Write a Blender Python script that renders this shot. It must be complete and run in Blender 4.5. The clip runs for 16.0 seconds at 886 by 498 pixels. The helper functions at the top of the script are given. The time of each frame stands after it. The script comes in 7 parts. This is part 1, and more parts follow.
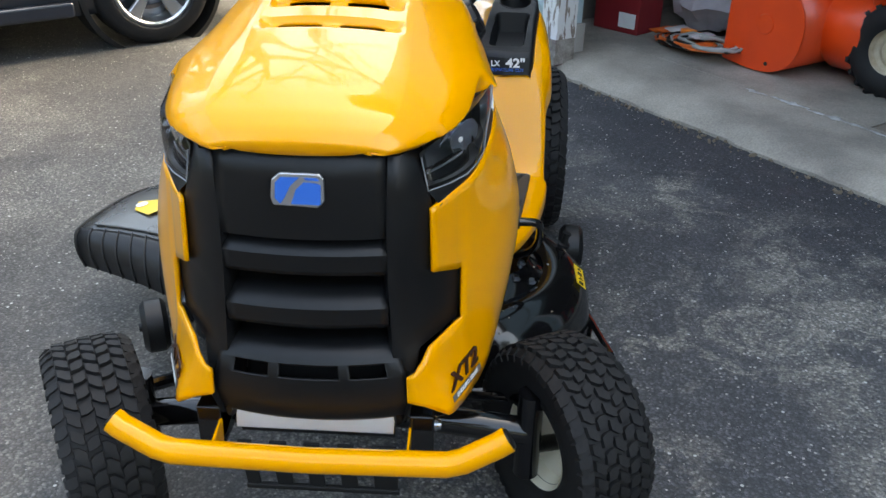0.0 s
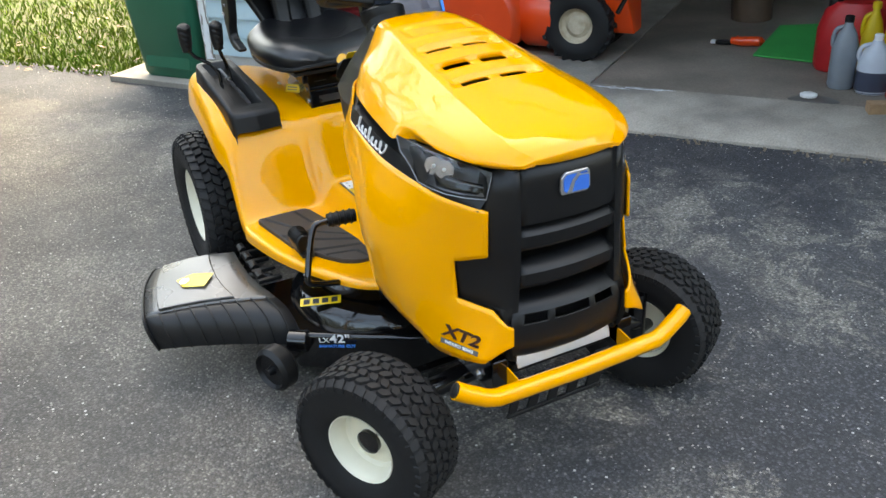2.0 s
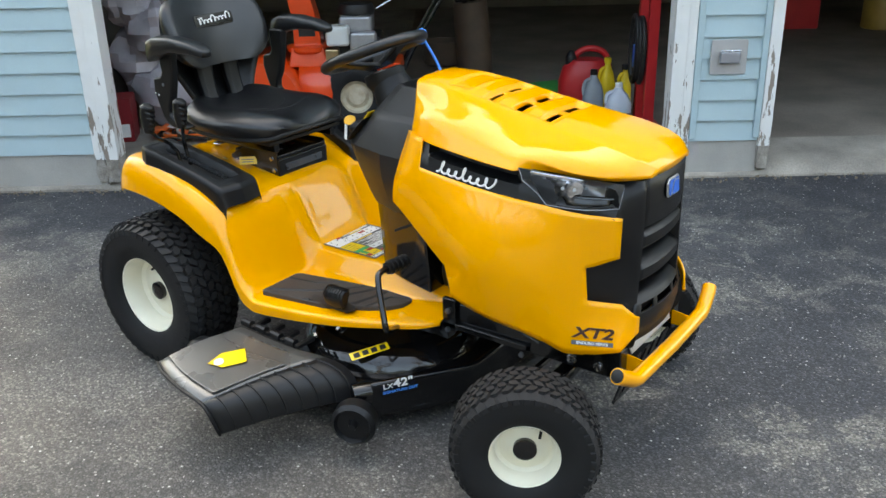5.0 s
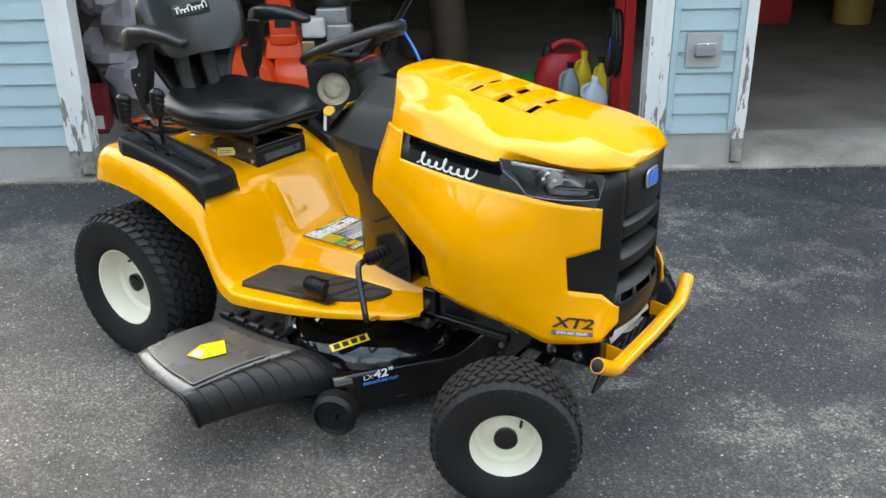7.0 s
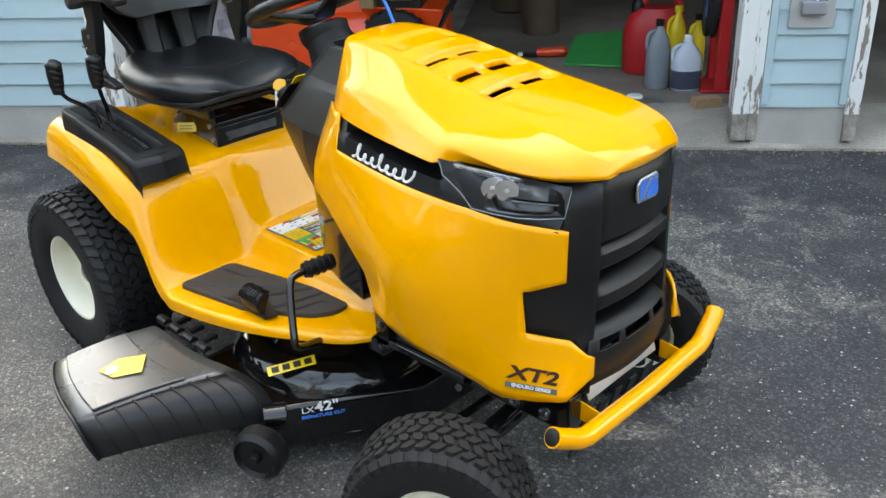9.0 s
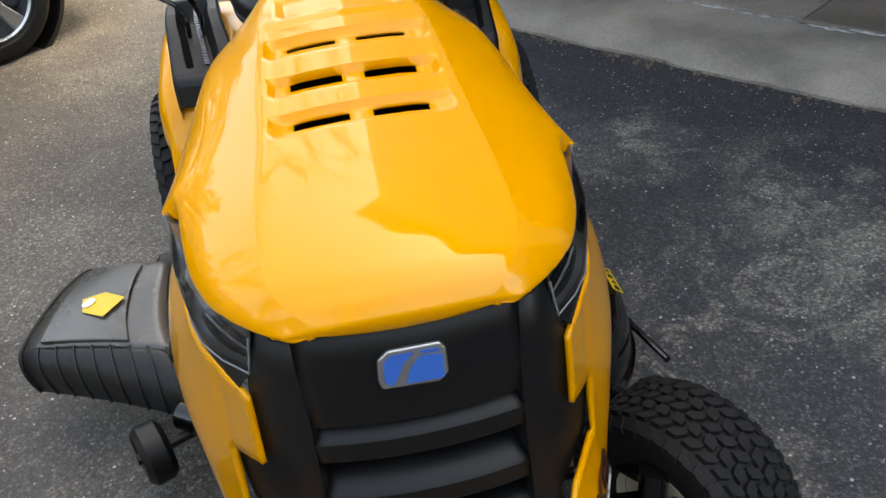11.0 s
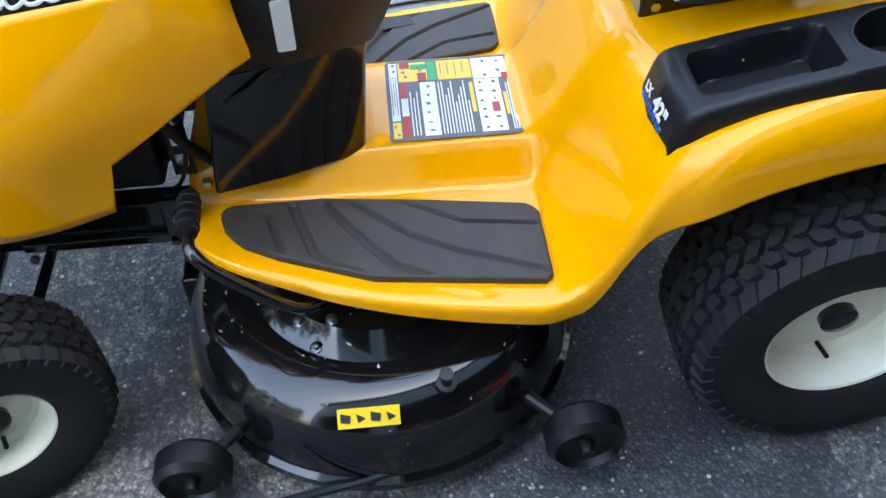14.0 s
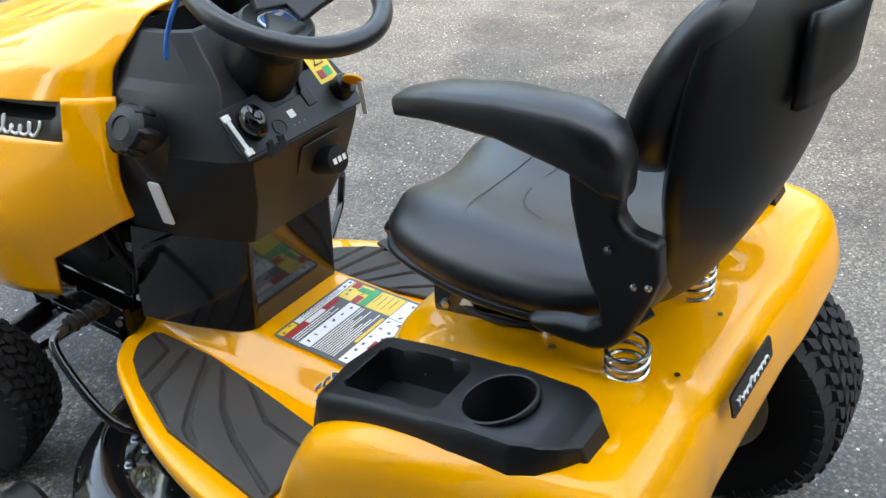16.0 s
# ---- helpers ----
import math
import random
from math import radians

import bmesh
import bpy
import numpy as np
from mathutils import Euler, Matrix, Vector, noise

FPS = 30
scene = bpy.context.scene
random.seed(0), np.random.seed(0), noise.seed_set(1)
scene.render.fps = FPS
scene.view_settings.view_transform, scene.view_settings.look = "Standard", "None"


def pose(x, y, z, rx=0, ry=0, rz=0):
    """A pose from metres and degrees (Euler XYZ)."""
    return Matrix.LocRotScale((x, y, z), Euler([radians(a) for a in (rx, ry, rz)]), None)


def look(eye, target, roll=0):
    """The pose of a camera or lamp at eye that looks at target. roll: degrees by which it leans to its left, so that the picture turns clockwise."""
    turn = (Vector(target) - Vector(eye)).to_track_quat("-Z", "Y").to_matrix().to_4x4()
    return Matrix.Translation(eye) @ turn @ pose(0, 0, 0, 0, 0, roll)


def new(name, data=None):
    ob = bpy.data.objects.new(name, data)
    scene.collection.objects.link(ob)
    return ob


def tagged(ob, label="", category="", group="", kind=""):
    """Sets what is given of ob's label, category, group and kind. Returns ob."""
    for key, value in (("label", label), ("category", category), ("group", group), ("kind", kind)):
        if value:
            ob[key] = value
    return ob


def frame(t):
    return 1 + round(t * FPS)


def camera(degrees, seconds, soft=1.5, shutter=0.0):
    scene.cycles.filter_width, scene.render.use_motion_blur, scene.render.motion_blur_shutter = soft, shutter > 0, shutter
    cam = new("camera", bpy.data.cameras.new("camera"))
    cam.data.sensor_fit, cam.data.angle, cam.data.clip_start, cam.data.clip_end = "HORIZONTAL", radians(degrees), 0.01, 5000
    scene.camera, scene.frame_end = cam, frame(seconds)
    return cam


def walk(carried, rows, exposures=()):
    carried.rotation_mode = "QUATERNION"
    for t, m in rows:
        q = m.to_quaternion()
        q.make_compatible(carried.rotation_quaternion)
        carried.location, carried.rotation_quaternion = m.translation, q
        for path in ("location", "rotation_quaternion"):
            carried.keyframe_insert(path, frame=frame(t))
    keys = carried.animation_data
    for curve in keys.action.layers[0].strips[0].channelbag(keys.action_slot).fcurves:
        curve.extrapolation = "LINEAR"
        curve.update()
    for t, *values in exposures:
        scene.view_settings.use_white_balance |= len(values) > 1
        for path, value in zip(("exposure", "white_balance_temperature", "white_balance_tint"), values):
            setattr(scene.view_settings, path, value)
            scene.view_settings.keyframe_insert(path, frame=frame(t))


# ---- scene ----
cam = camera(53.0, 16.0)
PATH = [
    (0, (0.24, -2.285, 1.265), (0.172, -0.512, 0.342), 1.4),
    (0.5, (0.0, -2.544, 1.327), (0.138, -0.77, 0.413), -1.5),
    (1, (-0.381, -2.678, 1.37), (0.031, -0.94, 0.47), -2.4),
    (1.5, (-0.679, -2.664, 1.429), (-0.077, -0.986, 0.523), -3.1),
    (2, (-0.987, -2.568, 1.489), (-0.196, -0.97, 0.582), -3.1),
    (2.5, (-1.31, -2.411, 1.494), (-0.304, -0.924, 0.611), -2.6),
    (3, (-1.554, -2.274, 1.507), (-0.396, -0.886, 0.65), -2.5),
    (3.5, (-1.752, -2.133, 1.52), (-0.465, -0.846, 0.692), -2.4),
    (4, (-1.956, -2.002, 1.502), (-0.547, -0.824, 0.712), -1.6),
    (6.5, (-2.068, -1.972, 1.491), (-0.553, -0.913, 0.726), -1.0),
    (7, (-2.058, -1.969, 1.488), (-0.54, -0.925, 0.71), -0.7),
    (7.5, (-2.014, -1.95, 1.471), (-0.498, -0.912, 0.681), -0.6),
    (8, (-1.864, -1.954, 1.45), (-0.39, -0.875, 0.635), -1.2),
    (8.2, (-1.779, -1.963, 1.435), (-0.331, -0.854, 0.614), -1.6),
    (10.3, (-0.549, -2.023, 1.393), (0.148, -0.434, 0.398), -5.7),
    (10.5, (-0.404, -2.0, 1.368), (0.15, -0.37, 0.349), -6.8),
    (11, (-0.033, -1.898, 1.377), (0.153, -0.236, 0.279), -6.7),
    (11.5, (0.35, -1.741, 1.346), (0.067, -0.085, 0.261), -8.2),
    (12, (0.663, -1.506, 1.33), (-0.091, 0.003, 0.256), -7.6),
    (12.5, (0.895, -1.182, 1.355), (-0.177, 0.054, 0.205), -4.2),
    (13, (1.114, -0.861, 1.332), (-0.227, 0.016, 0.135), -1.9),
    (13.5, (1.22, -0.579, 1.303), (-0.116, -0.094, -0.103), 0.3),
    (14, (1.241, -0.289, 1.36), (-0.115, -0.197, -0.107), -1.9),
    (14.5, (1.297, -0.011, 1.411), (-0.277, -0.25, 0.199), -2.7),
    (15, (1.287, 0.239, 1.466), (-0.319, -0.233, 0.372), -1.8),
    (15.5, (1.14, 0.502, 1.446), (-0.371, -0.256, 0.378), -3.1),
    (16, (0.984, 0.77, 1.401), (-0.375, -0.251, 0.347), -3.6),
]
EXPOSURES = [(0.0, 3.2, 7900, 3), (0.5, 3.45, 7900, 3), (2.0, 3.38, 8500, 3), (6.5, 3.45, 8800, 3), (8.0, 3.52, 8800, 3), (10.5, 3.08, 8700, 5), (11.5, 2.74, 9800, 8), (12.5, 2.88, 10000, 8), (13.0, 3.08, 10000, 8), (13.5, 3.42, 8800, 7), (14.0, 4.0, 7000, 3), (14.5, 3.78, 7800, 3), (15.0, 3.62, 8200, 4), (16.0, 3.82, 8200, 3)]
walk(cam, [(t, look(eye, target, roll)) for t, eye, target, roll in PATH], exposures=EXPOSURES)

# ---- world and light ----
world = bpy.data.worlds.new("sky")
scene.world = world
world.use_nodes = True
wn = world.node_tree.nodes
sky = wn.new("ShaderNodeTexSky")
sky.sky_type = "NISHITA"
sky.sun_disc = False
SUN_FROM = Vector((0.60, 0.36, 0.71)).normalized()
sky.sun_elevation = math.asin(SUN_FROM.z)
sky.sun_rotation = math.atan2(SUN_FROM.x, SUN_FROM.y)
sky.air_density, sky.dust_density, sky.ozone_density = 1.0, 5.0, 1.0
wn["Background"].inputs["Strength"].default_value = 0.15
world.node_tree.links.new(sky.outputs["Color"], wn["Background"].inputs["Color"])
sun_data = bpy.data.lights.new("sun", "SUN")
sun_data.energy, sun_data.angle, sun_data.color = 0.45, radians(10), (1.0, 0.96, 0.90)
sun = new("sun", sun_data)
sun.matrix_world = look(SUN_FROM * 30, (0, 0, 0))


# ---- materials ----
def material(name, color, rough=0.5, metal=0.0, dark=None, scale=8.0, amount=0.5, bump=0.0, bump_scale=200.0, coat=0.0, spec=0.5,
             fine=0.0, fine_scale=300.0, rough_var=0.0, detail=6.0, centre=0.5):
    """A surface with a broad variation between two colours, a fine grain and a fine relief, in metres of the object."""
    m = bpy.data.materials.new(name)
    m.use_nodes = True
    nt, n = m.node_tree, m.node_tree.nodes
    b = n["Principled BSDF"]
    b.inputs["Roughness"].default_value = rough
    b.inputs["Metallic"].default_value = metal
    b.inputs["Coat Weight"].default_value = coat
    b.inputs["Coat Roughness"].default_value = 0.045
    b.inputs["Specular IOR Level"].default_value = spec
    co = n.new("ShaderNodeTexCoord")
    big = n.new("ShaderNodeTexNoise")
    big.inputs["Scale"].default_value, big.inputs["Detail"].default_value = scale, detail
    nt.links.new(co.outputs["Object"], big.inputs["Vector"])
    ramp = n.new("ShaderNodeMapRange")
    ramp.inputs["From Min"].default_value, ramp.inputs["From Max"].default_value = centre - amount / 2, centre + amount / 2
    nt.links.new(big.outputs["Fac"], ramp.inputs["Value"])
    mix = n.new("ShaderNodeMix")
    mix.data_type = "RGBA"
    dark = dark or tuple(c * 0.86 for c in color)
    mix.inputs["A"].default_value, mix.inputs["B"].default_value = (*dark, 1), (*color, 1)
    nt.links.new(ramp.outputs["Result"], mix.inputs["Factor"])
    last = mix.outputs["Result"]
    if fine:
        grain = n.new("ShaderNodeTexNoise")
        grain.inputs["Scale"].default_value, grain.inputs["Detail"].default_value = fine_scale, 3
        nt.links.new(co.outputs["Object"], grain.inputs["Vector"])
        value = n.new("ShaderNodeMapRange")
        value.inputs["From Min"].default_value, value.inputs["From Max"].default_value = 0.3, 0.7
        value.inputs["To Min"].default_value, value.inputs["To Max"].default_value = 1 - fine, 1 + fine
        nt.links.new(grain.outputs["Fac"], value.inputs["Value"])
        hsv = n.new("ShaderNodeHueSaturation")
        nt.links.new(last, hsv.inputs["Color"])
        nt.links.new(value.outputs["Result"], hsv.inputs["Value"])
        last = hsv.outputs["Color"]
    nt.links.new(last, b.inputs["Base Color"])
    if rough_var:
        rv = n.new("ShaderNodeMapRange")
        rv.inputs["To Min"].default_value, rv.inputs["To Max"].default_value = max(0.02, rough - rough_var), min(1, rough + rough_var)
        nt.links.new(big.outputs["Fac"], rv.inputs["Value"])
        nt.links.new(rv.outputs["Result"], b.inputs["Roughness"])
    if bump:
        rel = n.new("ShaderNodeTexNoise")
        rel.inputs["Scale"].default_value, rel.inputs["Detail"].default_value = bump_scale, 4
        nt.links.new(co.outputs["Object"], rel.inputs["Vector"])
        bp = n.new("ShaderNodeBump")
        bp.inputs["Strength"].default_value, bp.inputs["Distance"].default_value = bump, 0.002
        nt.links.new(rel.outputs["Fac"], bp.inputs["Height"])
        nt.links.new(bp.outputs["Normal"], b.inputs["Normal"])
    return m


def clear_plastic(name):
    """A thin clear sheet: it lets light straight through and mirrors the sky at a slant."""
    m = bpy.data.materials.new(name)
    m.use_nodes = True
    nt, n = m.node_tree, m.node_tree.nodes
    n.remove(n["Principled BSDF"])
    clear, gloss, mix, fresnel = n.new("ShaderNodeBsdfTransparent"), n.new("ShaderNodeBsdfGlossy"), n.new("ShaderNodeMixShader"), n.new("ShaderNodeFresnel")
    clear.inputs["Color"].default_value = (0.93, 0.94, 0.95, 1)
    gloss.inputs["Roughness"].default_value = 0.04
    fresnel.inputs["IOR"].default_value = 1.45
    nt.links.new(fresnel.outputs["Fac"], mix.inputs["Fac"])
    nt.links.new(clear.outputs["BSDF"], mix.inputs[1])
    nt.links.new(gloss.outputs["BSDF"], mix.inputs[2])
    nt.links.new(mix.outputs["Shader"], n["Material Output"].inputs["Surface"])
    return m


YELLOW = material("yellow_paint", (0.90, 0.366, 0.0005), 0.30, dark=(0.88, 0.354, 0.0005), scale=3, coat=0.75, spec=0.1)
BLACK_PLASTIC = material("black_plastic", (0.0063, 0.0066, 0.0075), 0.40, dark=(0.0048, 0.0050, 0.0057), scale=12, bump=0.12, bump_scale=900, rough_var=0.08, spec=0.34)
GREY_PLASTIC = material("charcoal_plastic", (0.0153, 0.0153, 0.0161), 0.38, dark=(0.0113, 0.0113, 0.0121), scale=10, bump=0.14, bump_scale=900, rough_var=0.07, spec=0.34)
GLOSS_BLACK = material("gloss_black_paint", (0.0060, 0.0060, 0.0066), 0.11, dark=(0.0036, 0.0036, 0.0036), scale=14, coat=0.25, rough_var=0.04, bump=0.02, bump_scale=40)
DARK = material("dark_engine_parts", (0.0096, 0.0096, 0.0102), 0.55, dark=(0.0048, 0.0048, 0.0048), scale=30)
RUBBER = material("tyre_rubber", (0.0105, 0.0105, 0.0112), 0.70, dark=(0.0067, 0.0067, 0.0075), scale=25, bump=0.25, bump_scale=400, rough_var=0.1, spec=0.35)
CREAM = material("cream_rim_paint", (0.80, 0.76, 0.62), 0.42, dark=(0.72, 0.68, 0.54), scale=14, bump=0.04)
VINYL = material("black_vinyl", (0.0073, 0.0077, 0.0090), 0.33, dark=(0.0056, 0.0060, 0.0070), scale=6, bump=0.10, bump_scale=900, rough_var=0.08, spec=0.55)
STEEL = material("bright_steel", (0.62, 0.63, 0.65), 0.25, metal=1.0, scale=40, rough_var=0.1)
PLATE_STEEL = material("satin_plate_steel", (0.72, 0.75, 0.80), 0.48, metal=1.0, dark=(0.64, 0.67, 0.72), scale=20, rough_var=0.08)
DULL_STEEL = material("brushed_steel", (0.27, 0.29, 0.32), 0.30, metal=1.0, dark=(0.20, 0.22, 0.25), scale=25, rough_var=0.1)
BRASS = material("zinc_yellow_steel", (0.70, 0.56, 0.34), 0.3, metal=1.0, scale=40)
CHROME = material("mirror_reflector", (0.90, 0.91, 0.93), 0.12, metal=1.0, scale=30)
PAD = material("brown_black_foot_rubber", (0.045, 0.038, 0.033), 0.62, dark=(0.026, 0.023, 0.021), scale=14, amount=0.4, bump=0.3, bump_scale=300, rough_var=0.12)
WHITE = material("white_print", (0.82, 0.82, 0.80), 0.5, scale=10)
BLUE = material("blue_print", (0.02, 0.15, 0.62), 0.4, scale=10)
SKY_BLUE = material("bright_blue_ribbon", (0.02, 0.22, 0.75), 0.5, scale=20)
LABEL_YELLOW = material("yellow_label", (0.85, 0.56, 0.015), 0.28, scale=10)
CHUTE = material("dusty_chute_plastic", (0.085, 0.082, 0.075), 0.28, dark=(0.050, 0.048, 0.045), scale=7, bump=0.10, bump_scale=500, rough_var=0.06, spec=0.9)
LABEL_RED = material("red_label", (0.42, 0.03, 0.03), 0.5, scale=10)
BADGE_RED = material("dark_red_brown_badge", (0.045, 0.012, 0.008), 0.35, scale=20)
LABEL_GREEN = material("green_label", (0.03, 0.38, 0.12), 0.5, scale=10)
LABEL_GREY = material("grey_label", (0.11, 0.11, 0.115), 0.5, scale=10)
SILVER = material("silver_trim", (0.55, 0.56, 0.58), 0.3, metal=0.9, scale=20)
LAMP_GREY = material("satin_grey_lamp_bowl", (0.34, 0.35, 0.36), 0.28, metal=0.75, dark=(0.26, 0.265, 0.27), scale=30)
CLEAR_EDGE = material("pale_clear_edge", (0.26, 0.27, 0.29), 0.2, scale=20)
LENS = clear_plastic("clear_headlight_lens")


# ---- mesh tools ----
class Mesh:
    """Vertices and faces that grow piece by piece."""

    def __init__(self):
        self.v, self.f = [], []

    def add(self, verts, faces):
        k = len(self.v)
        self.v += [tuple(p) for p in verts]
        self.f += [tuple(i + k for i in q) for q in faces]
        return self

    def box(self, lo, hi, m=None):
        (a, b, c), (d, e, g) = lo, hi
        vs = [Vector(p) for p in ((a, b, c), (d, b, c), (d, e, c), (a, e, c), (a, b, g), (d, b, g), (d, e, g), (a, e, g))]
        if m is not None:
            vs = [m @ p for p in vs]
        return self.add(vs, [(3, 2, 1, 0), (4, 5, 6, 7), (0, 1, 5, 4), (1, 2, 6, 5), (2, 3, 7, 6), (3, 0, 4, 7)])

    def grid(self, rows, closed=False):
        n = len(rows[0])
        faces = []
        for i in range(len(rows) - 1):
            for j in range(n if closed else n - 1):
                k = (j + 1) % n
                faces.append((i * n + j, i * n + k, (i + 1) * n + k, (i + 1) * n + j))
        return self.add([p for r in rows for p in r], faces)

    def loft(self, rings, caps=True):
        n, k = len(rings[0]), len(self.v)
        self.grid(rings, closed=True)
        if caps:
            last = k + n * (len(rings) - 1)
            self.f += [tuple(range(k + n - 1, k - 1, -1)), tuple(range(last, last + n))]
        return self

    def tube(self, path, r, n=12, caps=True):
        pts = [Vector(p) for p in path]
        rs = r if isinstance(r, (list, tuple)) else [r] * len(pts)
        rings, up = [], None
        for i, p in enumerate(pts):
            d = (pts[min(i + 1, len(pts) - 1)] - pts[max(i - 1, 0)]).normalized()
            if up is None:
                up = Vector((0, 0, 1)) if abs(d.z) < 0.9 else Vector((1, 0, 0))
            side = d.cross(up).normalized()
            up = side.cross(d).normalized()
            rings.append([p + rs[i] * (math.cos(a) * side + math.sin(a) * up) for a in (2 * math.pi * j / n for j in range(n))])
        return self.loft(rings, caps)

    def lathe(self, profile, m, n=40, caps=True):
        """Profile of (radius, along) turned about the local z of m."""
        rings = [[m @ Vector((r * math.cos(2 * math.pi * j / n), r * math.sin(2 * math.pi * j / n), h)) for j in range(n)] for r, h in profile]
        return self.loft(rings, caps)

    def prism(self, outline, m, depth):
        """A flat outline in the local xy of m, thickened along its local z."""
        n = len(outline)
        vs = [m @ Vector((x, y, 0)) for x, y in outline] + [m @ Vector((x, y, depth)) for x, y in outline]
        k = len(self.v)
        self.add(vs, [(i, (i + 1) % n, n + (i + 1) % n, n + i) for i in range(n)])
        self.f += [tuple(range(k + n - 1, k - 1, -1)), tuple(range(k + n, k + 2 * n))]
        return self

    def mirrored(self):
        """With its mirror image across the tractor's middle plane."""
        v, f = list(self.v), list(self.f)
        return self.add([(-x, y, z) for x, y, z in v], [tuple(reversed(q)) for q in f])


def flipped(m):
    """The mirror image alone."""
    out = Mesh()
    out.v = [(-x, y, z) for x, y, z in m.v]
    out.f = [tuple(reversed(q)) for q in m.f]
    return out


def smooth_line(pts, rounds=2):
    """Cuts the corners of an open line, its ends staying."""
    pts = [Vector(p) for p in pts]
    for _ in range(rounds):
        out = [pts[0]]
        for a, b in zip(pts[:-1], pts[1:]):
            out += [a.lerp(b, 0.25), a.lerp(b, 0.75)]
        pts = out + [pts[-1]]
    return pts


def eased_line(pts, r=0.006, rounds=2):
    """Rounds only the corners of an open line, leaving the stretches between them straight."""
    pts = [Vector(p) for p in pts]
    out = [pts[0]]
    for a, b, c in zip(pts[:-2], pts[1:-1], pts[2:]):
        out += [b.lerp(a, min(0.45, r / max(1e-6, (a - b).length))), b.lerp(c, min(0.45, r / max(1e-6, (c - b).length)))]
    return smooth_line(out + [pts[-1]], rounds)


def smooth_ring(pts, rounds=2):
    pts = [Vector(p) for p in pts]
    for _ in range(rounds):
        out = []
        for a, b in zip(pts, pts[1:] + pts[:1]):
            out += [a.lerp(b, 0.25), a.lerp(b, 0.75)]
        pts = out
    return pts


def smooth_sheet(rows, across=2, along=2):
    rows = [smooth_line(r, across) for r in rows]
    cols = [smooth_line(c, along) for c in zip(*rows)]
    return [list(r) for r in zip(*cols)]


def table(y, rows):
    """Piecewise straight value from rows of (y, value) in rising order."""
    return float(np.interp(y, [r[0] for r in rows], [r[1] for r in rows]))


def part(name, m, mat, parent=None, label="", bevel=0.0, solid=0.0, offset=-1.0, angle=35, weld=0.0, sub=0):
    me = bpy.data.meshes.new(name)
    bm = bmesh.new()
    vs = [bm.verts.new(p) for p in m.v]
    for q in m.f:
        if len(set(q)) > 2:
            try:
                bm.faces.new([vs[i] for i in q])
            except ValueError:
                pass
    if weld:
        bmesh.ops.remove_doubles(bm, verts=bm.verts, dist=weld)
    bmesh.ops.recalc_face_normals(bm, faces=bm.faces)
    bm.to_mesh(me)
    bm.free()
    me.materials.append(mat)
    me.shade_smooth()
    me.set_sharp_from_angle(angle=radians(angle))
    ob = new(name, me)
    if solid:
        mod = ob.modifiers.new("thickness", "SOLIDIFY")
        mod.thickness, mod.offset = solid, offset
    if bevel:
        mod = ob.modifiers.new("edges", "BEVEL")
        mod.width, mod.segments, mod.limit_method, mod.angle_limit = bevel, 2, "ANGLE", radians(35)
        mod.harden_normals = True
    if sub:
        mod = ob.modifiers.new("smooth", "SUBSURF")
        mod.levels = mod.render_levels = sub
    if parent is not None:
        ob.parent = parent
    if label:
        ob["label"] = label
    return ob


def empty(name, place=(0, 0, 0)):
    ob = new(name)
    ob.location = place
    return ob


def lettering(name, words, size, m, mat, parent, depth=0.0006, shear=0.0, squeeze=1.0, bold=0.0):
    cu = bpy.data.curves.new(name, "FONT")
    cu.body, cu.size, cu.extrude, cu.shear, cu.offset = words, size, depth, shear, bold
    cu.align_x, cu.align_y = "CENTER", "CENTER"
    tmp = new("lettering_source", cu)
    me = bpy.data.meshes.new_from_object(tmp.evaluated_get(bpy.context.evaluated_depsgraph_get()))
    bpy.data.objects.remove(tmp)
    bpy.data.curves.remove(cu)
    me.transform(m @ Matrix.Diagonal((squeeze, 1, 1, 1)))
    me.materials.clear()
    me.materials.append(mat)
    ob = new(name, me)
    ob.parent = parent
    return ob


def plane_pose(origin, right, up):
    """A pose whose local x and y lie along right and up."""
    r = Vector(right).normalized()
    n = r.cross(Vector(up)).normalized()
    u = n.cross(r)
    m = Matrix((r, u, n)).transposed().to_4x4()
    m.translation = origin
    return m


def rect(w, h):
    return [(-w / 2, -h / 2), (w / 2, -h / 2), (w / 2, h / 2), (-w / 2, h / 2)]


def round_rect(w, h, r, n=4):
    out = []
    for cx, cy, a0 in ((w / 2 - r, -h / 2 + r, -90), (w / 2 - r, h / 2 - r, 0), (-w / 2 + r, h / 2 - r, 90), (-w / 2 + r, -h / 2 + r, 180)):
        out += [(cx + r * math.cos(radians(a0 + 90 * i / n)), cy + r * math.sin(radians(a0 + 90 * i / n))) for i in range(n + 1)]
    return out

# ---- the setting: drive, lawn, garage ----
G0, GU, GI = Vector((1.5, 0.91, 0)), Vector((-0.589, 0.808, 0)), Vector((0.808, 0.589, 0))
GM = Matrix((GU, -GI, (0, 0, 1))).transposed().to_4x4()  # local x along the front wall, local y out of it, z up
GM.translation = G0
SLAB = 0.08


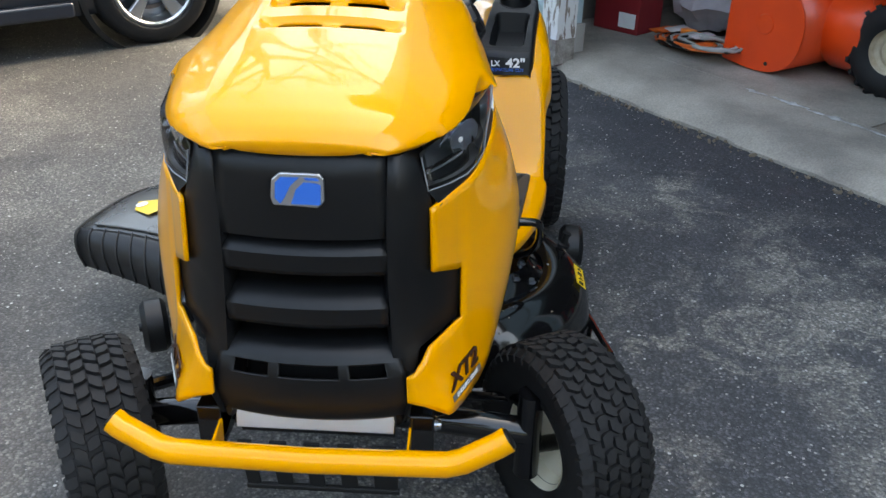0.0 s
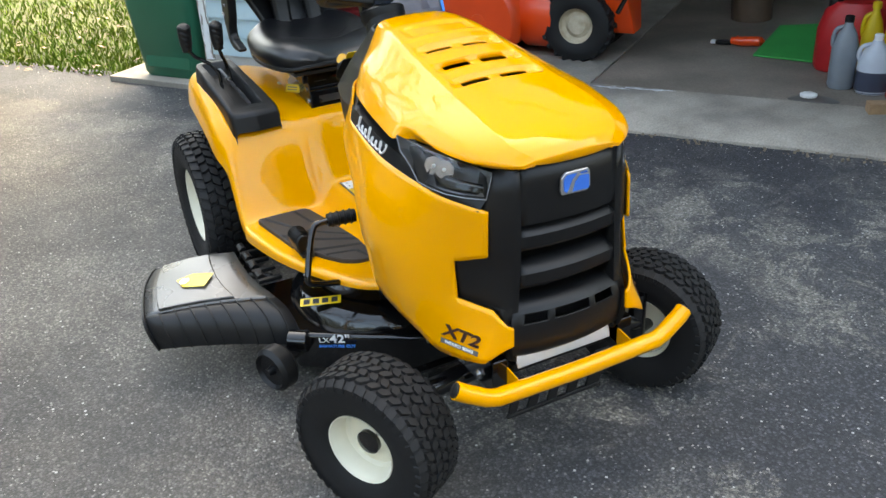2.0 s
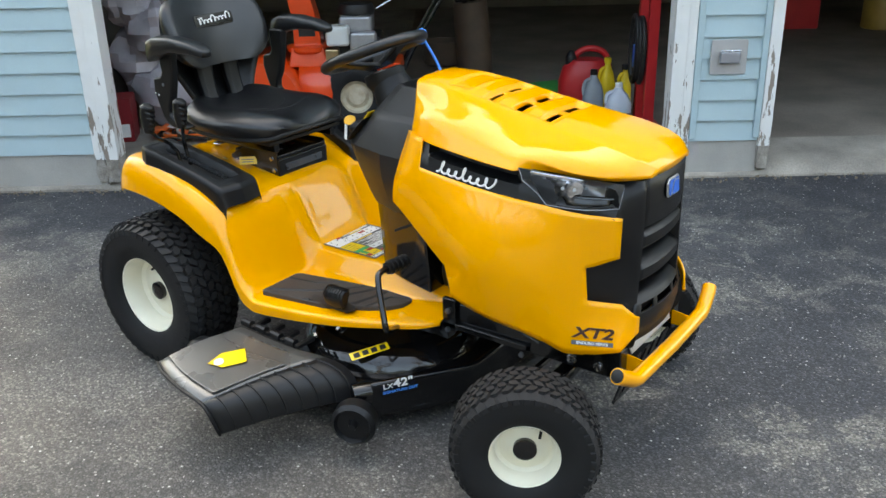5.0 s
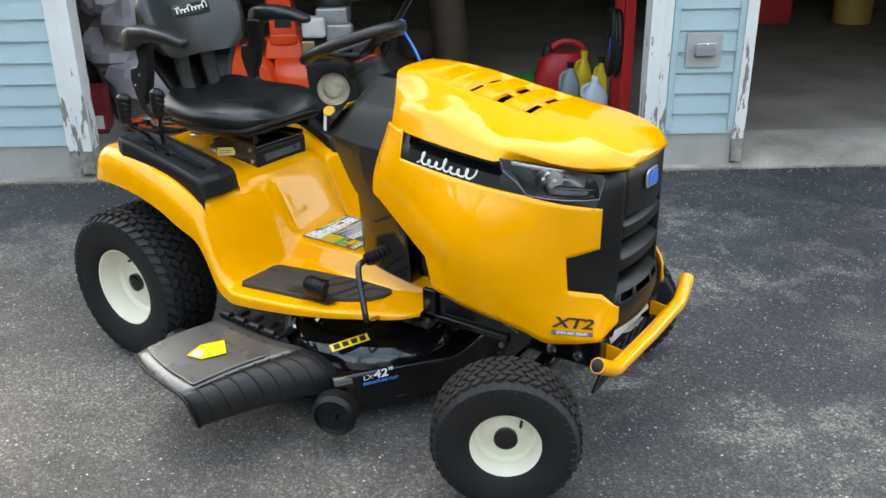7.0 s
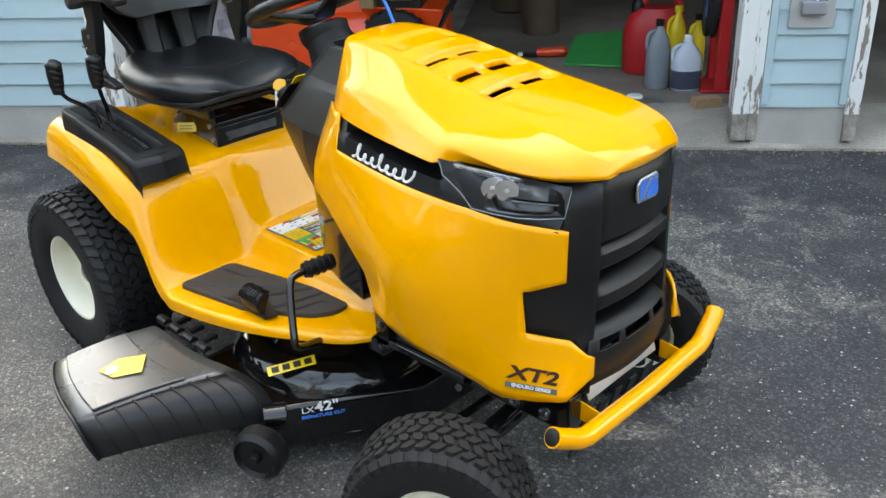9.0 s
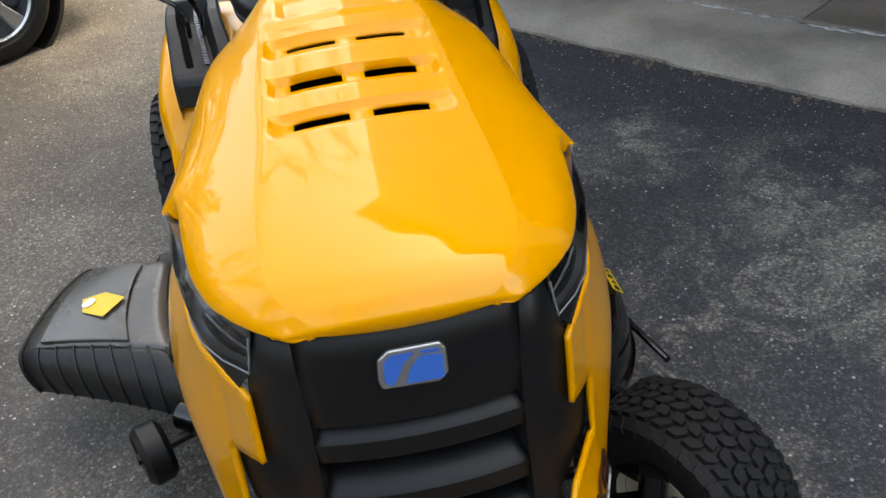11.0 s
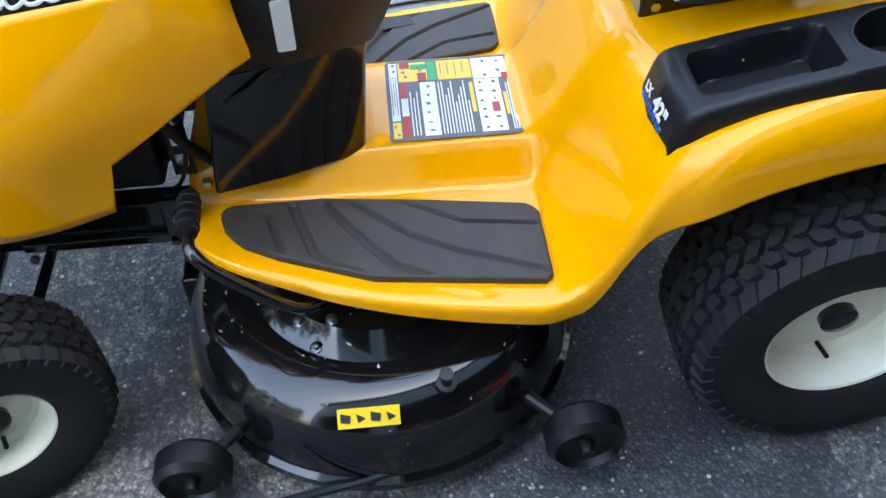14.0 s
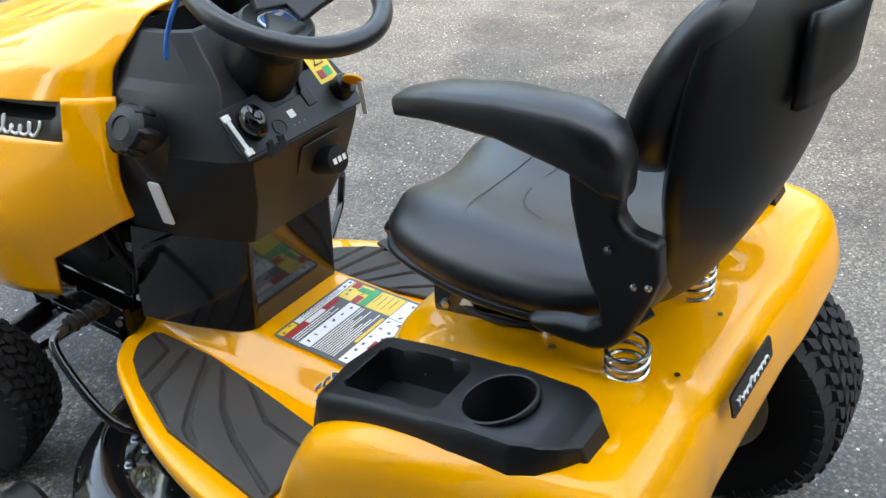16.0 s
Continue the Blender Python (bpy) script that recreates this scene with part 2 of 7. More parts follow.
def asphalt():
    m = bpy.data.materials.new("worn_asphalt")
    m.use_nodes = True
    nt, n = m.node_tree, m.node_tree.nodes
    b = n["Principled BSDF"]
    co = n.new("ShaderNodeTexCoord")

    def noise_at(scale, detail, rough=0.6, dist=0.0):
        t = n.new("ShaderNodeTexNoise")
        t.inputs["Scale"].default_value, t.inputs["Detail"].default_value = scale, detail
        t.inputs["Roughness"].default_value, t.inputs["Distortion"].default_value = rough, dist
        nt.links.new(co.outputs["Object"], t.inputs["Vector"])
        return t.outputs["Fac"]

    def span(value, lo, hi, a=0.0, c=1.0):
        t = n.new("ShaderNodeMapRange")
        t.inputs["From Min"].default_value, t.inputs["From Max"].default_value = lo, hi
        t.inputs["To Min"].default_value, t.inputs["To Max"].default_value = a, c
        nt.links.new(value, t.inputs["Value"])
        return t.outputs["Result"]

    def blend(fac, a, c):
        t = n.new("ShaderNodeMix")
        t.data_type = "RGBA"
        for socket, value in (("A", a), ("B", c)):
            if isinstance(value, tuple):
                t.inputs[socket].default_value = (*value, 1)
            else:
                nt.links.new(value, t.inputs[socket])
        nt.links.new(fac, t.inputs["Factor"])
        return t.outputs["Result"]

    def times(a, c):
        t = n.new("ShaderNodeMath")
        t.operation = "MULTIPLY"
        nt.links.new(a, t.inputs[0])
        nt.links.new(c, t.inputs[1])
        return t.outputs["Value"]

    def dot(vector):
        t = n.new("ShaderNodeVectorMath")
        t.operation = "DOT_PRODUCT"
        t.inputs[1].default_value = tuple(vector)
        nt.links.new(co.outputs["Object"], t.inputs[0])
        return t.outputs["Value"]

    def plus(a, c):
        t = n.new("ShaderNodeMath")
        t.operation = "ADD"
        nt.links.new(a, t.inputs[0])
        nt.links.new(c, t.inputs[1])
        return t.outputs["Value"]

    def cells(scale):
        t = n.new("ShaderNodeTexVoronoi")
        t.inputs["Scale"].default_value = scale
        nt.links.new(co.outputs["Object"], t.inputs["Vector"])
        c = n.new("ShaderNodeSeparateColor")
        nt.links.new(t.outputs["Color"], c.inputs["Color"])
        return t.outputs["Distance"], c

    # dark sealed coat, and a lighter brownish tone away from the garage
    coat = blend(span(noise_at(1.1, 5), 0.38, 0.62), (0.048, 0.049, 0.054), (0.070, 0.070, 0.072))
    bare = blend(span(noise_at(1.7, 6, 0.65), 0.38, 0.62), (0.068, 0.065, 0.061), (0.124, 0.113, 0.098))
    away = plus(dot((1, 0, 0)), span(noise_at(1.4, 6, 0.65), 0.3, 0.7, -0.55, 0.55))
    base = blend(span(away, -0.75, 0.15, 1, 0), coat, bare)
    # shade put into the colour: the asphalt darkens towards the far -x side
    base = blend(span(away, -1.8, -0.8, 0.85, 0), base, (0.052, 0.051, 0.050))
    # a blacker strip along the slab, and a blacker end of the drive
    inward = plus(dot(-GI), span(noise_at(2.2, 6, 0.65), 0.3, 0.7, -0.45, 0.45))
    edge = -G0.dot(GI)
    off_strip = span(inward, edge + 0.45, edge + 0.75)
    along = plus(dot(GU), span(noise_at(1.6, 6, 0.65), 0.3, 0.7, -0.4, 0.4))
    start = G0.dot(GU)
    off_strip = times(off_strip, span(along, start - 1.9, start - 1.3, 0.15, 1.0))
    base = blend(off_strip, (0.036, 0.037, 0.042), base)
    # coat worn through: flakes with ragged edges and powdery patches
    left = span(dot((1, 0, 0)), -0.9, 0.4, 0.1, 1.0)
    flakes = times(span(noise_at(1.2, 5, 0.6, 0.5), 0.43, 0.53), span(noise_at(5, 11, 0.78, 0.7), 0.505, 0.535))
    flakes = times(flakes, span(noise_at(70, 4, 0.7), 0.42, 0.54, 0.22, 1.0))
    flakes = times(times(flakes, span(off_strip, 0, 1, 0.25, 1)), left)
    base = blend(span(flakes, 0, 1, 0, 0.85), base, (0.26, 0.24, 0.205))
    powder = times(span(noise_at(1.3, 7, 0.62, 0.4), 0.50, 0.60), span(noise_at(105, 4, 0.75), 0.44, 0.58))
    powder = times(powder, span(off_strip, 0, 1, 0.15, 1))
    base = blend(span(powder, 0, 1, 0, 0.55), base, (0.24, 0.225, 0.195))
    # aggregate: every stone with its own tone, a few bright or black ones
    gap, tone = cells(135)
    cube = times(tone.outputs["Green"], times(tone.outputs["Green"], tone.outputs["Green"]))
    stone = times(span(cube, 0, 1, 0.74, 1.75), span(gap, 0.30, 0.65, 1.06, 0.72))
    grain = n.new("ShaderNodeHueSaturation")
    nt.links.new(base, grain.inputs["Color"])
    nt.links.new(times(stone, span(noise_at(260, 4, 0.7), 0.3, 0.7, 0.7, 1.3)), grain.inputs["Value"])
    base = grain.outputs["Color"]
    patchy = span(noise_at(2.6, 5, 0.6), 0.40, 0.60)
    reach, lot = cells(85)
    spot = times(times(span(reach, 0.36, 0.26), span(lot.outputs["Red"], 0.89, 0.92)), patchy)
    base = blend(span(spot, 0, 1, 0, 0.9), base, (0.36, 0.35, 0.32))
    spot = times(span(reach, 0.42, 0.30), span(lot.outputs["Green"], 0.80, 0.84))
    base = blend(span(spot, 0, 1, 0, 0.6), base, (0.026, 0.027, 0.030))
    far, pick = cells(38)
    spot = times(span(far, 0.17, 0.13), span(pick.outputs["Red"], 0.86, 0.88))
    base = blend(span(spot, 0, 1, 0, 0.9), base, (0.50, 0.49, 0.46))
    nt.links.new(base, b.inputs["Base Color"])
    nt.links.new(span(noise_at(2.0, 4), 0.3, 0.7, 0.62, 0.85), b.inputs["Roughness"])
    bp = n.new("ShaderNodeBump")
    bp.inputs["Strength"].default_value, bp.inputs["Distance"].default_value = 0.6, 0.003
    nt.links.new(span(gap, 0.1, 0.7, 1.0, 0.0), bp.inputs["Height"])
    nt.links.new(bp.outputs["Normal"], b.inputs["Normal"])
    return m


ASPHALT = asphalt()
SOIL = material("lawn_soil", (0.07, 0.10, 0.02), 0.9, dark=(0.075, 0.068, 0.03), scale=5, bump=0.6, bump_scale=60, fine=0.3, fine_scale=90)
GRASS = material("grass_blades", (0.070, 0.150, 0.008), 0.7, dark=(0.105, 0.135, 0.012), scale=3, spec=0.2)
CONCRETE = material("garage_concrete", (0.35, 0.312, 0.262), 0.85, dark=(0.19, 0.17, 0.145), scale=3.5, amount=0.35, bump=0.5, bump_scale=150, fine=0.16, fine_scale=120)
FOUNDATION = material("painted_foundation", (0.44, 0.42, 0.38), 0.85, dark=(0.34, 0.325, 0.30), scale=5, bump=0.5, bump_scale=110, fine=0.1)
SIDING = material("pale_blue_siding", (0.40, 0.525, 0.555), 0.55, dark=(0.365, 0.48, 0.51), scale=4, bump=0.05, bump_scale=90, fine=0.04)


def peeling():
    """White paint that flakes off in upright slivers, most of all near the ground where it soaks."""
    m = material("peeling_white_paint", (0.76, 0.76, 0.74), 0.65, dark=(0.68, 0.68, 0.66), scale=7, bump=0.3, bump_scale=60)
    nt, n = m.node_tree, m.node_tree.nodes
    b = n["Principled BSDF"]
    co = n.new("ShaderNodeTexCoord")
    xyz = n.new("ShaderNodeSeparateXYZ")
    nt.links.new(co.outputs["Object"], xyz.inputs["Vector"])
    squash = n.new("ShaderNodeMapping")
    squash.inputs["Scale"].default_value = (26, 26, 5.5)
    nt.links.new(co.outputs["Object"], squash.inputs["Vector"])
    slivers = n.new("ShaderNodeTexNoise")
    slivers.inputs["Scale"].default_value, slivers.inputs["Detail"].default_value, slivers.inputs["Roughness"].default_value = 1.0, 8, 0.62
    nt.links.new(squash.outputs["Vector"], slivers.inputs["Vector"])
    limit = n.new("ShaderNodeMapRange")
    for key, value in (("From Min", 0.15), ("From Max", 1.1), ("To Min", 0.50), ("To Max", 0.70)):
        limit.inputs[key].default_value = value
    nt.links.new(xyz.outputs["Z"], limit.inputs["Value"])
    over = n.new("ShaderNodeMath")
    over.operation = "SUBTRACT"
    nt.links.new(slivers.outputs["Fac"], over.inputs[0])
    nt.links.new(limit.outputs["Result"], over.inputs[1])
    bare = n.new("ShaderNodeMapRange")
    bare.inputs["From Min"].default_value, bare.inputs["From Max"].default_value = 0.0, 0.015
    nt.links.new(over.outputs["Value"], bare.inputs["Value"])
    mix = n.new("ShaderNodeMix")
    mix.data_type = "RGBA"
    mix.inputs["B"].default_value = (0.24, 0.20, 0.165, 1)
    nt.links.new(b.inputs["Base Color"].links[0].from_socket, mix.inputs["A"])
    nt.links.new(bare.outputs["Result"], mix.inputs["Factor"])
    nt.links.new(mix.outputs["Result"], b.inputs["Base Color"])
    return m


PEELING = peeling()
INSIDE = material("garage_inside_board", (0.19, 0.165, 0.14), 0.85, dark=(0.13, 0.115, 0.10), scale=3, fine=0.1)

ground = tagged(part("ground", Mesh().box((-150, -150, -0.5), (150, 150, -0.03)), SOIL), "brown and green spring lawn soil", "ground", kind="structure")
drive = Mesh()
nx, ny = 60, 60
rows = []
for i in range(nx + 1):
    row = []
    for j in range(ny + 1):
        s, d = -22 + 36 * i / nx, 24 * (j / ny) ** 1.6
        edge = 0.02 * noise.noise((s * 1.7, d, 3.0)) if 0 < j else 0.05 * noise.noise((s * 2.3, 0, 7.0)) * (s > 2.6)
        z = 0.006 * noise.noise((s * 0.7, d * 0.7, 0)) * min(1, d / 3) if d > 2.5 else 0.0
        row.append(GM @ Vector((s, d - 0.04 + edge * (j in (0, ny)), z)))
    rows.append(row)
drive.grid(rows)
tagged(part("road", drive, ASPHALT, solid=0.03), "worn patchy dark asphalt driveway with pale chips", "driveway", kind="structure")

# garage floor with its rough front edge and one saw joint
GREY_FLOOR = material("sealed_grey_concrete", (0.245, 0.205, 0.168), 0.75, dark=(0.15, 0.125, 0.10), scale=2.2, amount=0.3, bump=0.25, bump_scale=120, fine=0.14, fine_scale=110, rough_var=0.12)
tagged(part("floor", Mesh().box((0.06, -6.5, -0.2), (2.35, -0.45, SLAB), GM), CONCRETE, bevel=0.004), "bare brownish concrete floor slab", "floor", kind="structure")
tagged(part("floor_grey", Mesh().box((-6.2, -6.5, -0.2), (0.055, -0.45, SLAB - 0.002), GM), GREY_FLOOR, bevel=0.004), "sealed grey concrete floor slab", "floor", kind="structure")
apron = Mesh()
rows = []
for i in range(161):
    s = -6.2 + 8.55 * i / 160
    w = 0.018 * noise.noise((s * 3.1, 1.0, 0)) + 0.010 * noise.noise((s * 14, 5.0, 0))
    rows.append([GM @ Vector(p) for p in ((s, 0.045 + w, -0.1), (s, 0.035 + w, 0.012 + 0.01 * noise.noise((s * 9, 0, 2))), (s, -0.03 + w, 0.052 + 0.008 * noise.noise((s * 8, 4, 0))),
                                          (s, -0.10, 0.066), (s, -0.30, 0.073), (s, -0.445, SLAB), (s, -0.445, -0.1))])
apron.grid(rows)
tagged(part("pavement", apron, CONCRETE), "weathered concrete garage threshold with a chipped edge", "threshold", kind="structure")


def clapboards(parent, s0, s1, z0, z1, pitch=0.108):
    """Lapped boards, each one a piece."""
    z = z0
    while z < z1:
        h = min(pitch + 0.012, z1 - z)
        b = Mesh().add([GM @ Vector(p) for p in ((s0, 0.0, z), (s1, 0.0, z), (s1, 0.022, z), (s0, 0.022, z), (s0, 0.0, z + h), (s1, 0.0, z + h), (s1, 0.006, z + h), (s0, 0.006, z + h))],
                       [(3, 2, 1, 0), (4, 5, 6, 7), (0, 1, 5, 4), (1, 2, 6, 5), (2, 3, 7, 6), (3, 0, 4, 7)])
        part("plank", b, SIDING, parent)
        z += pitch


TOP = 2.75
for name, s0, s1 in (("wall_west", 1.56, 2.26), ("wall_middle", -1.90, -1.52), ("wall_east", -6.2, -5.0)):
    w = tagged(part(name, Mesh().box((s0, -0.20, 0.215), (s1, 0.0, TOP), GM), SIDING), "pale blue lapped siding wall between the garage doors", "wall", kind="structure")
    part("foundation", Mesh().box((s0 - 0.01, -0.22, -0.05), (s1 + 0.005, 0.012, 0.215), GM), FOUNDATION, w, "bare cream concrete footing", bevel=0.006)
    clapboards(w, s0, s1, 0.20, TOP)
tagged(part("wall_header", Mesh().box((-5.0, -0.20, 2.2), (1.56, 0.0, TOP), GM), SIDING), "pale blue siding above the garage doors", "wall", kind="structure")
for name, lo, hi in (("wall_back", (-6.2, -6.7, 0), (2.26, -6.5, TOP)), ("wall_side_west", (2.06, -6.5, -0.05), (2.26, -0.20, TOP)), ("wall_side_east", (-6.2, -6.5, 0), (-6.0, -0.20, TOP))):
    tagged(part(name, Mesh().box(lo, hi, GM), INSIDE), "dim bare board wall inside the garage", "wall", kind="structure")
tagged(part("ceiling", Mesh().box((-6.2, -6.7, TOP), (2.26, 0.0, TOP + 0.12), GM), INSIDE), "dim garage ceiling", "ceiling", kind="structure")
# unseen upper storey and roof, their height chosen to block sun and sky
UP = 6.2
tagged(part("wall_unseen_upper", Mesh().box((-6.2, -6.7, TOP + 0.12), (2.26, 0.0, UP), GM), SIDING), "unseen pale blue upper storey, built high to shade the drive", "wall", kind="structure")
roof = Mesh()
roof.add([GM @ Vector(p) for p in ((-6.5, 0.45, UP), (2.5, 0.45, UP), (2.5, -3.3, UP + 1.7), (-6.5, -3.3, UP + 1.7), (2.5, -7.0, UP), (-6.5, -7.0, UP))],
         [(0, 1, 2, 3), (3, 2, 4, 5), (1, 4, 2), (0, 3, 5), (0, 5, 4, 1)])
tagged(part("roof", roof, material("roof_shingle", (0.09, 0.085, 0.08), 0.9, scale=9)), "unseen dark shingle roof that helps shade the drive", "roof", kind="structure")


ROTTEN = material("weathered_bare_wood", (0.36, 0.33, 0.29), 0.9, dark=(0.20, 0.175, 0.15), scale=18, amount=0.3, bump=0.7, bump_scale=70, fine=0.2, fine_scale=140)


def jamb(name, s0, s1, out=0.03, foot=0.17):
    """A door trim board, its foot bare and ragged."""
    def rings(z0, z1, n, grow):
        rows = []
        for k in range(n + 1):
            z = z0 + (z1 - z0) * k / n
            rag = 0.014 * noise.noise((s0 * 7, z * 14, 0)) * max(0, 1 - z / 0.5)
            rows.append([GM @ Vector(p) for p in ((s0 + rag - grow, -0.09, z), (s1 + rag + grow, -0.09, z), (s1 - rag + grow, out + grow, z), (s0 + rag - grow, out + rag + grow, z))])
        return rows

    ob = tagged(part(name, Mesh().loft(rings(foot, 2.33, 44, 0)), PEELING, bevel=0.003), "white door trim board with peeling paint and rotten foot", "door trim", kind="structure")
    part("foot", Mesh().loft(rings(0.045, foot + 0.002, 8, -0.002)), ROTTEN, ob, "bare rotten grey wood", bevel=0.003)
    return ob


jamb("trim_1", 1.475, 1.545, 0.035)
jamb("trim_2", 1.545, 1.60, 0.028)
jamb("trim_3", -1.49, -1.42, 0.035)
jamb("trim_4", -1.535, -1.49, 0.028)
jamb("trim_5", -1.965, -1.905, 0.035)
jamb("trim_6", 2.22, 2.275, 0.028)
for name, a, b in (("trim_7", -1.570, -1.537), ("trim_8", -1.903, -1.872)):
    tagged(part(name, Mesh().box((a, -0.05, 0.215), (b, 0.031, 2.33), GM), SIDING, bevel=0.003), "pale blue corner board beside the siding", "corner board", kind="structure")

# old paint drips on the threshold
CHALK = material("chalky_paint_on_concrete", (0.55, 0.56, 0.56), 0.85, dark=(0.30, 0.285, 0.265), scale=30, amount=0.25, bump=0.3)
STREAKS = [(.60, .412, .06), (.43, .418, .10), (.17, .405, .16), (-.06, .400, .11), (-.27, .425, .13)]
for k, (sc, dc, w) in enumerate(STREAKS):
    rows = []
    for i in range(25):
        u = -1 + i / 12
        half = .004 + .022 * (1 - u * u) * abs(noise.noise((k * 3.1, u * 3.0, 0)) + .45)
        mid = dc + .012 * noise.noise((u * 2.0, k * 1.9, 4))
        rows.append([GM @ Vector((sc + u * w, -mid - e, SLAB + .0016)) for e in (half, 0, -half)])
    tagged(part("paint_streak", Mesh().grid(rows), CHALK, solid=.001), "chalky white paint streak on the concrete", "paint streak", kind="structure")

# ---- the lawn tractor; x across, y towards its back, z up ----
tractor = tagged(empty("lawn_tractor"), "new yellow and black ride-on lawn tractor parked on the driveway", "lawn tractor")


def lathe_at(place, axis, prof, n=24):
    """A turned shape whose axis points along the given direction."""
    return Mesh().lathe(prof, Matrix.Translation(place) @ Vector(axis).to_track_quat("Z", "Y").to_matrix().to_4x4(), n)


def add(name, m, mat, label="", **kw):
    return part(name, m, mat, tractor, label, **kw)


# hood cap: half sections from the middle to the edge, back to front
CAP = [
    (-0.475, ((0, 0.996), (.060, 0.995), (.098, 0.99), (.109, 0.977), (.134, 0.946), (.160, 0.914), (.167, 0.896), (.176, 0.868))),
    (-0.540, ((0, 1.), (.060, 0.999), (.106, 0.992), (.121, 0.981), (.156, 0.951), (.194, 0.924), (.202, 0.902), (.212, 0.868))),
    (-0.650, ((0, 0.984), (.060, 0.983), (.112, 0.978), (.128, 0.971), (.170, 0.946), (.211, 0.923), (.222, 0.904), (.240, 0.864))),
    (-0.780, ((0, 0.956), (.060, 0.955), (.118, 0.951), (.134, 0.946), (.168, 0.93), (.206, 0.909), (.232, 0.888), (.254, 0.854))),
    (-0.885, ((0, 0.937), (.060, 0.936), (.122, 0.932), (.138, 0.926), (.170, 0.914), (.208, 0.899), (.246, 0.88), (.268, 0.852))),
    (-0.900, ((0, 0.934), (.060, 0.933), (.124, 0.929), (.140, 0.923), (.170, 0.912), (.208, 0.897), (.246, 0.878), (.270, 0.853))),
    (-0.925, ((0, 0.93), (.060, 0.929), (.126, 0.925), (.141, 0.919), (.170, 0.91), (.205, 0.896), (.241, 0.877), (.218, 0.849))),
    (-1.030, ((0, 0.9163), (.060, 0.9153), (.132, 0.9103), (.144, 0.9053), (.167, 0.8963), (.205, 0.8833), (.236, 0.8603), (.203, 0.8333))),
    (-1.100, ((0, 0.902), (.060, 0.901), (.132, 0.897), (.143, 0.893), (.162, 0.885), (.191, 0.873), (.214, 0.854), (.180, 0.828))),
    (-1.150, ((0, 0.888), (.060, 0.887), (.128, 0.883), (.138, 0.879), (.153, 0.872), (.176, 0.861), (.193, 0.846), (.162, 0.828))),
    (-1.180, ((0, 0.875), (.060, 0.874), (.122, 0.87), (.132, 0.867), (.144, 0.861), (.161, 0.852), (.173, 0.843), (.150, 0.831))),
    (-1.198, ((0, 0.857), (.049, 0.856), (.091, 0.853), (.102, 0.851), (.114, 0.846), (.127, 0.8435), (.138, 0.84), (.126, 0.8315))),
    (-1.205, ((0, 0.84), (.043, 0.84), (.076, 0.838), (.085, 0.837), (.095, 0.837), (.106, 0.8365), (.114, 0.8355), (.104, 0.831))),
    (-1.194, ((0, 0.827), (.042, 0.8275), (.07, 0.829), (.078, 0.83), (.085, 0.8315), (.09, 0.833), (.094, 0.835), (.090, 0.837))),
]


def bow(x, y):
    """The front edge bends back towards the sides, and the rear edge forwards below the crease."""
    return y - 0.034 * max(0.0, min(1.0, (abs(x) - 0.10) / 0.06)) * max(0.0, min(1.0, (y + 0.56) / 0.08)) + 1.0 * x * x * max(0.0, min(1.0, (-y - 1.09) / 0.09))


half = [[Vector((x, bow(x, y), z - 0.2 * x * x + 0.0)) for x, z in row] for y, row in CAP]
full = [[Vector((-p.x, p.y, p.z)) for p in reversed(r[1:])] + r for r in half]
cap_cols = [eased_line(c, 0.03, 2) for c in zip(*[eased_line(r, 0.007, 2) for r in full])]
cap_rows = [list(r) for r in zip(*cap_cols)]


SLOT_Y, SLOT_X = (-0.886, -0.800, -0.710), ((-0.087, -0.017), (0.017, 0.087))


def in_slot(p):
    return any(y0 - 0.003 < p.y < y0 + 0.011 for y0 in SLOT_Y) and any(a < p.x < b for a, b in SLOT_X)


# cap with the six openings left free; stepped louvre band between them
fine = []
for a, b in zip(cap_rows[:-1], cap_rows[1:]):
    n = max(1, int(abs(a[len(a) // 2].y - b[len(b) // 2].y) / 0.0045))
    fine += [[p.lerp(q, k / n) for p, q in zip(a, b)] for k in range(n)]
fine.append(cap_rows[-1])
wide = []
for r in fine:
    row = []
    for p, q in zip(r[:-1], r[1:]):
        n = max(1, int((q - p).length / 0.009)) if abs(p.x) < 0.125 else 1
        row.append((p, q, n))
    wide.append(row)
counts = [max(w[j][2] for w in wide) for j in range(len(wide[0]))]
cap_grid = []
for row in wide:
    out = []
    for (p, q, _), n in zip(row, counts):
        out += [p.lerp(q, k / n) for k in range(n)]
    out.append(row[-1][1])
    cap_grid.append(out)


def sunk(x, y):
    """Depth of the louvre channels, with bars at the hood's level between them."""
    side = max(0.0, min(1.0, (0.112 - abs(x)) / 0.008))
    d = 0.0025 if -0.905 < y < -0.655 else 0.0
    for y0 in SLOT_Y:
        d = max(d, 0.013 * max(0.0, min(1.0, (y - y0 + 0.030) / 0.018, (y0 + 0.018 - y) / 0.004)))
    rear = min((0.090 - abs(x)) / 0.006, (y + 0.640) / 0.006, (-0.575 - y) / 0.006)
    return side * max(d, 0.007 * max(0.0, min(1.0, rear)))


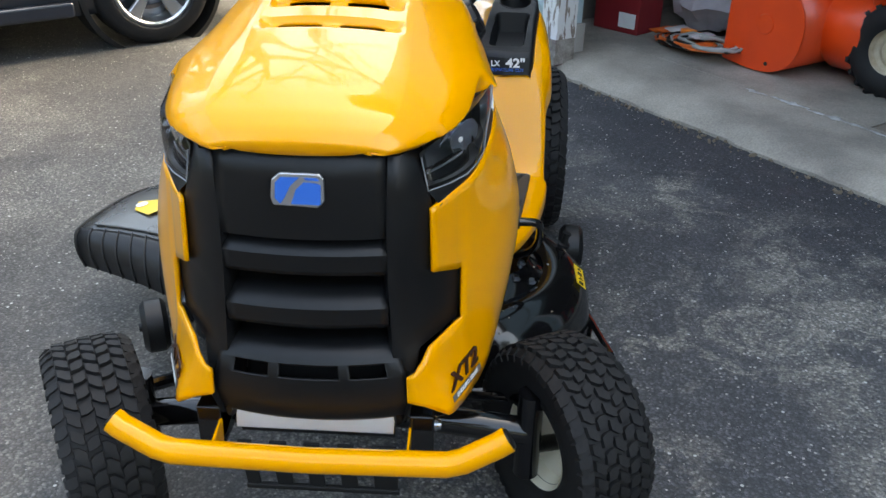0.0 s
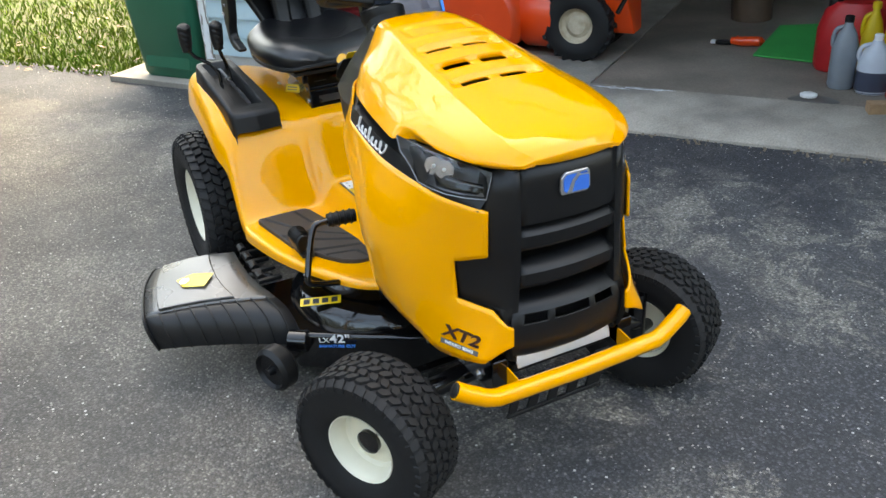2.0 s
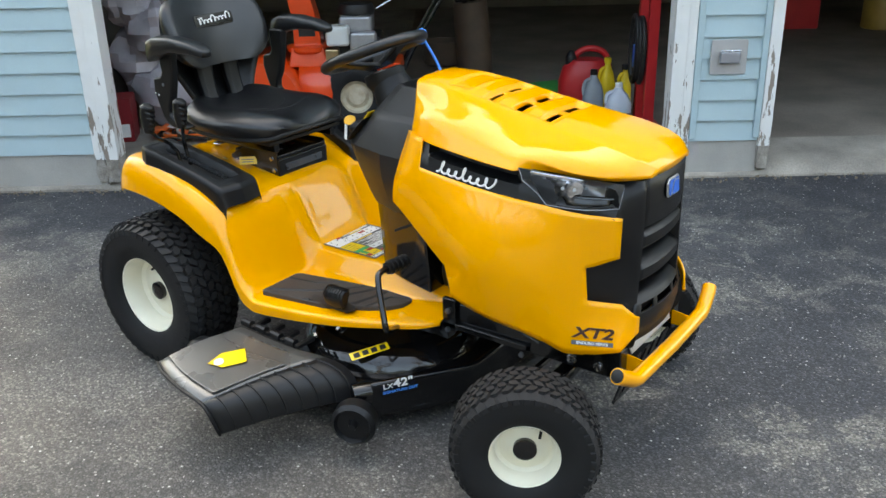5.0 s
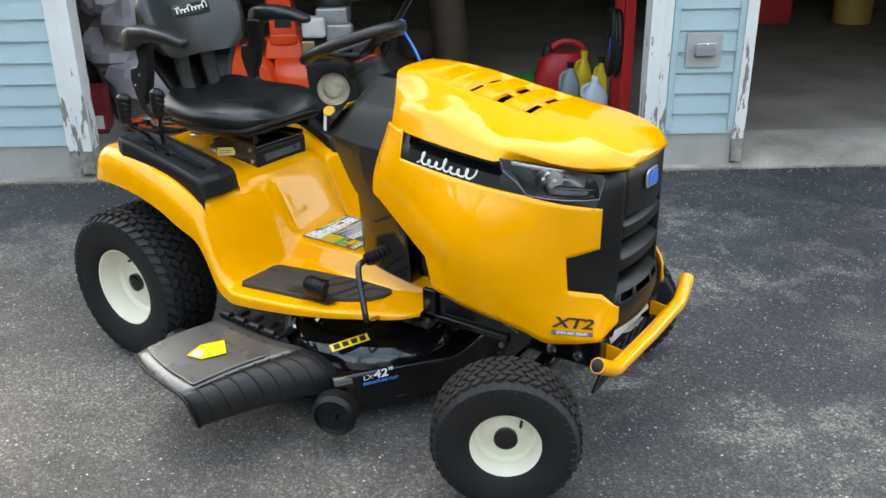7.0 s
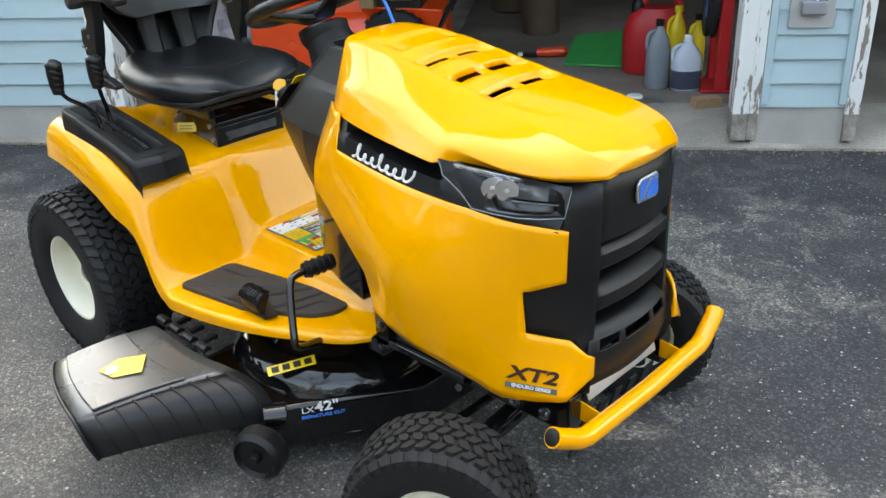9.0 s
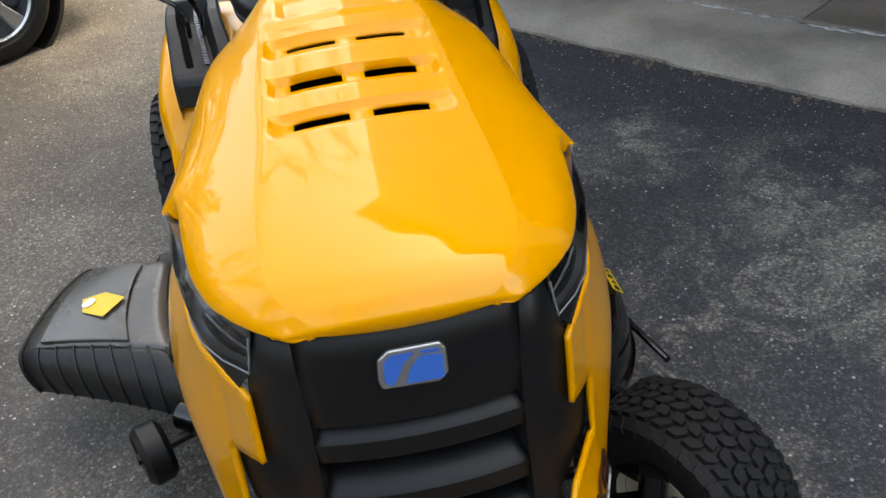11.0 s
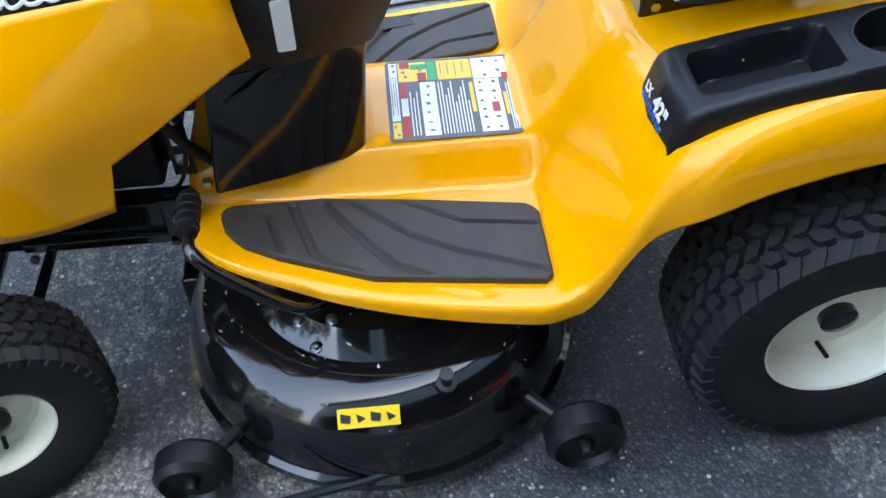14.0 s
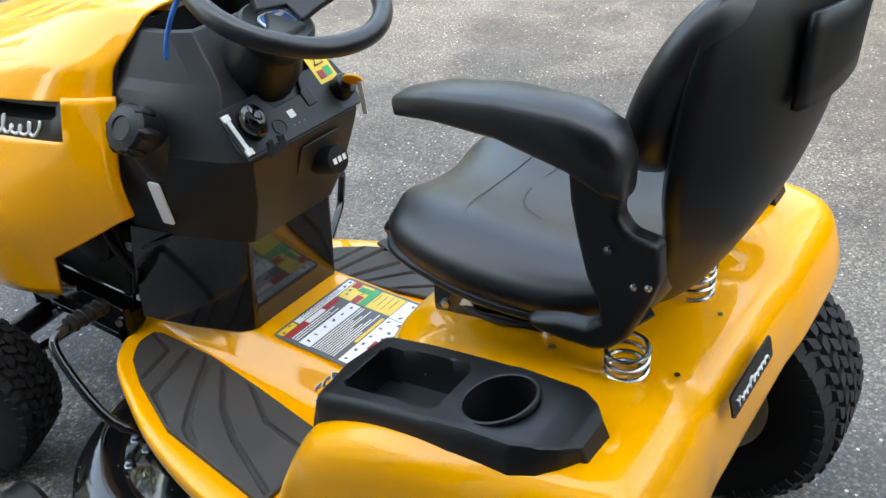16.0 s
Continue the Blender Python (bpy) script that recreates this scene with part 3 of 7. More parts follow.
# fair the lines that run along the hood, keeping the lip tight
for _ in range(60):
    before = [[p.copy() for p in row] for row in cap_grid]
    for i in range(1, len(cap_grid) - 1):
        for j, p in enumerate(cap_grid[i]):
            w = 0.5 * max(0.16, min(1.0, (p.y + 1.13) / 0.05)) * min(1.0, 0.06 + abs(p.y + 0.90) / 0.06 if abs(p.x) > 0.21 else 1.0)
            p += w * ((before[i - 1][j] + before[i + 1][j]) / 2 - before[i][j])
for _ in range(25):
    for row in cap_grid:
        flat = [p.copy() for p in row]
        for j in range(5, len(row) - 5):
            w = 0.45 * max(0.0, min(1.0, (-row[j].y - 0.93) / 0.10))
            a, b = flat[j - 1], flat[j + 1]
            k = (flat[j].x - a.x) / (b.x - a.x) if b.x - a.x > 1e-6 else 0.5
            row[j].z += w * (a.z + (b.z - a.z) * max(0.0, min(1.0, k)) - flat[j].z)
for row in cap_grid:
    for p in row:
        p.z -= sunk(p.x, p.y)
cap = Mesh()
n = len(cap_grid[0])
cap.v = [tuple(p) for r in cap_grid for p in r]
for i in range(len(cap_grid) - 1):
    for j in range(n - 1):
        mid = (cap_grid[i][j] + cap_grid[i + 1][j + 1]) / 2
        if not in_slot(mid):
            cap.f.append((i * n + j, i * n + j + 1, (i + 1) * n + j + 1, (i + 1) * n + j))
hood = add("hood", cap, YELLOW, "glossy yellow hood with six louvre slots", solid=0.005, angle=48)

# side panels: columns between a lower and an upper edge
X_UP = [(-1.155, .182), (-1.06, .228), (-1.0, .244), (-.9, .256), (-.8, .258), (-.7, .249), (-.6, .236), (-.57, .226), (-.47, .19)]
X_Y = (-1.195, -1.185, -1.145, -1.06, -1.0, -.9, -.8, -.7, -.6, -.54, -.47)
X_Z = (.40, .50, .605, .70, .785, .87)
X_SIDE = (
    (.150, .204, .228, .254, .276, .290, .287, .268, .240, .228, .212),
    (.150, .168, .196, .244, .280, .306, .306, .276, .246, .232, .214),
    (.160, .168, .188, .240, .278, .312, .318, .292, .258, .240, .220),
    (.160, .168, .184, .234, .264, .294, .298, .280, .258, .243, .223),
    (.160, .168, .181, .228, .244, .257, .262, .256, .245, .232, .204),
    (.160, .168, .180, .222, .238, .248, .250, .242, .228, .212, .174),
)
BOTTOM = [(-1.195, .430), (-1.178, .398), (-1.120, .384), (-1.05, .374), (-1.035, .380), (-1.0, .398), (-.93, .418), (-.82, .434), (-.702, .450), (-.682, .540), (-.60, .588), (-.475, .665)]
UPPER = [(-1.155, .735), (-1.06, .747), (-.972, .760), (-.583, .790), (-.581, .866), (-.47, .866)]
FOOT_TOP = [(-1.195, .474), (-1.178, .496), (-1.161, .512), (-1.092, .520), (-.95, .548), (-.70, .575), (-.583, .620), (-.47, .70)]
LOBE_LOW = [(-1.15, .635), (-1.074, .604), (-.95, .622), (-.70, .650), (-.583, .700), (-.47, .75)]


def fair(y, ys, vs):
    """A smooth curve through the given places."""
    y = max(ys[0], min(ys[-1], y))
    i = max(k for k in range(len(ys) - 1) if ys[k] <= y + 1e-9)
    slope = [(vs[min(k + 1, len(vs) - 1)] - vs[max(k - 1, 0)]) / (ys[min(k + 1, len(ys) - 1)] - ys[max(k - 1, 0)]) for k in (i, i + 1)]
    h = ys[i + 1] - ys[i]
    t = (y - ys[i]) / h
    return (2 * t ** 3 - 3 * t * t + 1) * vs[i] + (t ** 3 - 2 * t * t + t) * h * slope[0] + (3 * t * t - 2 * t ** 3) * vs[i + 1] + (t ** 3 - t * t) * h * slope[1]


def side_x(y, z):
    """Half width of the side panel, with its soft bulge."""
    cols = [fair(y, X_Y, row) for row in X_SIDE]
    shift = 0.16 * max(-0.12, min(0.33, y + 0.80))
    return fair(z - shift * max(0.0, 1 - abs(z - .62) / .2), X_Z, cols)


# one continuous sheet: foot, middle and lobe, with the notch for the grille left out of its middle
NOTCH = -1.083
ys = [-1.195, -1.19, -1.178, -1.17, -1.161, -1.148, -1.135, -1.12, -1.105, -1.094, NOTCH, -1.07, -1.055, -1.04, -1.02, -1.0, -.972, -.95, -.93, -.9, -.87, -.84, -.82, -.79, -.76, -.73, -.715, -.702, -.692, -.682, -.66, -.63, -.60, -.583, -.581, -.56, -.53, -.50, -.47]
columns = []
for y in ys:
    lo, hi = table(y, BOTTOM), table(y, UPPER)
    f1 = lo + (hi - lo) * max(.18, (table(y, FOOT_TOP) - lo) / (hi - lo)) if y > -1.09 else table(y, FOOT_TOP)
    f2 = max(f1 + .02, table(y, LOBE_LOW))
    zs = [lo + (f1 - lo) * k / 8 for k in range(8)] + [f1 + (f2 - f1) * k / 8 for k in range(8)] + [f2 + (hi - f2) * k / 10 for k in range(11)]
    col = []
    for z in zs:
        yy = y - .030 * max(0.0, min(1.0, (y + .58) / .11)) * max(0.0, min(1.0, (z - .68) / .19))
        if y == NOTCH:
            yy += .005 * max(-1.0, min(1.0, (z - .562) / .042))
        col.append((side_x(y, z), yy, z))
    columns.append(col)
panel = Mesh()
panel.v = [p for c in columns for p in c]
rows_n = len(columns[0])
for i in range(len(ys) - 1):
    for j in range(rows_n - 1):
        if (8 <= j < 16 and ys[i] < NOTCH - .001) or (j >= 16 and ys[i] < -1.150):
            continue
        panel.f.append((i * rows_n + j, (i + 1) * rows_n + j, (i + 1) * rows_n + j + 1, i * rows_n + j + 1))
side = add("side_panel", panel, YELLOW, solid=0.006, offset=-1, weld=0.0004, angle=38)
add("side_panel", flipped(panel), YELLOW, solid=0.006, offset=-1, weld=0.0004, angle=38)

# black band with the air opening beside the hood
def vent_low(y):
    return table(y, [(-1.0, .752), (-.972, .758), (-.583, .788)])


for sgn in (1, -1):
    band = Mesh()
    rows = []
    for y in np.linspace(-1.0, -0.584, 40):
        lo = vent_low(y) - .002
        hi = table(y, [(-1.0, .80), (-.93, .842), (-.60, .874), (-.584, .874)])
        mid = lo + (hi - lo) * 0.50
        deep = 0.040 * min(1, max(0, (y + 0.90) / 0.03)) * min(1, max(0, (-0.605 - y) / 0.012))
        rows.append([(sgn * (side_x(y, z) - dx), y, z) for dx, z in ((.002, lo), (.002, lo + 0.3 * (mid - lo)), (.003, mid - .006), (.008 + deep, mid), (.012 + deep, hi - .004), (.016, hi))])
    band.grid(rows)
    b = add("side_vent", band, BLACK_PLASTIC, "black side vent strip with a white script mark", angle=40)
    # a plain pale wave in place of the maker's script
    marks = Mesh()
    line = []
    for i in range(141):
        t = i / 140
        u = t if sgn > 0 else 1 - t
        tall = table(u, [(0, .032), (.10, .030), (.16, .015), (.38, .016), (.44, .032), (.52, .030), (.58, .015), (.84, .016), (.90, .030), (1, .026)])
        turn = 2 * math.pi * 7.5 * u
        y = -.826 + .180 * t + sgn * (.0075 * math.sin(turn) + .16 * tall * (1 - math.cos(turn)))
        z = vent_low(y) + .008 + tall * (.5 - .5 * math.cos(turn))
        line.append((sgn * (side_x(y, z) - .0012), y, z))
    marks.tube(line, .0029, 6)
    part("emblem_stroke", marks, WHITE, b, "white script flourish")

# headlights
for sgn in (1, -1):
    def at(p):
        return Vector((sgn * p[0], p[1], p[2]))

    A, B, C, D = (0.258, -.900, .846), (0.160, -1.138, .815), (0.171, -1.131, .757), (0.248, -.974, .761)
    def edge_line(u, v):
        """A place on the lamp's face: u from its outer to its inner end, v from the upper to the lower edge."""
        bulge = math.sin(math.pi * u)
        top = Vector(A).lerp(Vector(B), u) + Vector((.012, -.006, .003)) * bulge
        low = Vector(D).lerp(Vector(C), u) + Vector((.015, -.010, -.002)) * bulge
        spread = max(0.0, 1 - u / .2) * math.exp(-((v - .36) / .18) ** 2)
        return top.lerp(low, v) + Vector((.002, .017, 0)) * spread

    box = Mesh()
    box.grid([[at(edge_line(i / 10, v / 6) + Vector((-0.042, 0.032, 0)) * math.sin(math.pi * v / 6) ** 0.5 * min(1, 4 * min(i, 10 - i) / 10)) for v in range(7)] for i in range(11)])
    lamp = add("headlight", box, LAMP_GREY, "clear angular headlight with mirror reflectors", angle=30)
    lens = Mesh()
    lens.grid([[at(edge_line(i / 16, v / 8) + Vector((0.011, -0.010, 0.002)) * math.sin(math.pi * i / 16) ** 0.6 * min(1.0, v / 2) * (1 - max(0.0, (v - 2) / 6) ** 1.6)) for v in range(9)] for i in range(17)])
    le = part("lens", lens, LENS, lamp, "clear plastic lens")
    le.visible_shadow = False
    rim_line = [at(edge_line(u, v) + Vector((.002, -.002, 0))) for u, v in ((0, .02), (0, .2), (0, .36), (0, .5), (0, .7), (0, 1), (.25, 1), (.5, 1), (.75, 1), (1, 1), (1, .5), (1, .1))]
    part("lens_edge", Mesh().tube(rim_line, .0013, 6), CLEAR_EDGE, lamp, "pale lens edge")
    trim = Mesh()
    rows = []
    for k in range(13):
        p = edge_line(k / 12, 1)
        q = Vector((table(p.y, X_UP) - .003, p.y, table(p.y, UPPER) - .004))
        rows.append([at(p + Vector((-.002, .002, .004))), at(p), at(p.lerp(q, .5) + Vector((.001, -.001, 0))), at(q), at(q + Vector((-.004, .003, -.02)))])
    trim.grid(rows)
    part("trim", trim, BLACK_PLASTIC, lamp, "black strip below the lens")
    ref = Mesh()
    ref.grid([[at(edge_line(.05 + .60 * k / 8, v) + Vector((-.006 - .040 * v, .004 + .026 * v, -.004))) for v in (.03, .16, .30, .42)] for k in range(9)])
    part("reflector", ref, CHROME, lamp, "mirror strip under the upper edge", solid=0.002)
    low_ref = Mesh()
    low_ref.grid([[at(edge_line(.30 + .62 * k / 8, v) + Vector((-.020 + .012 * v, .014 - .008 * v, 0))) for v in (.62, .74, .86, .96)] for k in range(9)])
    part("lower_shelf", low_ref, GLOSS_BLACK, lamp, solid=0.002)
    for k, (u, v) in enumerate(((.36, .46), (.49, .46))):
        c = edge_line(u, v) + Vector((-.012, .010, 0))
        part("reflector", lathe_at(at(c), (sgn * -.72, .69, 0), [(.003, .018), (.013, .012), (.0205, 0), (.0220, -.004)], 9), CHROME, lamp)
        part("bulb", lathe_at(at(c), (sgn * .72, -.69, 0), [(.007, -.006), (.007, .001), (.004, .005), (.001, .006)], 12), WHITE, lamp)
    part("divider", Mesh().tube([at(edge_line(u, .66) + Vector((-.006, .005, 0))) for u in (.50, .65, .80, .93)], .0016, 6), CLEAR_EDGE, lamp)

# grille and black nose
nose_rows = [(.824, .155, -1.139), (.77, .168, -1.142), (.738, .178, -1.142), (.636, .184, -1.136), (.606, .226, -1.070), (.518, .218, -1.085), (.506, .166, -1.160), (.474, .160, -1.178), (.42, .156, -1.190), (.385, .148, -1.182), (.372, .145, -1.165)]
nose = Mesh()
rows = []
for z, xo, yo in nose_rows:
    xi = table(z, [(.37, .128), (.48, .124), (.70, .113), (.83, .118)])
    yi = -1.192 + 1.1 * xi * xi
    rows.append([(xi - .010, -1.125, z), (xi - .003, yi + .012, z), (xi + .003, yi, z), (min(xi + .020, xo - .006), yi + .004, z), (xo - .004, yo, z), (xo, yo + .006, z), (xo + .002, yo + .05, z)])
nose.grid(rows)
grille = add("grille", nose, BLACK_PLASTIC, "matt black front grille with three slats", solid=0.004, angle=48)
part("cheek", flipped(nose), BLACK_PLASTIC, grille, solid=0.004, angle=48)
top_panel = Mesh()
rows = []
for i in range(15):
    x = -0.118 + 0.236 * i / 14
    y = -1.189 + 1.05 * x * x
    rows.append([(x, y + .03, .694), (x, y - .001, .700), (x, y - .004, .745), (x, y - .002, .79), (x, y + .001, .832)])
top_panel.grid(rows)
part("upper_panel", top_panel, BLACK_PLASTIC, grille, solid=0.004)
low_panel = Mesh()
rows = []
LOW = [(.80, .055, .522), (.84, .018, .512), (.87, .004, .500), (.885, .001, .4935), (.89, .000, .4925), (.925, -.0035, .4685), (.93, -.0035, .4675), (.95, -.004, .455), (.975, -.002, .425), (.97, .006, .390), (.95, .022, .374)]
cols = sorted([-0.158 + 0.316 * i / 30 for i in range(31)] + [e * q for q in (.128, .068, .050) for e in (1, -1)])
for x in cols:
    y = -1.197 + 0.9 * x * x
    rows.append([(x * k, y + dy, z) for k, dy, z in LOW])
low_panel.v = [p for r in rows for p in r]
for i in range(len(cols) - 1):
    mid = abs(cols[i] + cols[i + 1]) / 2
    for j in range(len(LOW) - 1):
        if j == 4 and (mid < .050 or .068 < mid < .128):
            continue
        low_panel.f.append((i * len(LOW) + j, (i + 1) * len(LOW) + j, (i + 1) * len(LOW) + j + 1, i * len(LOW) + j + 1))
part("lower_panel", low_panel, BLACK_PLASTIC, grille, "black lower grille with three air slots", solid=0.006, angle=50)
for zt in (.682, .594):
    s = Mesh()
    rows = []
    for i in range(17):
        x = -0.120 + 0.240 * i / 16
        y = -1.190 + 0.9 * x * x
        rows.append([(x, y + .055, zt + .020), (x, y + .030, zt + .012), (x, y + .006, zt), (x, y, zt - .008), (x, y + .002, zt - .035), (x, y + .008, zt - .043), (x, y + .05, zt - .045)])
    s.grid(rows)
    part("slat", s, BLACK_PLASTIC, grille, solid=0.004, angle=30)
badge = Mesh().prism([(-.038, -.024), (.030, -.027), (.041, -.016), (.041, .018), (.034, .027), (-.026, .027), (-.039, .016), (-.042, -.012)], plane_pose((0.0, -1.192, .778), (1, 0, 0), (0, .06, 1)), 0.007)
badge.v = [(x * .9, y, .778 + (z - .778) * .93) for x, y, z in badge.v]
bd = part("badge", badge, SILVER, grille, "silver badge with a blue field", bevel=0.003)
field = Mesh().prism([(-.010, -.020), (.035, -.020), (.036, .010), (.030, .013), (.010, .014), (-.002, .002)], plane_pose((0.0, -1.1992, .778), (1, 0, 0), (0, .06, 1)), 0.0008)
field.prism([(-.034, -.012), (-.026, -.020), (-.020, -.012), (-.010, .008), (.004, .021), (-.024, .021), (-.033, .012)], plane_pose((0.0, -1.1992, .778), (1, 0, 0), (0, .06, 1)), 0.0008)
field.prism([(.010, .021), (.014, .0175), (.034, .0165), (.030, .021)], plane_pose((0.0, -1.1992, .778), (1, 0, 0), (0, .06, 1)), 0.0008)
field.v = [(x * .9, y, .778 + (z - .778) * .93) for x, y, z in field.v]
part("badge_field", field, BLUE, bd, "bright blue field")
core = Mesh().box((-.115, -1.13, .40), (.115, -.64, .80)).box((-.150, -1.06, .38), (.150, -.66, .66))
eng = add("engine", core, DARK, "dark engine behind the grille", bevel=.012)
for sgn in (1, -1):
    part("cylinder_cover", lathe_at((sgn * .14, -.72, .52), (sgn, 0, 0), [(.055, 0), (.055, .030), (.045, .042), (.012, .046)], 24), DARK, eng, angle=35)
    part("hose", Mesh().tube(smooth_line([(sgn * .13, -.70, .62), (sgn * .185, -.64, .56), (sgn * .165, -.60, .47), (sgn * .12, -.58, .40)], 2), .009, 10), DARK, eng)
    part("cable", Mesh().tube(smooth_line([(sgn * .12, -.66, .58), (sgn * .150, -.60, .54), (sgn * .175, -.615, .42), (sgn * .15, -.66, .37)], 2), .0035, 8), BLACK_PLASTIC, eng)
    for q in range(3):
        part("bracket_tab", Mesh().box((sgn * .150 - .003, -.632, .425 + .042 * q), (sgn * .150 + .003, -.612, .450 + .042 * q)), STEEL, eng, "bare steel tab", bevel=.001)
    part("bracket_plate", Mesh().box((sgn * .146 - .003, -.640, .405), (sgn * .146 + .003, -.606, .560)), DARK, eng)
part("fuel_hose_clip", Mesh().box((.150, -.600, .385), (.166, -.585, .397)), BRASS, eng, bevel=.002)

# bumper, its bracket and the bright plate above it
bar = [(-.306, -1.214, .386), (-.290, -1.218, .376), (-.238, -1.224, .347), (-.213, -1.226, .340), (0, -1.228, .337), (.213, -1.226, .340), (.238, -1.224, .347), (.290, -1.218, .376), (.306, -1.214, .386)]
bumper = add("bumper", Mesh().tube(bar, .0205, 18), YELLOW, "yellow tube front bumper", angle=50)
for sgn in (1, -1):
    part("end_plug", lathe_at((sgn * .3055, -1.2142, .3858), (sgn * .80, .20, .50), [(.0172, -.004), (.0172, .0035), (.014, .005), (.002, .005)], 18), BLACK_PLASTIC, bumper, "black plastic end plug")
add("trim_plate", Mesh().prism([(-.126, -.020), (.126, -.020), (.128, .022), (-.128, .022)], plane_pose((0, -1.162, .367), (1, 0, 0), (0, .32, 1)), .004), PLATE_STEEL, "bright steel plate under the grille", bevel=.002)
br = Mesh()
bm4 = plane_pose((0, -1.140, .232), (1, 0, 0), (0, -.30, 1))  # slotted plate that leans back
for x0, x1 in ((-.130, -.106), (-.078, -.050), (-.022, .005), (.033, .061), (.089, .130)):
    br.box((x0, -.036, -.003), (x1, .090, .003), bm4)
br.box((-.132, -.048, -.003), (.132, -.036, .006), bm4).box((-.130, .006, -.0035), (.130, .040, .0035), bm4)
br.box((-.125, -1.150, .325), (.125, -1.10, .345))
add("front_bracket", br, DARK, "black slotted front bracket", bevel=.002)
for sgn in (1, -1):
    add("bumper_arm", Mesh().prism([(-1.224, .320), (-1.17, .318), (-1.10, .33), (-1.10, .365), (-1.17, .362), (-1.224, .354)], Matrix(((0, 0, 1, sgn * .150), (1, 0, 0, 0), (0, 1, 0, 0), (0, 0, 0, 1))), sgn * .004), YELLOW, bevel=.001)

# frame rails and front axle
chassis = add("chassis", Mesh().box((-.17, -.55, .27), (.17, .45, .32)), GLOSS_BLACK, "black steel frame", bevel=.004)
for sgn in (1, -1):
    part("front_rail", Mesh().box((sgn * .17 - .02, -1.17, .30), (sgn * .17 + .02, -.62, .385)), GLOSS_BLACK, chassis, bevel=.004)
    part("side_rail", Mesh().box((sgn * .17 - .02, -.63, .26), (sgn * .17 + .02, .45, .315)), GLOSS_BLACK, chassis, bevel=.004)
for sgn in (1, -1):
    for y in (-1.031, -1.108):
        part("bolt", lathe_at((sgn * .190, y, .323), (sgn, 0, 0), [(.014, 0), (.014, .002), (.010, .003), (.009, .009), (.003, .010)], 12), STEEL, chassis, "bright zinc bolt")
    for y, z in ((-.642, .363), (-.641, .305), (-.887, .298)):
        part("bolt", lathe_at((sgn * .205, y, z), (sgn, 0, 0), [(.009, 0), (.008, .007), (.002, .008)], 6), DULL_STEEL, chassis)
    part("brace", Mesh().box((sgn * .198 - .006, -.90, .308), (sgn * .198 + .006, -.53, .326)), GLOSS_BLACK, chassis, bevel=.003)
    part("hanger", Mesh().box((sgn * .196 - .008, -.665, .300), (sgn * .196 + .008, -.620, .400)), GLOSS_BLACK, chassis, bevel=.003)
    part("rod", Mesh().tube([(sgn * .205, -.760, .405), (sgn * .205, -.940, .350)], .006, 8), GLOSS_BLACK, chassis)
axle = Mesh().tube([(-.35, -.992, .225), (0, -.992, .265), (.35, -.992, .225)], .026, 12)
axle.tube([(-0.355, -.90, .23), (0.355, -.90, .23)], .010, 8)
for sgn in (1, -1):
    axle.tube([(sgn * 0.355, -.992, .13), (sgn * 0.355, -.992, .31)], .024, 12)
    axle.tube([(sgn * 0.355, -.992, .19), (sgn * .42, -.992 + sgn * .02, .19)], .016, 12)
    axle.tube([(sgn * 0.355, -.992, .28), (sgn * .33, -.90, .235)], .014, 10)
add("front_axle", axle, GLOSS_BLACK, bevel=0)


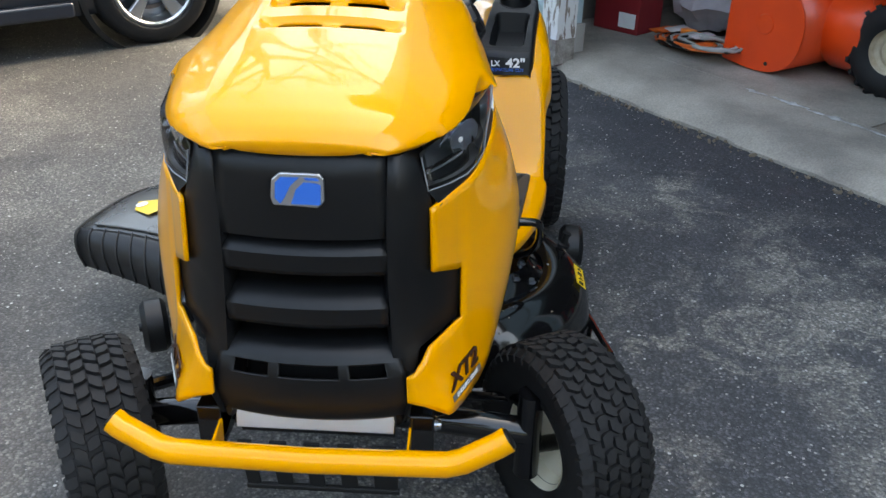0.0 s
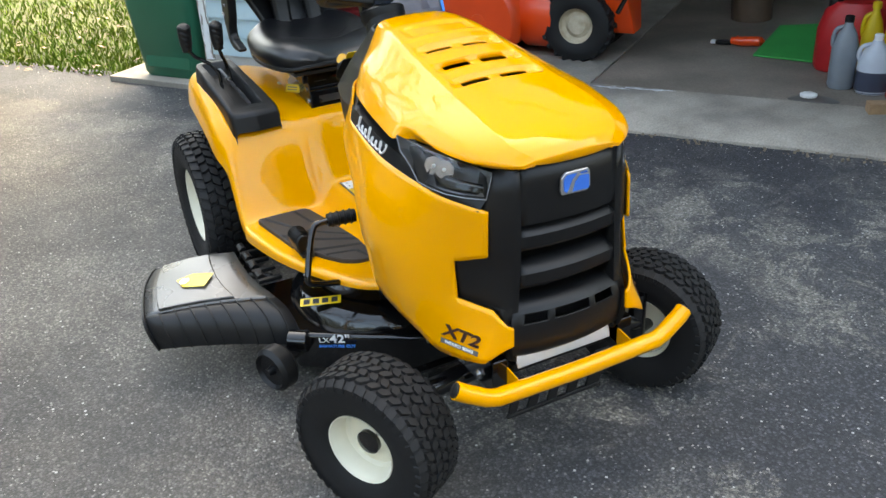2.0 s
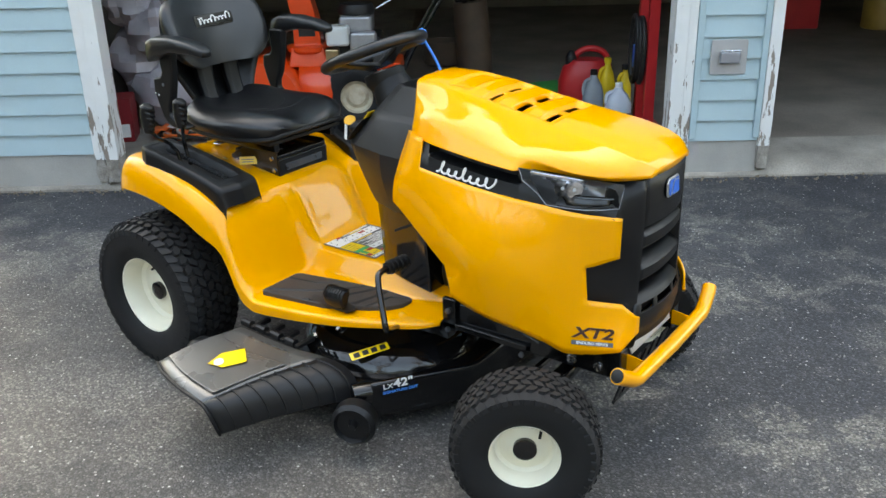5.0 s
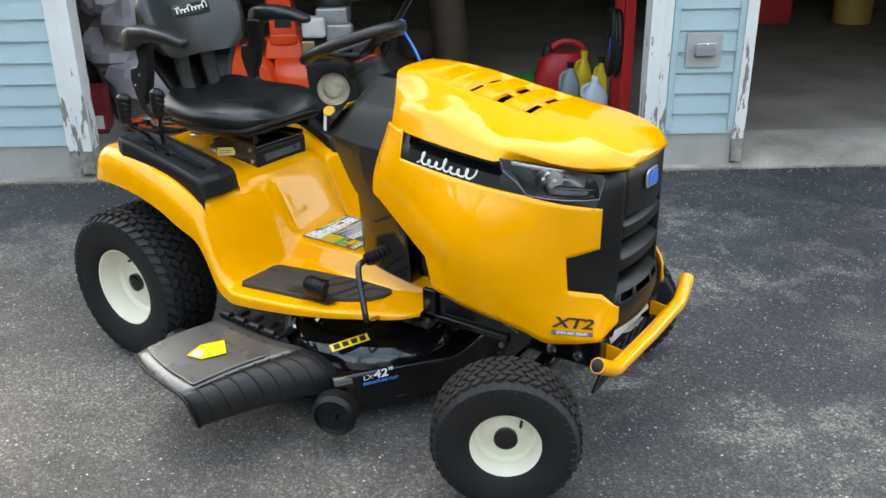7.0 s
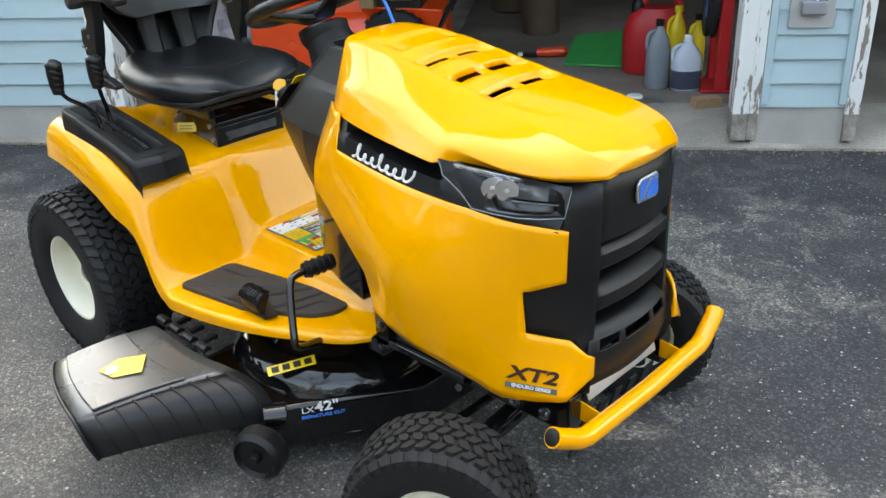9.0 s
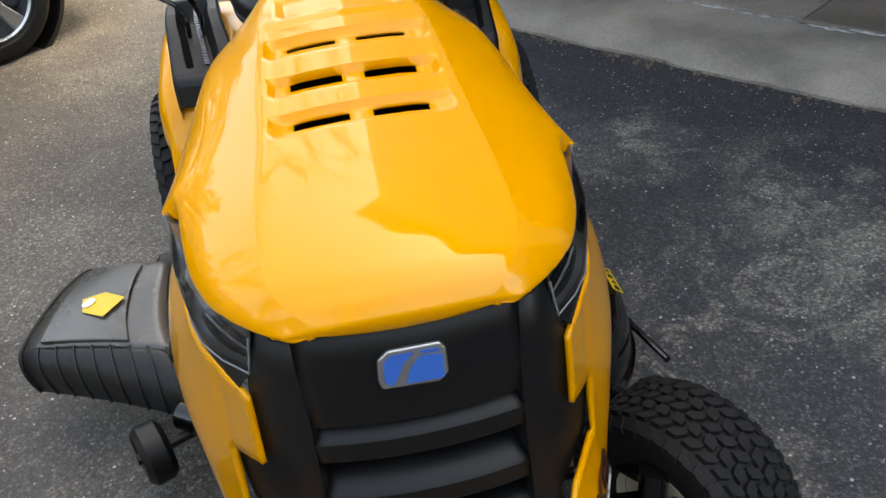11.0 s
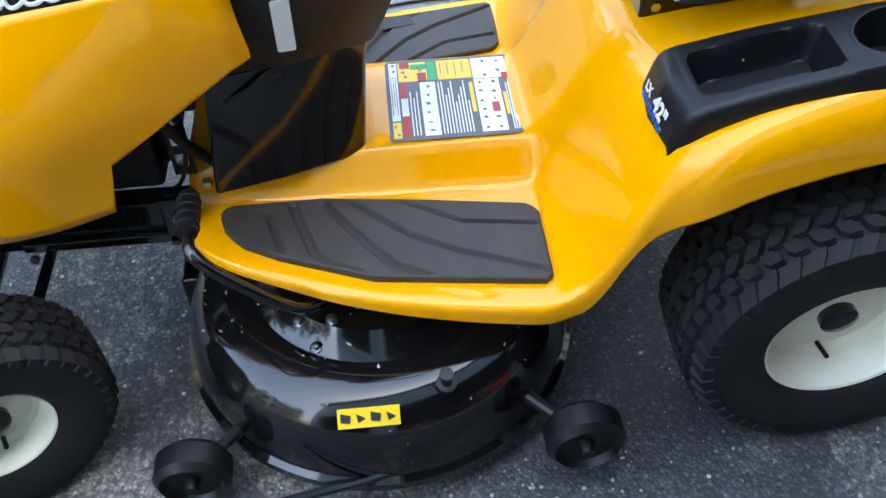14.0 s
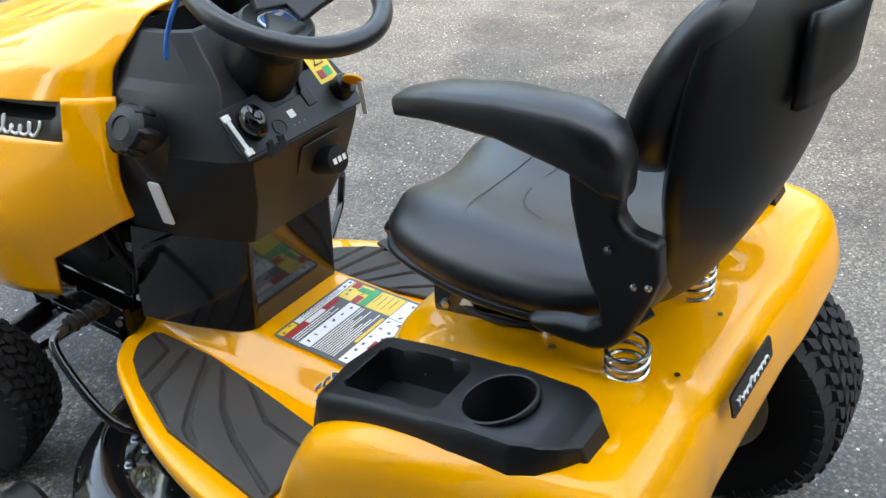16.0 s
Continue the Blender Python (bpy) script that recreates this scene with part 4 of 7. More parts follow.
def wheel(name, place, turn, R, width, rim_r, lugs, rows, label, lug_h, valve_at=0):
    """A turf wheel; its local z points out of the tractor."""
    m = Matrix.Translation(place) @ Euler((0, radians(90), radians(turn))).to_matrix().to_4x4()
    w = width / 2
    tyre = Mesh()
    prof = [(rim_r - .004, w * .62), (rim_r + .006, w * .80), (rim_r + .020, w * .93), (rim_r + (R - rim_r) * .50, w * 1.0), (R * .90, w * .985), (R * .967, w * .91), (R * .992, w * .70), (R, w * .3), (R, 0)]
    prof = prof + [(r, -h) for r, h in reversed(prof[:-1])]
    tyre.lathe([(r - lug_h * (r > R * .93), h) for r, h in prof], m, 72, caps=False)
    lug = Mesh()
    n = lugs
    for k in range(rows):
        c = (k - (rows - 1) / 2) / ((rows - 1) / 2)
        for i in range(n):
            a = 2 * math.pi * (i + 0.5 * (k % 2)) / n
            rr = R * (1 - .012 * c * c - .028 * abs(c) ** 5)
            h0 = c * w * .89
            lw, ll = w * 1.84 / rows * .47, math.pi * R / n * .70
            tw = 0.55 * (1 if k % 2 else -1)
            pts = []
            for dr, sc in ((-lug_h * 1.6, 1.08), (0, .9)):
                for u, v in ((-1, -1), (-.25, -1.15), (1, -.7), (1, .9), (.2, 1.2), (-1, .8)):
                    ang = a + (v * ll + u * lw * tw) * sc / R
                    hh = h0 + u * lw * sc * 1.15
                    q = rr + dr - (R * .05 if abs(c) > .9 and u * c > 0 else 0)
                    pts.append(m @ Vector((q * math.cos(ang), q * math.sin(ang), hh)))
            lug.add(pts, [(0, 1, 7, 6), (1, 2, 8, 7), (2, 3, 9, 8), (3, 4, 10, 9), (4, 5, 11, 10), (5, 0, 6, 11), (6, 7, 8, 9, 10, 11)])
    # raised rings on the sidewall
    wh = add(name, Mesh().lathe([(.018, w * .30), (rim_r * .40, w * .28), (rim_r * .46, w * .22), (rim_r * .80, w * .12), (rim_r * .90, w * .22), (rim_r * .93, w * .60), (rim_r * .985, w * .70), (rim_r * 1.02, w * .80), (rim_r * 1.06, w * .82), (rim_r * 1.06, w * .70), (rim_r * .98, 0), (rim_r * 1.06, -w * .70), (rim_r * 1.05, -w * .82), (rim_r * .985, -w * .74), (rim_r * .93, -w * .50), (rim_r * .86, -w * .34), (.03, -w * .30)], m, 56), CREAM, label, angle=40)
    t = part("tyre", tyre, RUBBER, wh, "black turf tyre", angle=45)
    part("tread", lug, RUBBER, wh, "chevron turf tread blocks", angle=30)
    hub = Mesh().lathe([(.030, w * .25), (.030, w * .42), (.022, w * .46), (.004, w * .46)], m, 24)
    part("hub_cap", hub, GLOSS_BLACK, wh, "black hub cap")
    m = m @ Euler((0, 0, radians(valve_at))).to_matrix().to_4x4()
    valve = Mesh().tube([m @ Vector((rim_r * .74, 0, w * .16)), m @ Vector((rim_r * .66, 0, w * .52))], .004, 8)
    part("valve", valve, BLACK_PLASTIC, wh)
    return wh


STEER = 30
for sgn in (-1, 1):
    cs, sn = math.cos(radians(STEER)), math.sin(radians(STEER))
    wheel("wheel", (sgn * (.358 + .074 * cs), -.992 + sgn * .074 * sn, .191), STEER + (180 if sgn < 0 else 0), .190, .152, .084, 40, 7, "small front turf wheel with cream rim", .008, 140 if sgn < 0 else 0)
wheel("wheel", (-.398, .380, .255), 180, .255, .205, .122, 44, 8, "large rear turf wheel with cream rim", .012, 180)
wheel("wheel", (.398, .380, .255), 0, .255, .205, .122, 44, 8, "large rear turf wheel with cream rim", .012)

# floor and fenders: one shell, sections from the middle outwards
OUT = [(-.635, .205), (-.61, .25), (-.57, .284), (-.50, .318), (-.40, .364), (-.317, .392), (-.20, .416), (-.10, .430), (-.03, .434)]


def floor_row(y):
    xo = table(y, OUT)
    t = .408
    return [(0, t), (.10, t), (.125, t - .006), (.145, .372), (.165, .345), (max(.185, min(.21, xo - .05)), .338), (xo - .025, .336), (xo - .006, .332), (xo, .324), (xo, table(y, [(-.62, .318), (-.50, .314), (-.30, .305), (-.10, .297)]))]


SHELL = [(y, floor_row(y)) for y in (-.625, -.60, -.56, -.50, -.40, -.30, -.20, -.12, -.075)]
SHELL += [
    (-.050, [(0, .425), (.10, .424), (.125, .415), (.145, .385), (.165, .352), (.21, .343), (.395, .340), (.418, .335), (.424, .326), (.424, .297)]),
    (-.010, [(0, .500), (.10, .498), (.125, .490), (.145, .470), (.165, .445), (.21, .420), (.385, .385), (.414, .375), (.424, .360), (.425, .318)]),
    (.040, [(0, .590), (.10, .588), (.125, .580), (.145, .570), (.165, .556), (.21, .540), (.375, .510), (.408, .498), (.422, .475), (.424, .440)]),
    (.075, [(0, .612), (.10, .611), (.125, .607), (.145, .601), (.165, .593), (.21, .588), (.370, .578), (.404, .566), (.421, .535), (.424, .475)]),
    (.120, [(0, .620), (0.100, .619), (0.125, .616), (0.145, .613), (0.165, .611), (0.210, .612), (0.383, .615), (0.418, .605), (0.437, .572), (0.442, .508)]),
    (.200, [(0, .630), (0.100, .629), (0.125, .628), (0.145, .628), (0.165, .630), (0.210, .640), (0.378, .653), (0.414, .645), (0.434, .612), (0.440, .548)]),
    (.320, [(0, .645), (0.100, .644), (0.125, .645), (0.145, .648), (0.165, .655), (0.210, .670), (0.373, .686), (0.408, .678), (0.430, .646), (0.437, .580)]),
    (.440, [(0, .660), (0.100, .659), (0.125, .660), (0.145, .664), (0.165, .670), (0.210, .684), (0.363, .698), (0.400, .690), (0.423, .656), (0.430, .588)]),
    (.508, [(0, .664), (0.100, .663), (0.125, .664), (0.145, .668), (0.165, .674), (0.210, .686), (0.356, .696), (0.392, .686), (0.414, .652), (0.422, .585)]),
    (.544, [(0, .650), (0.100, .650), (0.125, .650), (0.145, .652), (0.165, .658), (0.210, .668), (0.348, .676), (0.382, .664), (0.402, .636), (0.410, .578)]),
    (.563, [(0, .600), (0.100, .600), (0.125, .600), (0.145, .600), (0.165, .602), (0.210, .606), (0.340, .612), (0.372, .604), (0.390, .594), (0.398, .570)]),
    (.567, [(0, .520), (0.100, .520), (0.125, .520), (0.145, .520), (0.165, .522), (0.210, .530), (0.338, .556), (0.368, .562), (0.386, .566), (0.394, .566)]),
]
half = [[Vector((x, y + (table(abs(x), [(.15, -.013), (.26, .002), (.5, .002)]) if y > .48 else 0) - (.45 * max(0.0, abs(x) - .26) ** 2 if y > .43 else 0), z)) for x, z in row] for y, row in SHELL]
shell = [[Vector((-p.x, p.y, p.z)) for p in reversed(r[1:])] + r for r in half]
fender = Mesh()
rows = smooth_sheet(shell, 2, 2)
n = len(rows[0])
fender.v = [tuple(p) for r in rows for p in r]
for i in range(len(rows) - 1):
    for j in range(n - 1):
        c = (rows[i][j] + rows[i + 1][j + 1]) / 2
        off = abs(abs(c.x) - table(c.y, [(.085, .302), (.20, .316), (.32, .332), (.40, .336), (.464, .328)]))
        if not (.105 < c.y < .400 and off < .058):
            fender.f.append((i * n + j, i * n + j + 1, (i + 1) * n + j + 1, (i + 1) * n + j))
add("fender_body", fender, YELLOW, "yellow one-piece fender and floor body", solid=0.006, angle=50)

# foot pads with moulded grooves
PAD_IN = [(-.576, .186), (-.570, .176), (-.556, .171), (-.418, .170), (-.267, .189), (-.085, .218), (-.073, .226), (-.064, .240)]
PAD_OUT = [(-.576, .200), (-.570, .222), (-.559, .237), (-.537, .261), (-.479, .293), (-.333, .351), (-.075, .384), (-.064, .374)]
GROOVES = [
    (.0055, [(.182, -.568), (.203, -.502), (.215, -.495), (.293, -.474)]),
    (.0080, [(.172, -.464), (.228, -.447), (.299, -.423), (.317, -.402), (.352, -.333)]),
    (.0080, [(.170, -.420), (.220, -.386), (.291, -.335), (.331, -.302), (.366, -.238)]),
    (.0060, [(.176, -.372), (.227, -.322), (.268, -.277), (.309, -.208), (.372, -.058)]),
    (.0050, [(.184, -.298), (.248, -.191), (.268, -.060)]),
]


def groove_depth(x, y):
    deep = 0.0
    for half, line in GROOVES:
        for (ax, ay), (bx, by) in zip(line, line[1:]):
            k = max(0.0, min(1.0, ((x - ax) * (bx - ax) + (y - ay) * (by - ay)) / ((bx - ax) ** 2 + (by - ay) ** 2)))
            away = math.hypot(x - ax - k * (bx - ax), y - ay - k * (by - ay))
            deep = max(deep, min(1.0, max(0.0, (half - away) / .0025)))
    return deep


for sgn in (1, -1):
    reach = 1.0 if sgn > 0 else 0.84
    rows = []
    for j in range(151):
        y = -.576 + .512 * j / 150
        x0, x1 = table(y, PAD_IN), table(y, PAD_OUT)
        row = []
        for i in range(61):
            u = i / 60
            x = x0 + (x1 - x0) * u
            rim = min(u * (x1 - x0), (1 - u) * (x1 - x0), y + .576, -.064 - y)
            z = .3500 - .0072 * groove_depth(x, y) * max(0.0, min(1.0, (rim - .003) / .006)) - (.002 if rim < .002 else 0)
            row.append((sgn * x, -.064 + (y + .064) * reach, z))
        rows.append([(row[0][0], row[0][1], .334)] + row + [(row[-1][0], row[-1][1], .334)])
    mat = Mesh().grid([[(x, y, .334) for x, y, z in rows[0]]] + rows + [[(x, y, .334) for x, y, z in rows[-1]]])
    pad = add("foot_pad", mat, PAD, "dusty dark grooved rubber foot pad", angle=30)
    if sgn < 0:
        # no hole is cut: a dark plate paints the shade inside the pedal opening
        part("slot_shade", Mesh().prism([(-.350, -.385), (-.318, -.395), (-.296, -.330), (-.318, -.225), (-.350, -.235)], Matrix.Translation((0, 0, .344)), .0072), DARK, pad, "dark plate standing in for the shaded pedal slot")

# warning label on the tunnel
lab = add("warning_label", Mesh().prism(round_rect(.222, .222, .008), Matrix.Translation((.003, -.182, .4085)), .001), LABEL_GREY, "white and grey printed safety label")


def stick(u0, u1, v0, v1, mat, z=.4097):
    """A printed field: u runs towards the seat, v across."""
    m = Mesh().box((-.106 + .218 * v0, -.291 + .218 * u0, z - .0005), (-.106 + .218 * v1, -.291 + .218 * u1, z + .0003))
    part("print", m, mat, lab)


stick(.02, .085, .02, .77, WHITE)
stick(.02, .085, .79, .98, LABEL_YELLOW)
stick(.10, .155, .30, .98, LABEL_RED)
stick(.10, .155, .50, .72, WHITE, .4101)
stick(.095, .33, .02, .28, LABEL_YELLOW)
stick(.335, .405, .02, .28, LABEL_GREEN)
stick(.415, .69, .02, .28, LABEL_YELLOW)
stick(.70, .98, .02, .30, WHITE)
stick(.26, .385, .30, .97, WHITE)
stick(.70, .90, .31, .97, WHITE)
stick(.655, .685, .34, .72, LABEL_YELLOW)
stick(.915, .940, .50, .78, LABEL_YELLOW)
for u0, u1, v0, v1, tint in ((.11, .19, .02, .10, LABEL_RED), (.25, .32, .17, .28, LABEL_RED), (.20, .33, .05, .12, LABEL_GREEN), (.93, .98, .24, .32, LABEL_RED), (.81, .87, .62, .74, LABEL_RED)):
    stick(u0, u1, v0, v1, tint, .4101)
for q in range(10):
    stick(.405 + .025 * q, .414 + .025 * q, .31 + .09 * ((q * 7) % 4) * (q > 1), .96, WHITE, .4099)
for q in range(3):
    stick(.172 + .026 * q, .181 + .026 * q, .42 + .08 * (q % 2), .96, WHITE, .4099)
    stick(.945 + .018 * q, .953 + .018 * q, .38, .96, WHITE, .4099)
    stick(.03 + .018 * q, .035 + .018 * q, .20, .70 - .1 * (q % 2), LABEL_GREY, .4101)
for q in range(4):
    stick(.44 + .06 * q, .446 + .06 * q, .05, .20 + .02 * (q % 3), LABEL_GREY, .4101)
mark = random.Random(5)
for u, v0, v1, count in ((.32, .36, .92, 6), (.75, .36, .92, 6), (.85, .36, .92, 6), (.80, .07, .25, 2), (.92, .07, .20, 2), (.05, .06, .14, 2), (.05, .84, .94, 2), (.15, .16, .22, 2), (.27, .10, .15, 2)):
    for q in range(count):
        v = v0 + (v1 - v0) * q / max(1, count - 1)
        m = Matrix.Translation((-.106 + .218 * (v + mark.uniform(-.01, .01)), -.291 + .218 * (u + mark.uniform(-.012, .012)), .4102))
        tip = [(mark.uniform(.002, .006) * math.cos(a), mark.uniform(.002, .007) * math.sin(a)) for a in (mark.random(), 2.0 + mark.random(), 3.6 + mark.random(), 5.2 + .6 * mark.random())]
        part("print", Mesh().prism(tip, m, .0004), LABEL_GREY, lab)

# dashboard column
def ring_at(z, xf, xm, yf, yb, xb):
    return [Vector(p) for p in ((xf, yf, z), (xm, min(yf + .11, yb - .062), z), (xb + .022, yb - .035, z), (xb, yb, z), (-xb, yb, z), (-xb - .022, yb - .035, z), (-xm, min(yf + .11, yb - .062), z), (-xf, yf, z))]


SKIRT = [(.394, .196, .168, -.575, -.334, .112), (.470, .194, .168, -.567, -.328, .112), (.560, .190, .166, -.556, -.320, .110), (.615, .186, .164, -.548, -.312, .108)]
DASH = [
    # height, half widths, front and back
    (.600, .178, .158, -.540, -.306, .102), (.640, .190, .172, -.525, -.286, .108), (.700, .200, .186, -.515, -.262, .116), (.755, .206, .192, -.512, -.246, .126),
    (.785, .204, .190, -.512, -.239, .130), (.820, .190, .176, -.510, -.273, .126), (.858, .172, .158, -.509, -.307, .118), (.876, .164, .148, -.510, -.314, .108),
    (.892, .152, .134, -.514, -.326, .098), (.962, .118, .104, -.520, -.388, .078), (.966, .110, .096, -.516, -.396, .072), (.900, .100, .090, -.512, -.404, .066),
]
add("dash_skirt", Mesh().loft([ring_at(*r) for r in SKIRT]), GLOSS_BLACK, "gloss black lower dash column", bevel=.008)
d = add("dashboard", Mesh().loft([ring_at(*r) for r in DASH]), GREY_PLASTIC, "charcoal plastic dashboard", bevel=.005, angle=12)
for sgn in (1, -1):
    part("skirt_groove", Mesh().prism([(-.05, .0), (.05, .05), (.05, .058), (-.05, .008)], plane_pose((sgn * .181, -.49, .555), (0, sgn, 0), (0, 0, 1)), .003), DARK, d)

# instrument slope facing the driver: local x runs to the far side, y up the slope, z out of it
pm = plane_pose((0, -.2715, .8265), (-1, 0, 0), (0, -.66, .75))


def on_panel(x, y, z):
    return pm @ Vector((-x, y, z))


def panel_box(x0, x1, y0, y1, z0, z1):
    return Mesh().box((-x1, y0, z0), (-x0, y1, z1), pm)


part("control_panel", Mesh().prism([(-.140, -.050), (.140, -.050), (.148, -.02), (.138, .044), (.05, .046), (.035, .012), (-.035, .012), (-.05, .046), (-.138, .044), (-.148, -.02)], pm, .004), GREY_PLASTIC, d, "black switch panel", bevel=.002)
# dark plate on the dash face, its colour standing in for a recess's shade
part("recess_shade", Mesh().prism(round_rect(.100, .062, .008), plane_pose((-.028, -.2505, .738), (-1, 0, 0), (0, .34, .94)), .003), DARK, d, "dark plate standing in for the shaded recess behind the knob", bevel=.002)


# fuel cap on the side, with its white gauge strip
cap_axis = Vector((.84, .05, .54))
cap_place = Vector((.179, -.424, .815))
knob = lathe_at(cap_place, cap_axis, [(.040, -.03), (.040, .016), (.041, .022), (.041, .050), (.036, .058), (.020, .062), (.018, .059), (.004, .059)], 28)
k = add("fuel_cap", knob, BLACK_PLASTIC, "black screw fuel cap", angle=30)
for i in range(6):
    a = 2 * math.pi * i / 6
    mm = Matrix.Translation(cap_place) @ cap_axis.to_track_quat("Z", "Y").to_matrix().to_4x4() @ Euler((0, 0, a)).to_matrix().to_4x4()
    part("grip_rib", Mesh().tube([mm @ Vector((.0375, 0, .020)), mm @ Vector((.0375, 0, .045)), mm @ Vector((.033, 0, .057))], [.0105, .0105, .006], 10), BLACK_PLASTIC, k, bevel=.002)
add("fuel_neck", Mesh().tube([(.130, -.428, .70), (.155, -.425, .76), cap_place], [.044, .046, .044], 24), GREY_PLASTIC)
add("fuel_gauge", Mesh().prism(round_rect(.026, .088, .004), plane_pose((.1880, -.424, .690), (-.14, 1, 0), (.165, 0, 1)), .003), WHITE, "white fuel level strip")

# throttle, switches, key
th = add("throttle_slot", panel_box(.126, .134, -.034, .026, .004, .008), WHITE, "white throttle scale", bevel=.001)
for q in (-.036, .028):
    part("throttle_mark", panel_box(.122, .138, q - .006, q + .006, .004, .0085), WHITE, th, bevel=.002)
part("throttle_plate", panel_box(.080, .142, -.044, .040, .003, .006), BLACK_PLASTIC, th, bevel=.002)
part("throttle_lever", Mesh().loft([[on_panel(.099 + .020 * w * math.cos(a), .002 + .030 * w * math.sin(a), h) for a in (2 * math.pi * j / 18 for j in range(18))] for w, h in ((1, .003), (1.02, .018), (.95, .030), (.75, .038), (.40, .042))]), GLOSS_BLACK, th, "glossy black throttle knob", angle=50)
part("throttle_tab", Mesh().prism([(-.020, -.014), (.020, -.014), (.018, .012), (.006, .014), (.006, .004), (-.006, .004), (-.006, .014), (-.018, .012)], plane_pose(on_panel(.098, -.050, .030), (-1, 0, 0), (0, -.25, .95)), .006), GREY_PLASTIC, th, bevel=.001)
add("socket", lathe_at(on_panel(.048, -.022, .004), pm.to_3x3() @ Vector((0, 0, 1)), [(.014, 0), (.014, .002), (.012, .002), (.0115, .0005), (.002, .0005)]), BLACK_PLASTIC)
add("switch", panel_box(-.052, -.030, -.014, .016, .004, .007), BLACK_PLASTIC, bevel=.0015)
sw = add("display", panel_box(.004, .018, -.018, -.004, .004, .0046), WHITE, "white printed icon")
for q in range(3):
    part("print", panel_box(-.006 + .012 * q, -.002 + .012 * q, -.032, -.029, .004, .0046), LABEL_GREY, sw)
sm_key = plane_pose((-.106, -.296, .858), (-1, 0, 0), (0, -.66, .75))
sign = add("key_label", Mesh().prism(rect(.046, .060), sm_key, .002), LABEL_YELLOW, "yellow safety sticker by the key")
part("print", Mesh().prism([(-.012, .004), (.012, .004), (0, .024)], sm_key @ Matrix.Translation((0, 0, .003)), .0006), DARK, sign)
part("print", Mesh().prism([(-.009, .006), (.009, .006), (0, .021)], sm_key @ Matrix.Translation((0, 0, .0036)), .0004), LABEL_YELLOW, sign)
part("print", Mesh().prism(rect(.016, .018), sm_key @ Matrix.Translation((.008, -.012, .003)), .0006), LABEL_GREEN, sign)
part("print", Mesh().prism(rect(.014, .016), sm_key @ Matrix.Translation((-.009, -.014, .003)), .0006), LABEL_RED, sign)
key = add("ignition_key", lathe_at((-.116, -.252, .828), (-.1, .70, .70), [(.022, -.01), (.022, .006), (.019, .010), (.004, .011)], 22), BLACK_PLASTIC, "ignition key with a yellow bow and white tag")
part("key_bow", Mesh().prism(round_rect(.036, .032, .015), plane_pose((-.112, -.228, .842), (.39, -.92, 0), (.6, .25, .76)), .006), material("amber_key_plastic", (.80, .38, .01), .4, scale=9), key, "amber key bow", bevel=.002)
part("key_tag", Mesh().prism(round_rect(.011, .060, .003), plane_pose((-.116, -.212, .812), (0, .9, .1), (.0, .12, 1)), .001), WHITE, key, "white paper tag")
clutch = add("parking_switch", lathe_at((-.040, -.244, .716), (0, .95, .30), [(.026, -.02), (.028, .022), (.024, .030), (.004, .032)], 20), BLACK_PLASTIC, "black pull knob")
for q in range(3):
    part("print", Mesh().prism(rect(.008, .010), plane_pose((-.052 + .012 * q, -.2125, .726), (-1, 0, 0), (0, -.30, .95)), .0008), WHITE, clutch)

# steering wheel
sm = plane_pose((0, -.240, 1.027), (-1, 0, 0), (0, -.926, .377))
ring = Mesh()
rows = []
for i in range(65):
    a = 2 * math.pi * i / 64
    c = Vector((.152 * math.cos(a), .152 * math.sin(a), 0))
    e = Vector((math.cos(a), math.sin(a), 0))
    rows.append([sm @ (c + .0165 * (math.cos(b) * e + Vector((0, 0, math.sin(b))))) for b in (2 * math.pi * j / 14 for j in range(14))])
ring.grid(rows, closed=True)
st = add("steering_wheel", ring, VINYL, "black three-spoke steering wheel", weld=.0005)
for a in (-12, 78, 213):
    r = Euler((0, 0, radians(a))).to_matrix().to_4x4()
    part("spoke", Mesh().prism([(0.02, -.034), (.06, -.024), (.11, -.017), (.148, -.026), (.148, .026), (.11, .017), (.06, .024), (.02, .034)], sm @ r @ Matrix.Translation((0, .006, -.056)) @ Euler((0, -.30, 0)).to_matrix().to_4x4(), .014), BLACK_PLASTIC, st, bevel=.005)
hub_at = sm @ Matrix.Translation((0, .010, -.012))
part("hub", Mesh().lathe([(.050, -.100), (.062, -.075), (.062, -.052), (.056, -.047), (.052, -.049), (.004, -.049)], hub_at, 40), BLACK_PLASTIC, st)
part("emblem", Mesh().prism(round_rect(.062, .050, .018), hub_at @ Matrix.Translation((0, 0, -.050)), .003), WHITE, st, "white emblem plate")
part("emblem", Mesh().prism(round_rect(.052, .040, .013), hub_at @ Matrix.Translation((0, 0, -.0468)), .0012), SKY_BLUE, st, "blue emblem field")
part("emblem", Mesh().prism([(-.020, -.012), (-.008, -.012), (-.002, .002), (.022, .006), (.022, .013), (-.010, .012)], hub_at @ Matrix.Translation((0, 0, -.0454)), .0010), WHITE, st, "white slanted mark")
add("steering_column", Mesh().tube([(0, -.38, .84), (0, -.315, .91), (0, -.292, .95)], [.075, .066, .056], 20), BLACK_PLASTIC)

